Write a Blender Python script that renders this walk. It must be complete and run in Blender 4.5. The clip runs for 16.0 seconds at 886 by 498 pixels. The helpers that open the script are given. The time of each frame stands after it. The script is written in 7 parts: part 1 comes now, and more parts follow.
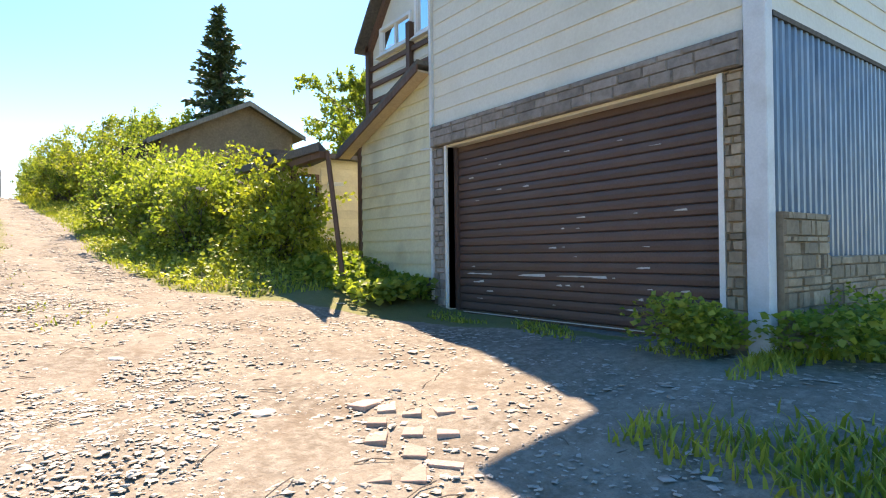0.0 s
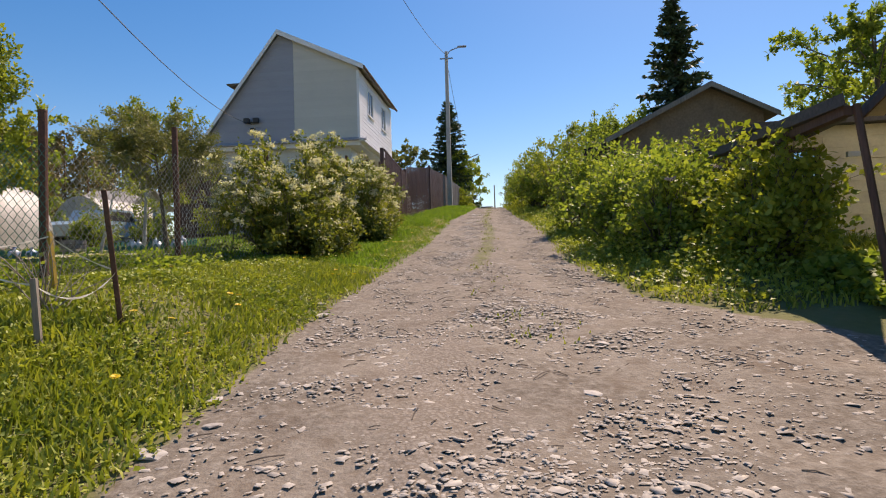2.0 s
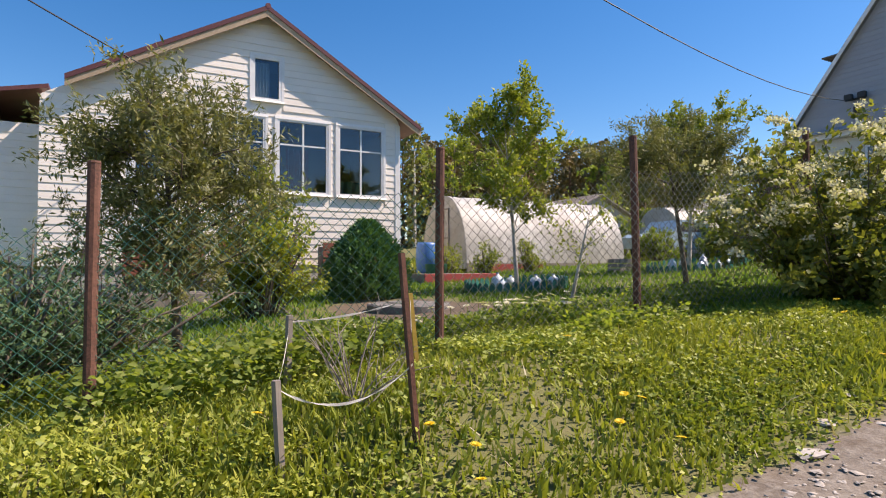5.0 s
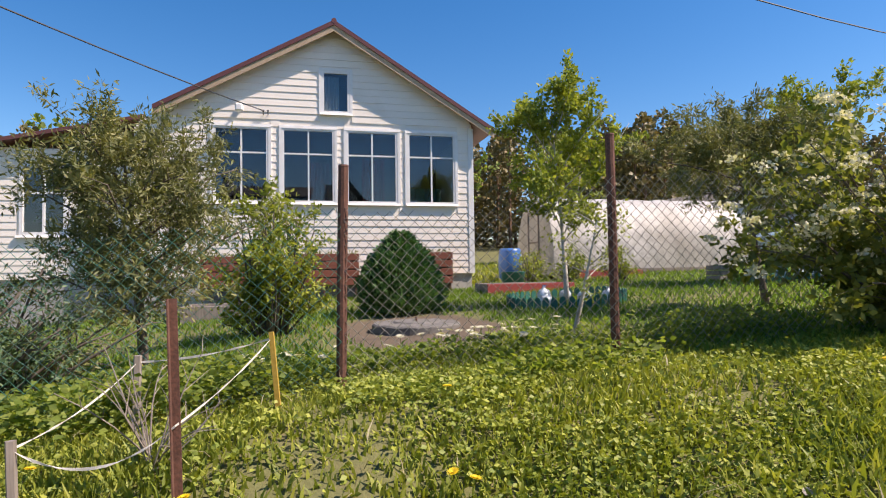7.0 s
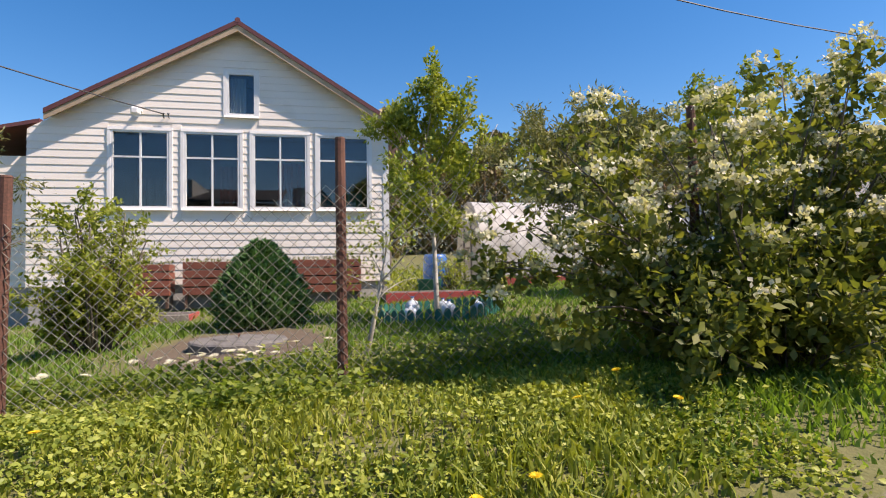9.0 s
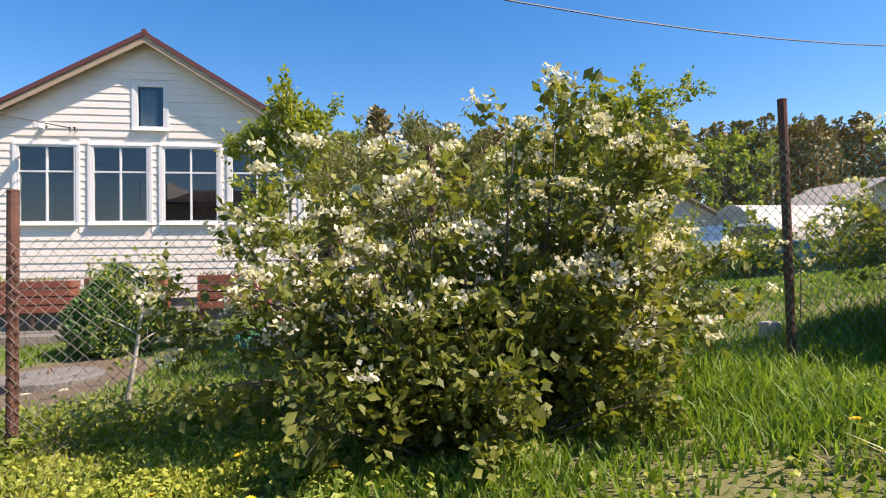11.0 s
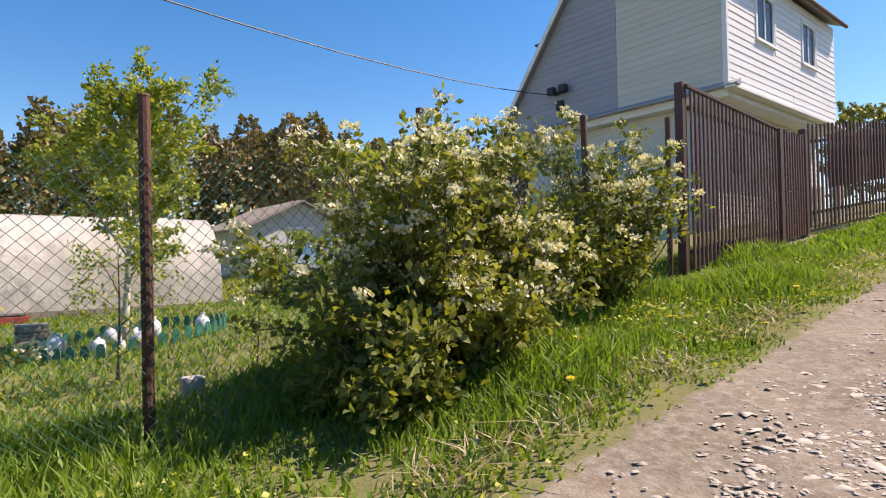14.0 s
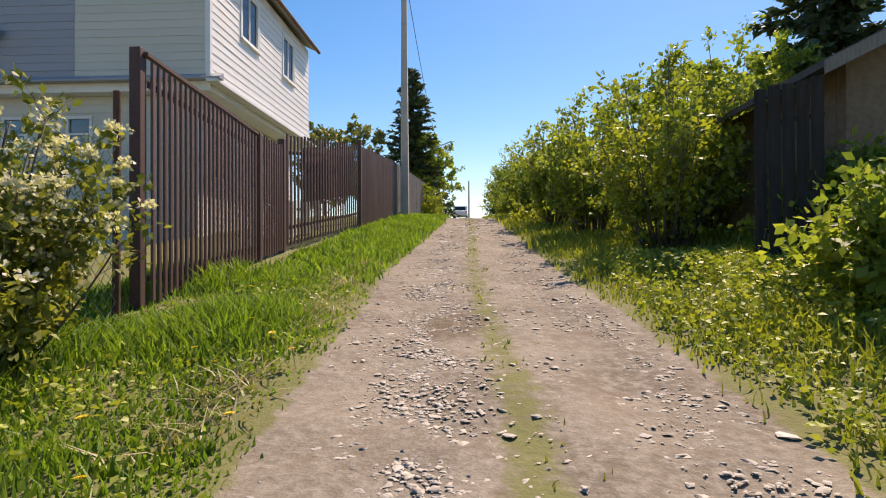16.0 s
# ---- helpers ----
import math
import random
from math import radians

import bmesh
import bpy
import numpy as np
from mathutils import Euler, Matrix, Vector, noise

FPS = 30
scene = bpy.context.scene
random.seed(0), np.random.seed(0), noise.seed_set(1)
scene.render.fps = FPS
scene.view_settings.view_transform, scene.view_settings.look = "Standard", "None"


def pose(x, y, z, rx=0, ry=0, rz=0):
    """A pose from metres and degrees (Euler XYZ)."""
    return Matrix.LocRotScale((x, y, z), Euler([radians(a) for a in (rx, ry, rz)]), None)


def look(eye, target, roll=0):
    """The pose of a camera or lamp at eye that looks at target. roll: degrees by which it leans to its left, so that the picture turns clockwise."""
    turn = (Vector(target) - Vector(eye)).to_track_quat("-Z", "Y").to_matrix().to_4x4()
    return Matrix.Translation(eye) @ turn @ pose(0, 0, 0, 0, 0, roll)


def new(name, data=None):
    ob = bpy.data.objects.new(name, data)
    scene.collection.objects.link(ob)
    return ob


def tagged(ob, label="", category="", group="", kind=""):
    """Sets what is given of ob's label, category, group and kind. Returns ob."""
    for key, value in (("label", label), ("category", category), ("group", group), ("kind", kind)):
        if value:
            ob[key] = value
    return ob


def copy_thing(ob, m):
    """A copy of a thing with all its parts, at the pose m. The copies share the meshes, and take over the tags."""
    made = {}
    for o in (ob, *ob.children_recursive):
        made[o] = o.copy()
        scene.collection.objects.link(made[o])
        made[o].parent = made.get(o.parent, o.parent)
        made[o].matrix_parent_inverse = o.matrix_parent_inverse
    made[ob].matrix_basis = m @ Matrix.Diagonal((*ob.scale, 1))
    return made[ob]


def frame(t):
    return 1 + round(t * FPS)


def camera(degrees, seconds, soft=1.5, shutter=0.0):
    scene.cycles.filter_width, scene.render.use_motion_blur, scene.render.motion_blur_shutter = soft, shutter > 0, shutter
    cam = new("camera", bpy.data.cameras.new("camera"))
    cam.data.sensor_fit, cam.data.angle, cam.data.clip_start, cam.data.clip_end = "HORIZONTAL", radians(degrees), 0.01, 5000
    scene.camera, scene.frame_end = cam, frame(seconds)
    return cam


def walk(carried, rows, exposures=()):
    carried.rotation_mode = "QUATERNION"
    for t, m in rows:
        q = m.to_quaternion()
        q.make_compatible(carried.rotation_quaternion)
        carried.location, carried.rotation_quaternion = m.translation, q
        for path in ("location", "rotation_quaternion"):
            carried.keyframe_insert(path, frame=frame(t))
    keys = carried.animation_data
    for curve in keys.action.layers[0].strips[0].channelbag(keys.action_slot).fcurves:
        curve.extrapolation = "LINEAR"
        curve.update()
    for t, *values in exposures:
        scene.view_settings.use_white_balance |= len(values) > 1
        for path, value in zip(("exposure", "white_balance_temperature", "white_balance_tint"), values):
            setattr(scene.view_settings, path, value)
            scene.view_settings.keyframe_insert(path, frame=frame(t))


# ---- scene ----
cam = camera(74.4, 16.0, soft=1.1)
PATH = [
    (0.0, (-0.195, 0.641, 1.812), (0.991, 2.251, 1.829), -0.77),
    (0.5, (-0.133, 1.064, 1.81), (0.568, 2.937, 1.839), -0.86),
    (1.0, (-0.16, 1.523, 1.886), (0.241, 3.482, 1.915), -0.87),
    (1.5, (-0.007, 1.956, 1.937), (0.122, 3.952, 1.967), -1.19),
    (2.0, (-0.066, 2.163, 1.88), (-0.277, 4.151, 1.916), -1.53),
    (2.5, (-0.07, 2.742, 1.981), (-0.482, 4.699, 2.014), -1.49),
    (3.0, (-0.108, 3.469, 2.071), (-0.635, 5.398, 2.108), -1.78),
    (3.5, (-0.226, 3.809, 2.151), (-1.104, 5.605, 2.195), -1.3),
    (4.0, (-0.35, 4.236, 2.271), (-1.636, 5.767, 2.32), -0.65),
    (4.5, (-0.224, 4.569, 2.334), (-1.809, 5.787, 2.393), -0.39),
    (7.0, (0.06, 6.85, 2.59), (-1.886, 7.306, 2.656), -0.79),
    (7.5, (-0.004, 7.505, 2.656), (-1.953, 7.946, 2.718), -0.84),
    (8.0, (-0.042, 8.048, 2.652), (-1.993, 8.486, 2.717), -0.87),
    (10.5, (0.262, 10.878, 2.988), (-1.704, 11.241, 3.044), -0.97),
    (11.0, (0.204, 11.515, 3.127), (-1.765, 11.862, 3.174), -0.94),
    (11.5, (0.237, 12.126, 3.168), (-1.73, 12.484, 3.216), -0.88),
    (12.0, (0.328, 12.412, 3.216), (-1.621, 12.861, 3.266), -1.04),
    (12.5, (0.306, 12.929, 3.205), (-1.554, 13.66, 3.281), -1.5),
    (13.0, (0.121, 13.46, 3.271), (-1.591, 14.493, 3.32), -0.88),
    (13.5, (0.05, 13.975, 3.336), (-1.596, 15.111, 3.385), -0.85),
    (14.0, (-0.101, 14.423, 3.376), (-1.644, 15.694, 3.421), -0.96),
    (14.5, (-0.321, 14.941, 3.48), (-1.564, 16.508, 3.511), -0.53),
    (15.0, (-0.521, 15.529, 3.586), (-1.44, 17.306, 3.613), -0.55),
    (15.5, (-0.674, 15.963, 3.638), (-1.311, 17.859, 3.659), -0.27),
    (16.0, (-0.783, 16.354, 3.704), (-0.89, 18.351, 3.719), -0.25),
]
walk(cam, [(t, look(e, a, r)) for t, e, a, r in PATH],
     [(0, 1.6, 8000, 18), (0.3, 1.3, 7800, 18), (0.7, 0.85, 7500, 20), (1.2, 0.45, 7500, 22), (2, 0.26, 7500, 24), (3.0, 0.33, 7300, 24), (4.5, 0.5, 7100, 24), (8, 0.5, 7000, 24), (10.5, 0.65, 7100, 24), (11.5, 0.85, 7100, 24), (12.5, 0.76, 7200, 24), (14.5, 0.68, 7600, 24), (16, 0.52, 7800, 22)])

# ---- light ----
SUN_AZ, SUN_EL = radians(23), radians(50.5)
world = bpy.data.worlds.new("sky")
scene.world = world
world.use_nodes = True
wn = world.node_tree
sky = wn.nodes.new("ShaderNodeTexSky")
sky.sky_type, sky.sun_disc = "NISHITA", False
sky.sun_elevation, sky.sun_rotation = SUN_EL, SUN_AZ
sky.air_density, sky.dust_density, sky.ozone_density = 1.0, 0.3, 2.5
deep = wn.nodes.new("ShaderNodeHueSaturation")
deep.inputs["Saturation"].default_value = 1.4
wn.links.new(sky.outputs[0], deep.inputs["Color"])
wn.links.new(deep.outputs[0], wn.nodes["Background"].inputs[0])
wn.nodes["Background"].inputs[1].default_value = 0.12
sun_data = bpy.data.lights.new("sun", "SUN")
sun_data.energy, sun_data.angle, sun_data.color = 5.2, radians(0.5), (1, 0.92, 0.8)
sun = new("sun", sun_data)
TO_SUN = Vector((math.sin(SUN_AZ) * math.cos(SUN_EL), math.cos(SUN_AZ) * math.cos(SUN_EL), math.sin(SUN_EL)))
sun.matrix_world = look(TO_SUN * 80, (0, 0, 0))

# ---- materials ----


def nodes_of(name):
    m = bpy.data.materials.new(name)
    m.use_nodes = True
    nt = m.node_tree
    return m, nt, nt.nodes, nt.links, nt.nodes["Principled BSDF"]


def noise_node(nt, scale, detail=4, rough=0.55, coord=None, stretch=None):
    n = nt.nodes.new("ShaderNodeTexNoise")
    n.inputs["Scale"].default_value, n.inputs["Detail"].default_value, n.inputs["Roughness"].default_value = scale, detail, rough
    c = nt.nodes.new("ShaderNodeNewGeometry")
    out = c.outputs["Position"]
    if stretch:
        v = nt.nodes.new("ShaderNodeMapping")
        v.inputs["Scale"].default_value = stretch
        nt.links.new(out, v.inputs[0])
        out = v.outputs[0]
    nt.links.new(out, n.inputs["Vector"])
    return n


def ramp(nt, src, a, b, lo=0.3, hi=0.7):
    r = nt.nodes.new("ShaderNodeValToRGB")
    r.color_ramp.elements[0].position, r.color_ramp.elements[1].position = lo, hi
    r.color_ramp.elements[0].color, r.color_ramp.elements[1].color = (*a, 1), (*b, 1)
    nt.links.new(src, r.inputs[0])
    return r.outputs[0]


def mixc(nt, fac, a, b, blend="MIX"):
    n = nt.nodes.new("ShaderNodeMix")
    n.data_type, n.blend_type = "RGBA", blend
    for i, v in ((0, fac), (6, a), (7, b)):
        if isinstance(v, (int, float)):
            n.inputs[i].default_value = v
        elif isinstance(v, tuple):
            n.inputs[i].default_value = (*v, 1)
        else:
            nt.links.new(v, n.inputs[i])
    return n.outputs[2]


def bump(nt, bsdf, src, strength, dist=0.01):
    b = nt.nodes.new("ShaderNodeBump")
    b.inputs["Strength"].default_value, b.inputs["Distance"].default_value = strength, dist
    nt.links.new(src, b.inputs["Height"])
    nt.links.new(b.outputs[0], bsdf.inputs["Normal"])


def surface(name, a, b, grain=30, broad=1.5, rough=0.6, relief=0.3, metal=0.0, stain=None, stain_amt=0.35, stretch=None, vary=0.1, dist=0.006):
    """Two colours mixed by fine grain, darkened or stained by broad patches, with relief; pieces vary a little one by one."""
    m, nt, ns, lk, bs = nodes_of(name)
    fine, wide = noise_node(nt, grain, 5, 0.6, stretch=stretch), noise_node(nt, broad, 4, 0.6)
    col = ramp(nt, fine.outputs[0], a, b)
    st = stain or tuple(c * 0.55 for c in a)
    f = nt.nodes.new("ShaderNodeMapRange")
    f.inputs[1].default_value, f.inputs[2].default_value, f.inputs[4].default_value = 0.48, 0.75, stain_amt
    lk.new(wide.outputs[0], f.inputs[0])
    col = mixc(nt, f.outputs[0], col, st)
    if vary:
        oi = ns.new("ShaderNodeObjectInfo")
        hs = ns.new("ShaderNodeHueSaturation")
        mr = ns.new("ShaderNodeMapRange")
        mr.inputs[3].default_value, mr.inputs[4].default_value = 1 - vary, 1 + vary
        lk.new(oi.outputs["Random"], mr.inputs[0])
        lk.new(mr.outputs[0], hs.inputs["Value"])
        lk.new(col, hs.inputs["Color"])
        col = hs.outputs[0]
    lk.new(col, bs.inputs["Base Color"])
    rr = ns.new("ShaderNodeMapRange")
    rr.inputs[3].default_value, rr.inputs[4].default_value = max(0.05, rough - 0.12), min(1, rough + 0.12)
    lk.new(wide.outputs[0], rr.inputs[0])
    lk.new(rr.outputs[0], bs.inputs["Roughness"])
    bs.inputs["Metallic"].default_value = metal
    if relief:
        bump(nt, bs, fine.outputs[0], relief, dist)
    return m


def foliage(name, a, b, c, rough=0.55, glow=0.45):
    """Leaf: three greens by island, with light passing through."""
    m, nt, ns, lk, bs = nodes_of(name)
    g = ns.new("ShaderNodeNewGeometry")
    r = ns.new("ShaderNodeValToRGB")
    r.color_ramp.elements[0].color, r.color_ramp.elements[1].color = (*a, 1), (*c, 1)
    e = r.color_ramp.elements.new(0.55)
    e.color = (*b, 1)
    lk.new(g.outputs["Random Per Island"], r.inputs[0])
    w = noise_node(nt, 0.9, 2)
    col = mixc(nt, 0.35, r.outputs[0], ramp(nt, w.outputs[0], a, c), "MIX")
    lk.new(col, bs.inputs["Base Color"])
    bs.inputs["Roughness"].default_value = rough
    t = ns.new("ShaderNodeBsdfTranslucent")
    tc = mixc(nt, 1.0, col, (1.0, 1.0, 0.45), "MULTIPLY")
    lk.new(tc, t.inputs[0])
    mx = ns.new("ShaderNodeMixShader")
    mx.inputs[0].default_value = glow
    lk.new(bs.outputs[0], mx.inputs[1])
    lk.new(t.outputs[0], mx.inputs[2])
    lk.new(mx.outputs[0], ns["Material Output"].inputs[0])
    return m


def glass(name, tint=(0.6, 0.68, 0.72)):
    m, nt, ns, lk, bs = nodes_of(name)
    tr, gl, fr, mx = ns.new("ShaderNodeBsdfTransparent"), ns.new("ShaderNodeBsdfGlossy"), ns.new("ShaderNodeFresnel"), ns.new("ShaderNodeMixShader")
    tr.inputs[0].default_value = (*tint, 1)
    gl.inputs["Roughness"].default_value = 0.02
    mr = ns.new("ShaderNodeMapRange")
    mr.inputs[3].default_value, mr.inputs[4].default_value = 0.05, 1.0
    fr.inputs[0].default_value = 1.5
    lk.new(fr.outputs[0], mr.inputs[0])
    lk.new(mr.outputs[0], mx.inputs[0])
    lk.new(tr.outputs[0], mx.inputs[1])
    lk.new(gl.outputs[0], mx.inputs[2])
    lk.new(mx.outputs[0], ns["Material Output"].inputs[0])
    return m


def ground_material():
    """Packed road soil, gravel and grass floor, by the masks laid on the ground's points."""
    m, nt, ns, lk, bs = nodes_of("ground")
    att = ns.new("ShaderNodeAttribute")
    att.attribute_name = "soil"
    sep = ns.new("ShaderNodeSeparateColor")
    lk.new(att.outputs["Color"], sep.inputs[0])
    n1, n2, n3, n4 = noise_node(nt, 1.3, 5), noise_node(nt, 14, 6, 0.65), noise_node(nt, 70, 3), noise_node(nt, 5, 5, 0.65)
    vor = ns.new("ShaderNodeTexVoronoi")
    vor.inputs["Scale"].default_value = 42
    lk.new(ns.new("ShaderNodeNewGeometry").outputs["Position"], vor.inputs["Vector"])
    dirt = mixc(nt, ramp(nt, n1.outputs[0], (0, 0, 0), (1, 1, 1), 0.35, 0.65), (0.152, 0.127, 0.1), (0.262, 0.226, 0.182))
    dirt = mixc(nt, ramp(nt, n2.outputs[0], (0, 0, 0), (1, 1, 1), 0.42, 0.68), dirt, (0.31, 0.278, 0.232))
    dirt = mixc(nt, ramp(nt, n3.outputs[0], (0.5, 0.5, 0.5), (0, 0, 0), 0.25, 0.5), dirt, (0.14, 0.11, 0.085))
    dirt = mixc(nt, ramp(nt, noise_node(nt, 2.6, 6, 0.7).outputs[0], (0, 0, 0), (0.75, 0.75, 0.75), 0.52, 0.66), dirt, (0.15, 0.115, 0.085))
    gravel = mixc(nt, vor.outputs["Color"], (0.24, 0.208, 0.172), (0.33, 0.29, 0.245))
    gravel = mixc(nt, ramp(nt, vor.outputs["Distance"], (0, 0, 0), (0.8, 0.8, 0.8), 0.35, 0.62), gravel, (0.19, 0.155, 0.12))
    grass = mixc(nt, n2.outputs[0], (0.12, 0.125, 0.05), (0.2, 0.2, 0.085))
    grass = mixc(nt, ramp(nt, n4.outputs[0], (0, 0, 0), (0.6, 0.6, 0.6), 0.5, 0.72), grass, (0.2, 0.165, 0.09))
    soil = mixc(nt, n2.outputs[0], (0.1, 0.078, 0.055), (0.19, 0.15, 0.11))

    def edged(chan):
        a = ns.new("ShaderNodeMath")
        a.operation = "ADD"
        lk.new(sep.outputs[chan], a.inputs[0])
        s = ns.new("ShaderNodeMath")
        s.operation = "MULTIPLY_ADD"
        lk.new(n4.outputs[0], s.inputs[0])
        s.inputs[1].default_value, s.inputs[2].default_value = 0.9, -0.45
        lk.new(s.outputs[0], a.inputs[1])
        return ramp(nt, a.outputs[0], (0, 0, 0), (1, 1, 1), 0.4, 0.6)
    col = mixc(nt, edged(0), grass, dirt)
    col = mixc(nt, edged(1), col, gravel)
    col = mixc(nt, edged(2), col, soil)
    lk.new(col, bs.inputs["Base Color"])
    bs.inputs["Roughness"].default_value = 0.95
    bs.inputs["Specular IOR Level"].default_value = 0.15
    hsum = ns.new("ShaderNodeMath")
    hsum.operation = "ADD"
    lk.new(n2.outputs[0], hsum.inputs[0])
    inv = ns.new("ShaderNodeMath")
    inv.operation = "MULTIPLY_ADD"
    lk.new(vor.outputs["Distance"], inv.inputs[0])
    inv.inputs[1].default_value, inv.inputs[2].default_value = -0.15, 0.15
    lk.new(inv.outputs[0], hsum.inputs[1])
    bump(nt, bs, hsum.outputs[0], 0.6, 0.025)
    return m


M = {}
M["ground"] = ground_material()
M["white_siding"] = surface("white_siding", (0.82, 0.76, 0.67), (0.87, 0.81, 0.72), 40, 1.2, 0.45, 0.05, stain=(0.55, 0.5, 0.42), stain_amt=0.25, vary=0.03)
M["cream_siding"] = surface("cream_siding", (0.68, 0.64, 0.54), (0.76, 0.72, 0.62), 30, 1.0, 0.5, 0.06, stain=(0.5, 0.46, 0.36), stain_amt=0.4, vary=0.04)
M["yellow_siding"] = surface("yellow_siding", (0.62, 0.56, 0.36), (0.72, 0.66, 0.45), 24, 1.6, 0.55, 0.12, stain=(0.36, 0.31, 0.19), stain_amt=0.6, vary=0.06)
M["grey_siding"] = surface("grey_siding", (0.3, 0.31, 0.34), (0.36, 0.37, 0.4), 30, 0.8, 0.5, 0.05, stain_amt=0.15, vary=0.04)
M["beige_siding"] = surface("beige_siding", (0.56, 0.54, 0.46), (0.63, 0.61, 0.53), 30, 0.8, 0.5, 0.05, stain_amt=0.15, vary=0.04)
M["bright_siding"] = surface("bright_siding", (0.74, 0.72, 0.7), (0.8, 0.78, 0.76), 30, 0.8, 0.5, 0.05, stain_amt=0.12, vary=0.03)
M["white_paint"] = surface("white_paint", (0.74, 0.74, 0.72), (0.82, 0.82, 0.8), 60, 2.5, 0.5, 0.1, stain=(0.5, 0.47, 0.42), vary=0.03)
M["bluish_paint"] = surface("bluish_paint", (0.6, 0.64, 0.68), (0.7, 0.73, 0.76), 50, 3, 0.5, 0.15, stain=(0.3, 0.28, 0.25), vary=0.03)
M["brown_shutter"] = surface("brown_shutter", (0.08, 0.046, 0.04), (0.115, 0.07, 0.06), 50, 2.2, 0.45, 0.15, stain=(0.15, 0.11, 0.09), stain_amt=0.35, vary=0.12)
M["scuff"] = surface("scuff", (0.5, 0.47, 0.44), (0.7, 0.67, 0.63), 60, 5, 0.7, 0.2)
M["brown_wood"] = surface("brown_wood", (0.085, 0.045, 0.03), (0.16, 0.085, 0.055), 30, 2, 0.7, 0.4, stretch=(1, 1, 0.08), vary=0.15)
M["old_wood"] = surface("old_wood", (0.2, 0.17, 0.14), (0.34, 0.3, 0.26), 26, 2, 0.85, 0.5, stretch=(1, 1, 0.1), vary=0.15)
M["red_planks"] = surface("red_planks", (0.17, 0.05, 0.03), (0.26, 0.085, 0.05), 30, 2.5, 0.7, 0.3, stretch=(1, 0.1, 1), vary=0.15)
M["red_paint"] = surface("red_paint", (0.32, 0.05, 0.05), (0.42, 0.08, 0.07), 40, 3, 0.6, 0.2)
M["yellow_paint"] = surface("yellow_paint", (0.42, 0.27, 0.04), (0.55, 0.36, 0.07), 40, 6, 0.6, 0.2)
M["rust"] = surface("rust", (0.07, 0.035, 0.025), (0.17, 0.075, 0.05), 60, 6, 0.85, 0.5, stain=(0.25, 0.12, 0.08), stain_amt=0.5, vary=0.15)
M["fence_metal"] = surface("fence_metal", (0.085, 0.04, 0.034), (0.13, 0.066, 0.055), 40, 2, 0.62, 0.1, stain=(0.1, 0.07, 0.06), vary=0.2)
M["grey_fence"] = surface("grey_fence", (0.13, 0.115, 0.11), (0.2, 0.18, 0.17), 26, 2, 0.8, 0.3, stretch=(1, 1, 0.1), vary=0.2)
M["concrete"] = surface("concrete", (0.34, 0.33, 0.31), (0.46, 0.45, 0.42), 40, 3, 0.9, 0.3)
M["dark_concrete"] = surface("dark_concrete", (0.12, 0.115, 0.105), (0.2, 0.19, 0.175), 40, 4, 0.9, 0.4)
M["stone_tile"] = surface("stone_tile", (0.25, 0.19, 0.13), (0.38, 0.3, 0.215), 22, 3, 0.8, 0.6, stain=(0.16, 0.125, 0.1), stain_amt=0.5, vary=0.3, dist=0.012)
M["beam_tile"] = surface("beam_tile", (0.2, 0.17, 0.15), (0.33, 0.29, 0.26), 18, 3, 0.8, 0.6, stain=(0.1, 0.085, 0.08), stain_amt=0.6, vary=0.25, dist=0.012)
M["blue_sheet"] = surface("blue_sheet", (0.09, 0.15, 0.22), (0.2, 0.29, 0.38), 12, 2, 0.42, 0.1, metal=0.35, stain=(0.3, 0.36, 0.42), stain_amt=0.6, stretch=(1, 1, 0.12))
M["roof_red"] = surface("roof_red", (0.13, 0.045, 0.04), (0.19, 0.07, 0.06), 30, 2, 0.4, 0.1, metal=0.1)
M["shed_wall"] = surface("shed_wall", (0.5, 0.51, 0.5), (0.6, 0.61, 0.6), 12, 1.5, 0.8, 0.2, stain=(0.3, 0.28, 0.25))
M["slate"] = surface("slate", (0.2, 0.175, 0.15), (0.3, 0.27, 0.235), 12, 1.5, 0.85, 0.4)
M["roof_grey"] = surface("roof_grey", (0.3, 0.29, 0.27), (0.42, 0.41, 0.39), 20, 1.5, 0.85, 0.4, stain=(0.15, 0.14, 0.12))
M["dark_felt"] = surface("dark_felt", (0.07, 0.062, 0.055), (0.13, 0.115, 0.1), 20, 2, 0.9, 0.4)
M["soffit"] = surface("soffit", (0.42, 0.31, 0.2), (0.52, 0.4, 0.27), 20, 2, 0.7, 0.2)
M["clay_wall"] = surface("clay_wall", (0.2, 0.142, 0.095), (0.29, 0.21, 0.145), 12, 2, 0.9, 0.4)
# Room surfaces coloured dark, so the shade indoors is in the paint.
M["unlit_interior"] = surface("unlit_interior", (0.1, 0.085, 0.07), (0.14, 0.12, 0.1), 5, 1, 0.9, 0.0)
M["curtain_red"] = surface("curtain_red", (0.2, 0.03, 0.025), (0.3, 0.05, 0.04), 12, 2, 0.9, 0.1)
M["curtain"] = surface("curtain", (0.6, 0.6, 0.58), (0.75, 0.75, 0.73), 14, 2, 0.9, 0.2)
M["teal_cloth"] = surface("teal_cloth", (0.03, 0.16, 0.17), (0.05, 0.25, 0.26), 12, 2, 0.8, 0.1)
M["glass"] = glass("glass")
M["film"] = surface("film", (0.36, 0.345, 0.3), (0.6, 0.585, 0.54), 3.2, 0.8, 0.55, 0.7, stain=(0.26, 0.235, 0.18), stain_amt=0.75, dist=0.06)
M["steel"] = surface("steel", (0.3, 0.3, 0.3), (0.42, 0.42, 0.42), 40, 4, 0.4, 0.1, metal=0.8)
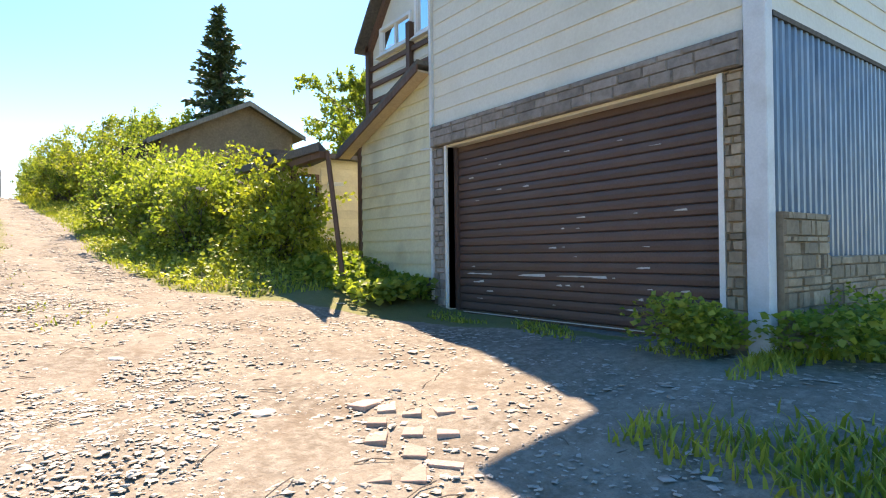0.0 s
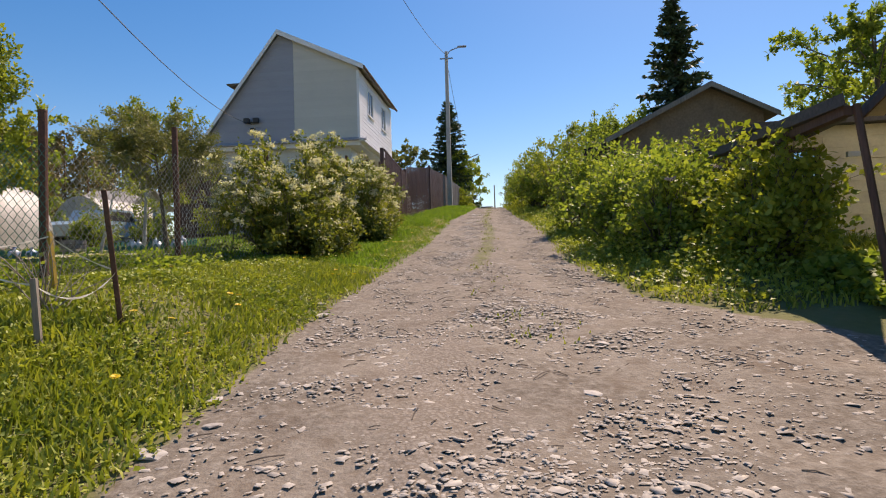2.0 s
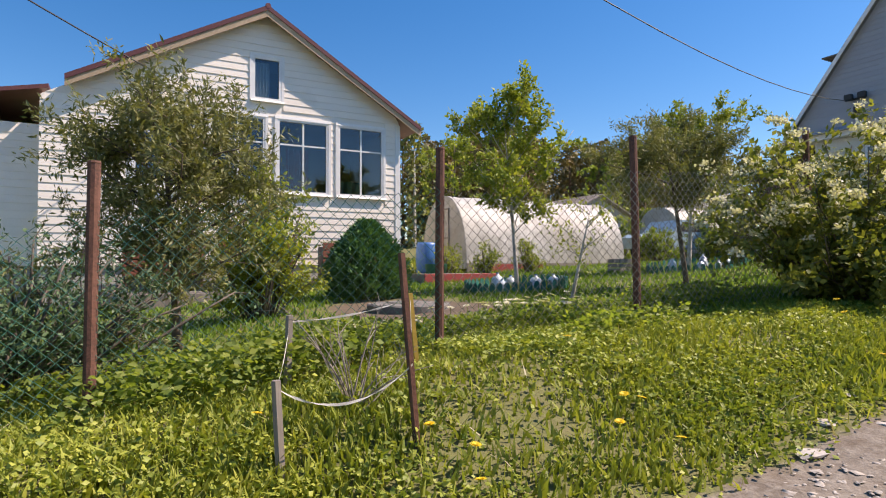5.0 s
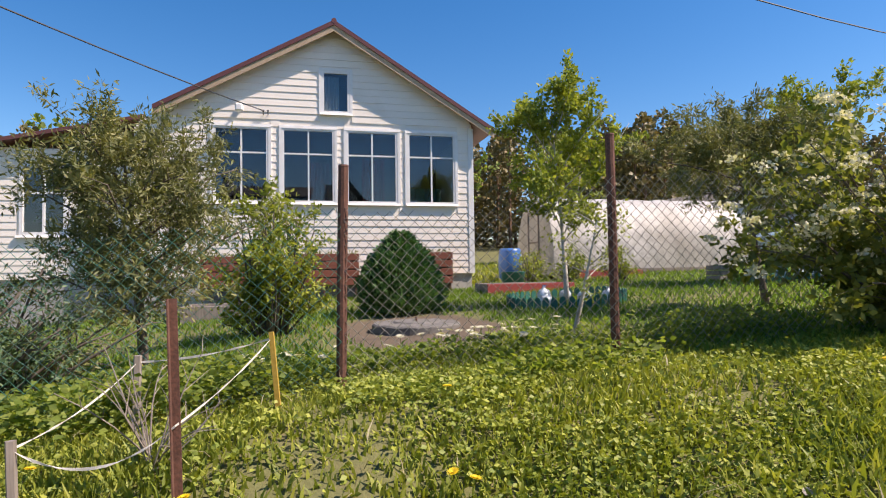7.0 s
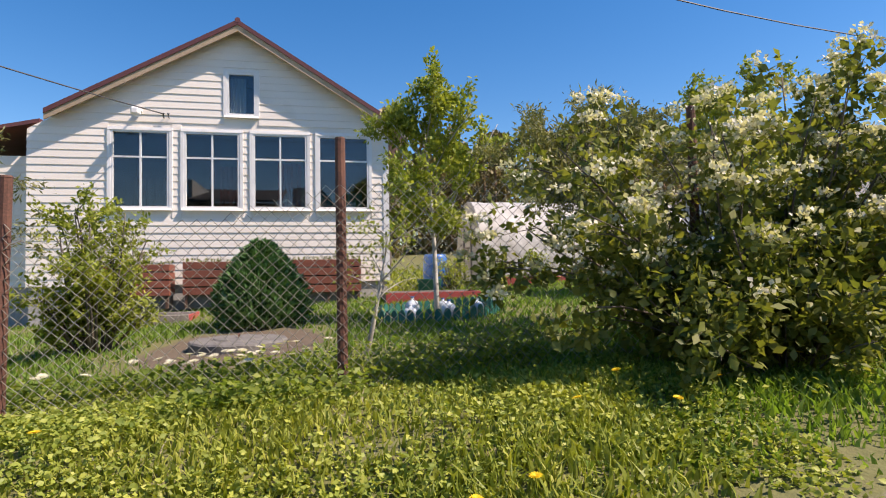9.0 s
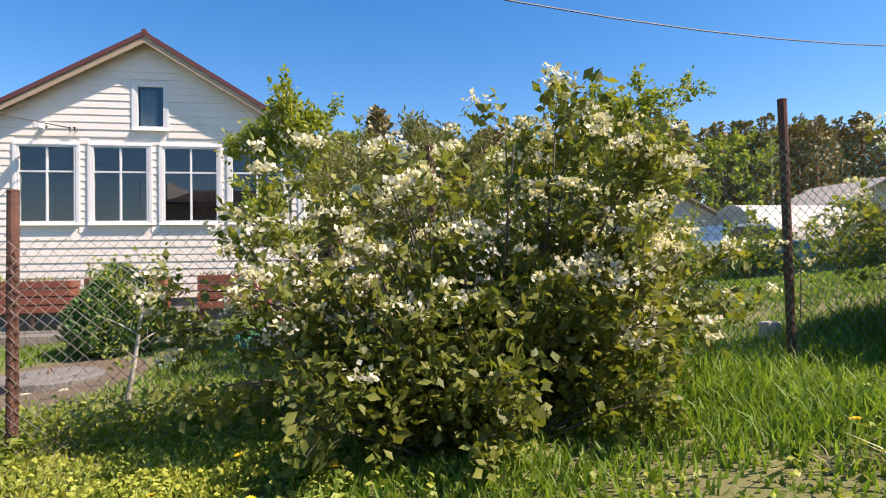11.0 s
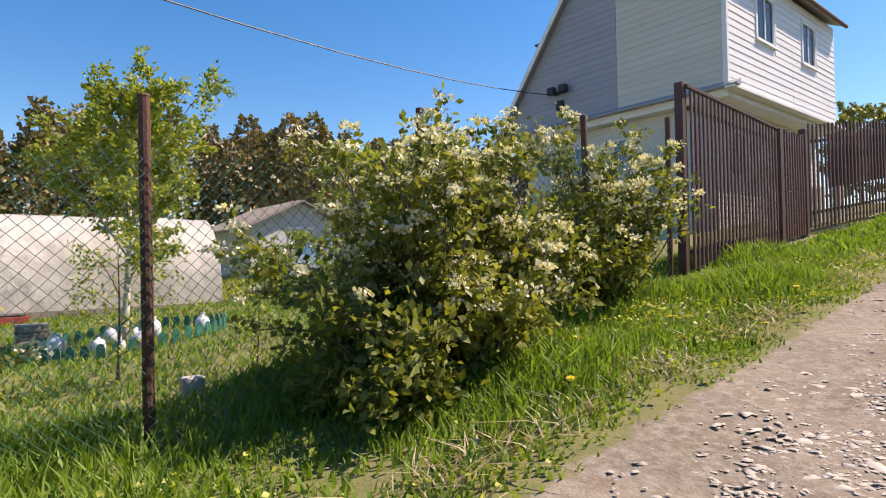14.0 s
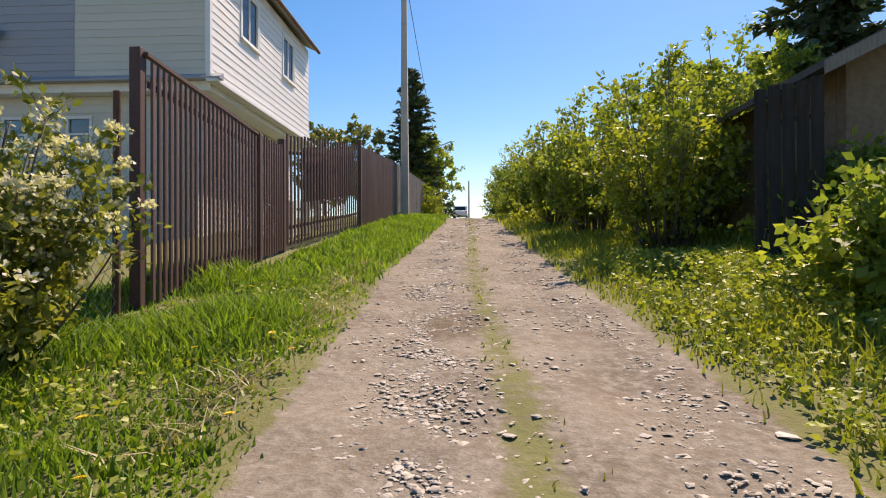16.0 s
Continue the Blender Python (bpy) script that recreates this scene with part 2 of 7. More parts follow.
# Near-black board colour that carries the shade at the clay shed.
M["shade_boards"] = surface("shade_boards", (0.018, 0.014, 0.012), (0.04, 0.032, 0.027), 26, 2, 0.85, 0.4, stretch=(1, 1, 0.1), vary=0.2)
M["black"] = surface("black", (0.02, 0.02, 0.02), (0.035, 0.035, 0.035), 40, 4, 0.6, 0.1)
M["wire_green"] = surface("wire_green", (0.04, 0.19, 0.14), (0.07, 0.27, 0.2), 40, 1.2, 0.5, 0.0, stain=(0.16, 0.17, 0.14), stain_amt=0.7)
M["wire_grey"] = surface("wire_grey", (0.24, 0.24, 0.2), (0.36, 0.35, 0.3), 40, 1.2, 0.6, 0.0, stain=(0.1, 0.06, 0.04), stain_amt=0.6)
M["ribbon"] = surface("ribbon", (0.62, 0.6, 0.54), (0.75, 0.73, 0.67), 60, 8, 0.8, 0.2, stain=(0.4, 0.36, 0.3))
M["bark"] = surface("bark", (0.09, 0.07, 0.055), (0.18, 0.15, 0.12), 30, 4, 0.9, 0.6, stretch=(1, 1, 0.3))
M["pale_bark"] = surface("pale_bark", (0.4, 0.38, 0.34), (0.6, 0.58, 0.53), 26, 6, 0.8, 0.4, stain=(0.12, 0.1, 0.08), stain_amt=0.6)
M["pine_bark"] = surface("pine_bark", (0.13, 0.075, 0.045), (0.26, 0.15, 0.09), 10, 1, 0.9, 0.4)
M["stone"] = surface("stone", (0.33, 0.3, 0.27), (0.52, 0.49, 0.45), 24, 5, 0.9, 0.5, stain=(0.2, 0.165, 0.13), vary=0.25)
M["brick"] = surface("brick", (0.29, 0.2, 0.165), (0.39, 0.29, 0.245), 40, 8, 0.9, 0.4, stain=(0.36, 0.24, 0.19), vary=0.2)
M["leaf_shrub"] = foliage("leaf_shrub", (0.08, 0.118, 0.026), (0.185, 0.23, 0.046), (0.37, 0.37, 0.078), glow=0.46)
M["leaf_lilac"] = foliage("leaf_lilac", (0.095, 0.17, 0.032), (0.23, 0.33, 0.06), (0.45, 0.5, 0.1), glow=0.55)
M["leaf_silver"] = foliage("leaf_silver", (0.11, 0.135, 0.05), (0.2, 0.225, 0.085), (0.36, 0.34, 0.13), glow=0.35)
M["leaf_cherry"] = foliage("leaf_cherry", (0.138, 0.208, 0.035), (0.275, 0.353, 0.053), (0.504, 0.518, 0.088))
M["leaf_bright"] = foliage("leaf_bright", (0.140, 0.208, 0.024), (0.280, 0.352, 0.048), (0.480, 0.496, 0.080))
M["leaf_thuja"] = foliage("leaf_thuja", (0.048, 0.130, 0.044), (0.094, 0.225, 0.074), (0.160, 0.309, 0.099), glow=0.2)
M["leaf_dark"] = foliage("leaf_dark", (0.044, 0.091, 0.041), (0.078, 0.154, 0.061), (0.133, 0.214, 0.091), glow=0.2)
M["needle"] = foliage("needle", (0.030, 0.059, 0.029), (0.060, 0.099, 0.043), (0.108, 0.149, 0.054), glow=0.12)
M["pine_needle"] = foliage("pine_needle", (0.102, 0.104, 0.043), (0.187, 0.167, 0.065), (0.340, 0.246, 0.097), glow=0.15)
M["birch_leaf"] = foliage("birch_leaf", (0.125, 0.150, 0.053), (0.229, 0.246, 0.079), (0.354, 0.352, 0.114), glow=0.3)
M["grass"] = foliage("grass", (0.139, 0.198, 0.028), (0.302, 0.377, 0.048), (0.52, 0.52, 0.095), glow=0.38)
M["fresh_grass"] = foliage("fresh_grass", (0.085, 0.17, 0.02), (0.17, 0.31, 0.04), (0.3, 0.43, 0.075), glow=0.5)
M["weed"] = foliage("weed", (0.15, 0.23, 0.036), (0.34, 0.4, 0.062), (0.55, 0.57, 0.1), glow=0.34)
M["dry_grass"] = foliage("dry_grass", (0.330, 0.275, 0.154), (0.462, 0.407, 0.253), (0.605, 0.550, 0.374), glow=0.3)
M["blossom"] = foliage("blossom", (0.651, 0.631, 0.473), (0.798, 0.764, 0.605), (0.850, 0.825, 0.718), glow=0.35)
M["lilac_bloom"] = foliage("lilac_bloom", (0.385, 0.308, 0.440), (0.528, 0.440, 0.572), (0.660, 0.572, 0.682), glow=0.3)
M["dandelion"] = foliage("dandelion", (0.750, 0.500, 0.010), (0.850, 0.620, 0.020), (0.850, 0.700, 0.030), glow=0.2)

# ---- building helpers ----
RNG = np.random.default_rng(7)
T = Matrix.Translation


def thing(name, at, label="", category="", group="", kind=""):
    ob = new(name)
    ob.empty_display_size = 0.1
    ob.matrix_world = T(at)
    ob["base"] = tuple(at)
    return tagged(ob, label, category, group, kind)


def mesh_of(name, verts, faces, material, smooth=False):
    me = bpy.data.meshes.new(name)
    me.from_pydata([tuple(v) for v in verts], [], faces)
    me.materials.append(M[material] if isinstance(material, str) else material)
    if smooth:
        me.shade_smooth()
    return me


def bulk_mesh(name, verts, tris, material):
    """A large triangle mesh straight from arrays."""
    me = bpy.data.meshes.new(name)
    n, k = len(verts), len(tris)
    me.vertices.add(n)
    me.vertices.foreach_set("co", np.asarray(verts, np.float32).ravel())
    me.loops.add(3 * k)
    me.loops.foreach_set("vertex_index", np.asarray(tris, np.int32).ravel())
    me.polygons.add(k)
    me.polygons.foreach_set("loop_start", np.arange(0, 3 * k, 3, dtype=np.int32))
    me.update(calc_edges=True)
    me.materials.append(M[material])
    return me


def put_under(ob, parent):
    ob.parent = parent
    base = parent.get("base")
    ob.matrix_parent_inverse = T(base).inverted() if base else Matrix()


def part(name, geo, material, parent, label="", smooth=False):
    """One mesh object, in world coordinates, under a thing or a part."""
    me = geo if isinstance(geo, bpy.types.Mesh) else mesh_of(name, geo.v, geo.f, material, smooth)
    ob = new(name, me)
    if parent:
        put_under(ob, parent)
    if label:
        ob["label"] = label
    return ob


class Geo:
    """Vertices and faces of one mesh."""

    def __init__(self):
        self.v, self.f = [], []

    def add(self, verts, faces):
        n = len(self.v)
        self.v += [tuple(v) for v in verts]
        self.f += [tuple(i + n for i in f) for f in faces]
        return self

    def box(self, x0, x1, y0, y1, z0, z1, bev=0.0):
        if bev <= 0:
            return self.add([(x, y, z) for x in (x0, x1) for y in (y0, y1) for z in (z0, z1)],
                            [(0, 1, 3, 2), (4, 6, 7, 5), (0, 4, 5, 1), (2, 3, 7, 6), (0, 2, 6, 4), (1, 5, 7, 3)])
        bm = bmesh.new()
        bmesh.ops.create_cube(bm, size=1)
        for v in bm.verts:
            v.co = Vector(((x0 + x1) / 2 + v.co.x * (x1 - x0), (y0 + y1) / 2 + v.co.y * (y1 - y0), (z0 + z1) / 2 + v.co.z * (z1 - z0)))
        bmesh.ops.bevel(bm, geom=bm.edges[:], offset=bev, segments=1, affect="EDGES")
        bm.verts.index_update()
        self.add([v.co[:] for v in bm.verts], [[v.index for v in f.verts] for f in bm.faces])
        bm.free()
        return self

    def hexa(self, p):
        """Eight corners: a bottom ring of four, then the top ring."""
        return self.add(p, [(3, 2, 1, 0), (4, 5, 6, 7), (0, 1, 5, 4), (1, 2, 6, 5), (2, 3, 7, 6), (3, 0, 4, 7)])

    def prism(self, ring, d):
        """A closed ring of points pushed along d."""
        n, d = len(ring), Vector(d)
        top = [tuple(Vector(p) + d) for p in ring]
        return self.add(list(ring) + top, [tuple(range(n))[::-1], tuple(range(n, 2 * n))] + [(i, (i + 1) % n, n + (i + 1) % n, n + i) for i in range(n)])

    def tube(self, pts, radii, sides=6, cap=True):
        pts = [Vector(p) for p in pts]
        if isinstance(radii, (int, float)):
            radii = [radii] * len(pts)
        n0, ref = len(self.v), Vector((0.31, 0.17, 0.93))
        for i, p in enumerate(pts):
            d = (pts[min(i + 1, len(pts) - 1)] - pts[max(i - 1, 0)]).normalized()
            u = d.cross(ref if abs(d.dot(ref)) < 0.95 else Vector((1, 0, 0))).normalized()
            w = d.cross(u)
            self.v += [tuple(p + (u * math.cos(a) + w * math.sin(a)) * radii[i]) for a in (2 * math.pi * k / sides for k in range(sides))]
        for i in range(len(pts) - 1):
            for k in range(sides):
                a, b = n0 + i * sides + k, n0 + i * sides + (k + 1) % sides
                self.f.append((a, b, b + sides, a + sides))
        if cap:
            self.f.append(tuple(range(n0, n0 + sides))[::-1])
            self.f.append(tuple(range(n0 + (len(pts) - 1) * sides, n0 + len(pts) * sides)))
        return self


def lerp(a, b, t):
    return a + (b - a) * t


def sst(a, b, x):
    t = np.clip((x - a) / (b - a), 0, 1)
    return t * t * (3 - 2 * t)


# ---- the ground ----
ROAD_Y = (-60, 38, 90, 140, 700)
ROAD_Z = (-7.14, 5.01, 7.95, 6.5, -10)
GARDEN_Y = (-60, -6, 0, 5, 7, 15, 25, 38, 90, 140, 700)
GARDEN_Z = (-5, 0.2, 0.95, 1.5, 1.72, 2.14, 3.53, 5.1, 8.2, 7, -8)
FAR_Y = (-60, -6, 0, 7, 15, 38, 60, 140, 700)
FAR_Z = (-4, 0.6, 1.15, 1.72, 2.1, 3.1, 4.2, 6, -8)
RIGHT_Y = (-60, -6, 2, 6.5, 7.5, 9, 15, 25, 38, 90, 140, 700)
RIGHT_Z = (-5.5, 0.3, 0.98, 1.05, 1.27, 1.5, 2.45, 3.65, 5.2, 8.2, 7, -8)


def road_left(y):
    return np.interp(y, (-5, 3, 8, 15, 25, 36, 60, 90), (-2.0, -1.8, -2.1, -1.85, -2.1, -1.75, -2.3, -3.5))


def road_right(y):
    return np.interp(y, (-5, 2, 6.3, 8, 9, 10.5, 12, 20, 25, 36, 60, 90), (6, 5, 3.4, 2.1, 1.5, 1.2, 0.95, 0.95, 0.5, 0.0, -0.3, -1.0))


def height(x, y):
    x, y = np.asarray(x, float), np.asarray(y, float)
    road, left, right = np.interp(y, ROAD_Y, ROAD_Z), np.interp(y, GARDEN_Y, GARDEN_Z), np.interp(y, RIGHT_Y, RIGHT_Z)
    far = np.interp(y, FAR_Y, FAR_Z)
    left = left + (far - left) * sst(-6.5, -13, x)
    left = left + 0.025 * np.clip(-5 - x, 0, 25) + 0.06 * np.clip(-30 - x, 0, 50)
    a, b = sst(-1.9, -3.7, x), sst(1.2, 4.1, x)
    z = road + (left - road) * a + (right - road) * b
    z = z + 0.02 * np.sin(x * 1.7 + y * 0.6) * np.cos(y * 1.1 - x * 0.4) + 0.012 * np.sin(x * 4.1 + 1) * np.sin(y * 3.3)
    ruts = np.exp(-((x - lerp(road_left(y), road_right(y), 0.24)) / 0.3) ** 2) + np.exp(-((x - lerp(road_left(y), road_right(y), 0.76)) / 0.3) ** 2)
    return z - 0.03 * ruts * sst(6, 10, y)


def gz(x, y):
    return float(height(x, y))


def axis(fine0, fine1, step, far):
    out = [fine0]
    s = step
    left, right = [], []
    p = fine0
    while p > -far:
        s *= 1.25
        p -= s
        left.append(p)
    p, s = fine1, step
    while p < far:
        s *= 1.25
        p += s
        right.append(p)
    return np.array(left[::-1] + list(np.arange(fine0, fine1 + step / 2, step)) + right)


def build_ground():
    xs, ys = axis(-5.2, 5.2, 0.09, 900), axis(-1.5, 27, 0.09, 900)
    X, Y = np.meshgrid(xs, ys)
    Z = height(X, Y)
    near = (np.abs(X) < 6) & (Y > -2) & (Y < 28)
    rough = np.array([noise.noise(Vector((x * 2.3, y * 2.3, 0.3))) * 0.02 + noise.noise(Vector((x * 6.5, y * 6.5, 4))) * 0.009 if k else 0
                      for x, y, k in zip(X.ravel(), Y.ravel(), near.ravel())]).reshape(X.shape)
    Z = Z + rough
    n, k = len(xs), len(ys)
    idx = np.arange(n * k).reshape(k, n)
    a, b, c, d = idx[:-1, :-1].ravel(), idx[:-1, 1:].ravel(), idx[1:, 1:].ravel(), idx[1:, :-1].ravel()
    me = bulk_mesh("ground", np.stack([X.ravel(), Y.ravel(), Z.ravel()], 1), np.concatenate([np.stack([a, b, c], 1), np.stack([a, c, d], 1)]), "ground")
    me.shade_smooth()
    L, R = road_left(Y), road_right(Y)
    road = sst(-0.25, 0.25, X - L) * sst(-0.25, 0.25, R - X)
    u = (X - L) / (R - L)
    strip = np.exp(-((u - 0.5) / 0.09) ** 2) * sst(7, 14, Y) * 0.6
    road = road * (1 - strip)
    gravel = road * (np.exp(-((u - 0.3) / 0.11) ** 2) * 0.5 + 0.33 * np.exp(-((X + 1.0) / 0.7) ** 2) * sst(9, 5, Y) + 0.35 * np.exp(-((u - 0.85) / 0.08) ** 2))
    soil = 0.9 * sst(1.35, 0.75, np.hypot((X + 7.2) / 1.5, (Y - 8.2) / 1.0)) + 0.6 * sst(0.6, 0.2, np.hypot(X + 1.0, (Y - 22) / 2))
    col = np.stack([road, gravel, soil, np.ones_like(road)], 2).reshape(-1, 4).astype(np.float32)
    att = me.color_attributes.new("soil", "FLOAT_COLOR", "POINT")
    att.data.foreach_set("color", col.ravel())
    return tagged(new("ground", me), "unpaved stony village road between grass verges and lawn", "ground", kind="structure")


build_ground()

# ---- walls, siding and windows ----


def spans(lo, hi, z0, z1, holes):
    """What is left of lo..hi between z0 and z1 beside the holes (a, b, z0, z1)."""
    cuts = sorted((h[0], h[1]) for h in holes if h[2] < z1 - 1e-4 and h[3] > z0 + 1e-4)
    out, p = [], lo
    for a, b in cuts:
        if a > p:
            out.append((p, min(a, hi)))
        p = max(p, b)
    if p < hi:
        out.append((p, hi))
    return [s for s in out if s[1] - s[0] > 0.01]


def place(ax, u, d, z):
    """A point of a wall: u along it, d out of it. ax: ('x', plane, outward) or ('y', plane, outward)."""
    return (ax[1] + ax[2] * d, u, z) if ax[0] == "x" else (u, ax[1] + ax[2] * d, z)


def strip(g, ax, lo0, hi0, lo1, hi1, z0, z1, d0, d1, back):
    ring = []
    for lo, hi, z, d in ((lo0, hi0, z0, d0), (lo1, hi1, z1, d1)):
        ring += [place(ax, lo, d, z), place(ax, hi, d, z), place(ax, hi, back, z), place(ax, lo, back, z)]
    return g.hexa(ring)


def wall(name, ax, edge, z0, z1, holes, thick, material, parent, breaks=()):
    """A wall with real openings. edge(z): its two ends at that height."""
    g = Geo()
    zs = sorted({z0, z1, *breaks, *[h[2] for h in holes], *[h[3] for h in holes]})
    zs = [z for z in zs if z0 <= z <= z1]
    for a, b in zip(zs, zs[1:]):
        (l0, h0), (l1, h1) = edge(a), edge(b)
        for s in spans(max(l0, l1), min(h0, h1), a, b, holes):
            strip(g, ax, l0 if s[0] <= max(l0, l1) + 1e-6 else s[0], h0 if s[1] >= min(h0, h1) - 1e-6 else s[1],
                  l1 if s[0] <= max(l0, l1) + 1e-6 else s[0], h1 if s[1] >= min(h0, h1) - 1e-6 else s[1], a, b, 0, 0, -thick)
    bm = bmesh.new()
    vs = [bm.verts.new(p) for p in g.v]
    for f in g.f:
        bm.faces.new([vs[i] for i in f])
    bmesh.ops.remove_doubles(bm, verts=bm.verts[:], dist=0.001)
    me = bpy.data.meshes.new(name)
    bm.to_mesh(me)
    bm.free()
    me.materials.append(M[material])
    return part(name, me, material, parent)


def siding(ax, edge, z0, z1, holes, pitch, material, parent, proud=0.02, name="siding_board"):
    n = max(1, round((z1 - z0) / pitch))
    p = (z1 - z0) / n
    for i in range(n):
        a, b = z0 + i * p, z0 + (i + 1) * p
        (l0, h0), (l1, h1) = edge(a), edge(b)
        lo, hi = max(l0, l1), min(h0, h1)
        if hi - lo < 0.03:
            continue
        for s in spans(lo, hi, a, b, holes):
            g = Geo()
            e0, e1 = s[0] <= lo + 1e-6, s[1] >= hi - 1e-6
            j = RNG.uniform(-0.002, 0.002)
            strip(g, ax, l0 if e0 else s[0], h0 if e1 else s[1], l1 if e0 else s[0], h1 if e1 else s[1], a, b, proud + j, 0.006 + j, 0.001)
            part(name, g, material, parent)


def window(ax, a, b, z0, z1, parent, cols=2, splits=(), fw=0.06, mw=0.03, material="white_paint", name="window", sill=True, depth=0.05, lab=""):
    w = part(name, Geo().add([], []), material, parent, lab)
    g = Geo()
    for lo, hi, c, d in ((a, a + fw, z0, z1), (b - fw, b, z0, z1), (a + fw, b - fw, z0, z0 + fw), (a + fw, b - fw, z1 - fw, z1)):
        strip(g, ax, lo, hi, lo, hi, c, d, 0.03, 0.03, -depth)
    part("window_frame", g, material, w)
    us = [lerp(a + fw, b - fw, i / cols) for i in range(cols + 1)]
    zs = [z0 + fw, *[lerp(z0, z1, s) for s in splits], z1 - fw]
    for u in us[1:-1]:
        part("mullion", strip(Geo(), ax, u - mw / 2, u + mw / 2, u - mw / 2, u + mw / 2, z0 + fw, z1 - fw, 0.012, 0.012, -depth), material, w)
    for z in zs[1:-1]:
        part("glazing_bar", strip(Geo(), ax, a + fw, b - fw, a + fw, b - fw, z - mw / 2, z + mw / 2, 0.008, 0.008, -depth), material, w)
    for u0, u1 in zip(us, us[1:]):
        for c, d in zip(zs, zs[1:]):
            o = part("pane", strip(Geo(), ax, u0, u1, u0, u1, c, d, -0.015, -0.015, -0.021), "glass", w)
            o.visible_shadow = False
    if sill:
        part("window_sill", strip(Geo(), ax, a - 0.05, b + 0.05, a - 0.05, b + 0.05, z0 - 0.05, z0 - 0.003, 0.09, 0.06, 0.0), material, w)
    return w


def roof_slab(name, p, q, r, s, thick, material, parent, label=""):
    """A slab over four corners in order, thickened downwards."""
    low = [tuple(Vector(v) - Vector((0, 0, thick))) for v in (p, q, r, s)]
    return part(name, Geo().hexa(low + [p, q, r, s]), material, parent, label)


# ---- white house with the glazed front ----
def white_house():
    X, base = -13.24, 2.47
    h = thing("white_house", (-16.5, 7.4, gz(-16.5, 7.4)), "low white-sided country house with red-brown metal gable roof", "house")
    y0, y1, apex, eave, ridge = 3.35, 10.7, 7.48, 5.98, 8.02
    ls, rs = (ridge - 5.85) / (apex - 3.6), (ridge - eave) / (y1 + 0.1 - apex)

    def edge(z):
        return (max(y0, apex - (ridge - z) / ls) if z > 5.7 else y0, min(y1, apex + (ridge - z) / rs))
    wins = [(4.91, 6.05, 4.09, 5.74), (6.34, 7.48, 4.09, 5.74), (7.75, 8.91, 4.09, 5.74), (9.15, 10.28, 4.09, 5.74)]
    attic = (7.21, 7.83, 6.12, 7.08)
    holes = wins + [attic]
    ax = ("x", X, 1)
    wl = wall("wall", ax, edge, 2.47, ridge - 0.02, holes, 0.18, "white_siding", h, breaks=(5.7, 5.98, 6.5, 7.5))
    siding(ax, edge, base, ridge - 0.05, [(a - 0.05, b + 0.05, c - 0.05, d + 0.06) for a, b, c, d in holes], 0.155, "white_siding", wl)
    for a, b, c, d in wins:
        window(ax, a, b, c, d, h, 2, (0.66,), 0.045, 0.035)
        part("window_trim", strip(Geo(), ax, a - 0.06, b + 0.06, a - 0.06, b + 0.06, d, d + 0.07, 0.045, 0.035, 0.0), "white_paint", h)
        for u in (a - 0.065, b + 0.001):
            part("window_trim", strip(Geo(), ax, u, u + 0.064, u, u + 0.064, c, d, 0.04, 0.04, 0.0), "white_paint", h)
    window(ax, *attic, h, 1, (), 0.05)
    for u in (attic[0] - 0.065, attic[1] + 0.001):
        part("window_trim", strip(Geo(), ax, u, u + 0.064, u, u + 0.064, attic[2], attic[3], 0.035, 0.035, 0.0), "white_paint", h)
    part("window_trim", strip(Geo(), ax, attic[0] - 0.06, attic[1] + 0.06, attic[0] - 0.06, attic[1] + 0.06, attic[3], attic[3] + 0.06, 0.035, 0.035, 0.0), "white_paint", h)
    part("corner_trim", Geo().box(X - 0.12, X + 0.03, y1 - 0.1, y1 + 0.03, base, 5.9), "white_paint", h)
    side = wall("wall", ("y", y1, 1), lambda z: (X - 8, X - 0.19), base, eave, [], 0.18, "white_siding", h)
    siding(("y", y1, 1), lambda z: (X - 8, X - 0.13), base, eave, [], 0.155, "white_siding", side)
    wall("wall", ("y", y0, -1), lambda z: (X - 8, X - 0.19), base, 5.72, [], 0.18, "white_siding", h)
    wall("wall", ("x", X - 8, -1), edge, base, ridge - 0.02, [], 0.18, "white_siding", h, breaks=(5.7, 5.98))
    part("foundation", Geo().box(X - 8.1, X - 0.04, y0 + 0.03, y1 - 0.03, 1.3, base - 0.004), "concrete", h)
    # Floor, ceiling and backing walls added behind the windows in the dark room colour.
    part("floor", Geo().box(X - 7.9, X - 0.2, y0 + 0.2, y1 - 0.2, 3.2, 3.3), "unlit_interior", h)
    part("ceiling", Geo().box(X - 7.9, X - 0.2, y0 + 0.2, y1 - 0.2, 5.8, 5.88), "unlit_interior", h)
    part("inner_wall", Geo().box(X - 3.2, X - 3.05, y0 + 0.2, y1 - 0.2, 3.31, 5.79), "unlit_interior", h)
    part("inner_wall", Geo().box(X - 1.6, X - 1.45, 6.4, 8.6, 5.89, 7.2), "unlit_interior", h)
    for a, b, z0, z1, m in ((6.9, 7.4, 4.0, 5.2, "curtain_red"), (8.2, 8.75, 3.9, 5.3, "curtain_red"), (9.2, 10.2, 3.8, 4.6, "teal_cloth"), (5.0, 5.8, 3.7, 4.9, "unlit_interior")):
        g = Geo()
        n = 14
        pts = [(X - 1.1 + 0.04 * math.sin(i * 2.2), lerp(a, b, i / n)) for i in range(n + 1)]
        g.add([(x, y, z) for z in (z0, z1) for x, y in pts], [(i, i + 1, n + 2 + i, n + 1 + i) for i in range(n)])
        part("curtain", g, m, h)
    g, n = Geo(), 14
    pts = [(X - 0.14 + 0.018 * math.sin(i * 2.2), lerp(7.27, 7.6, i / n)) for i in range(n + 1)]
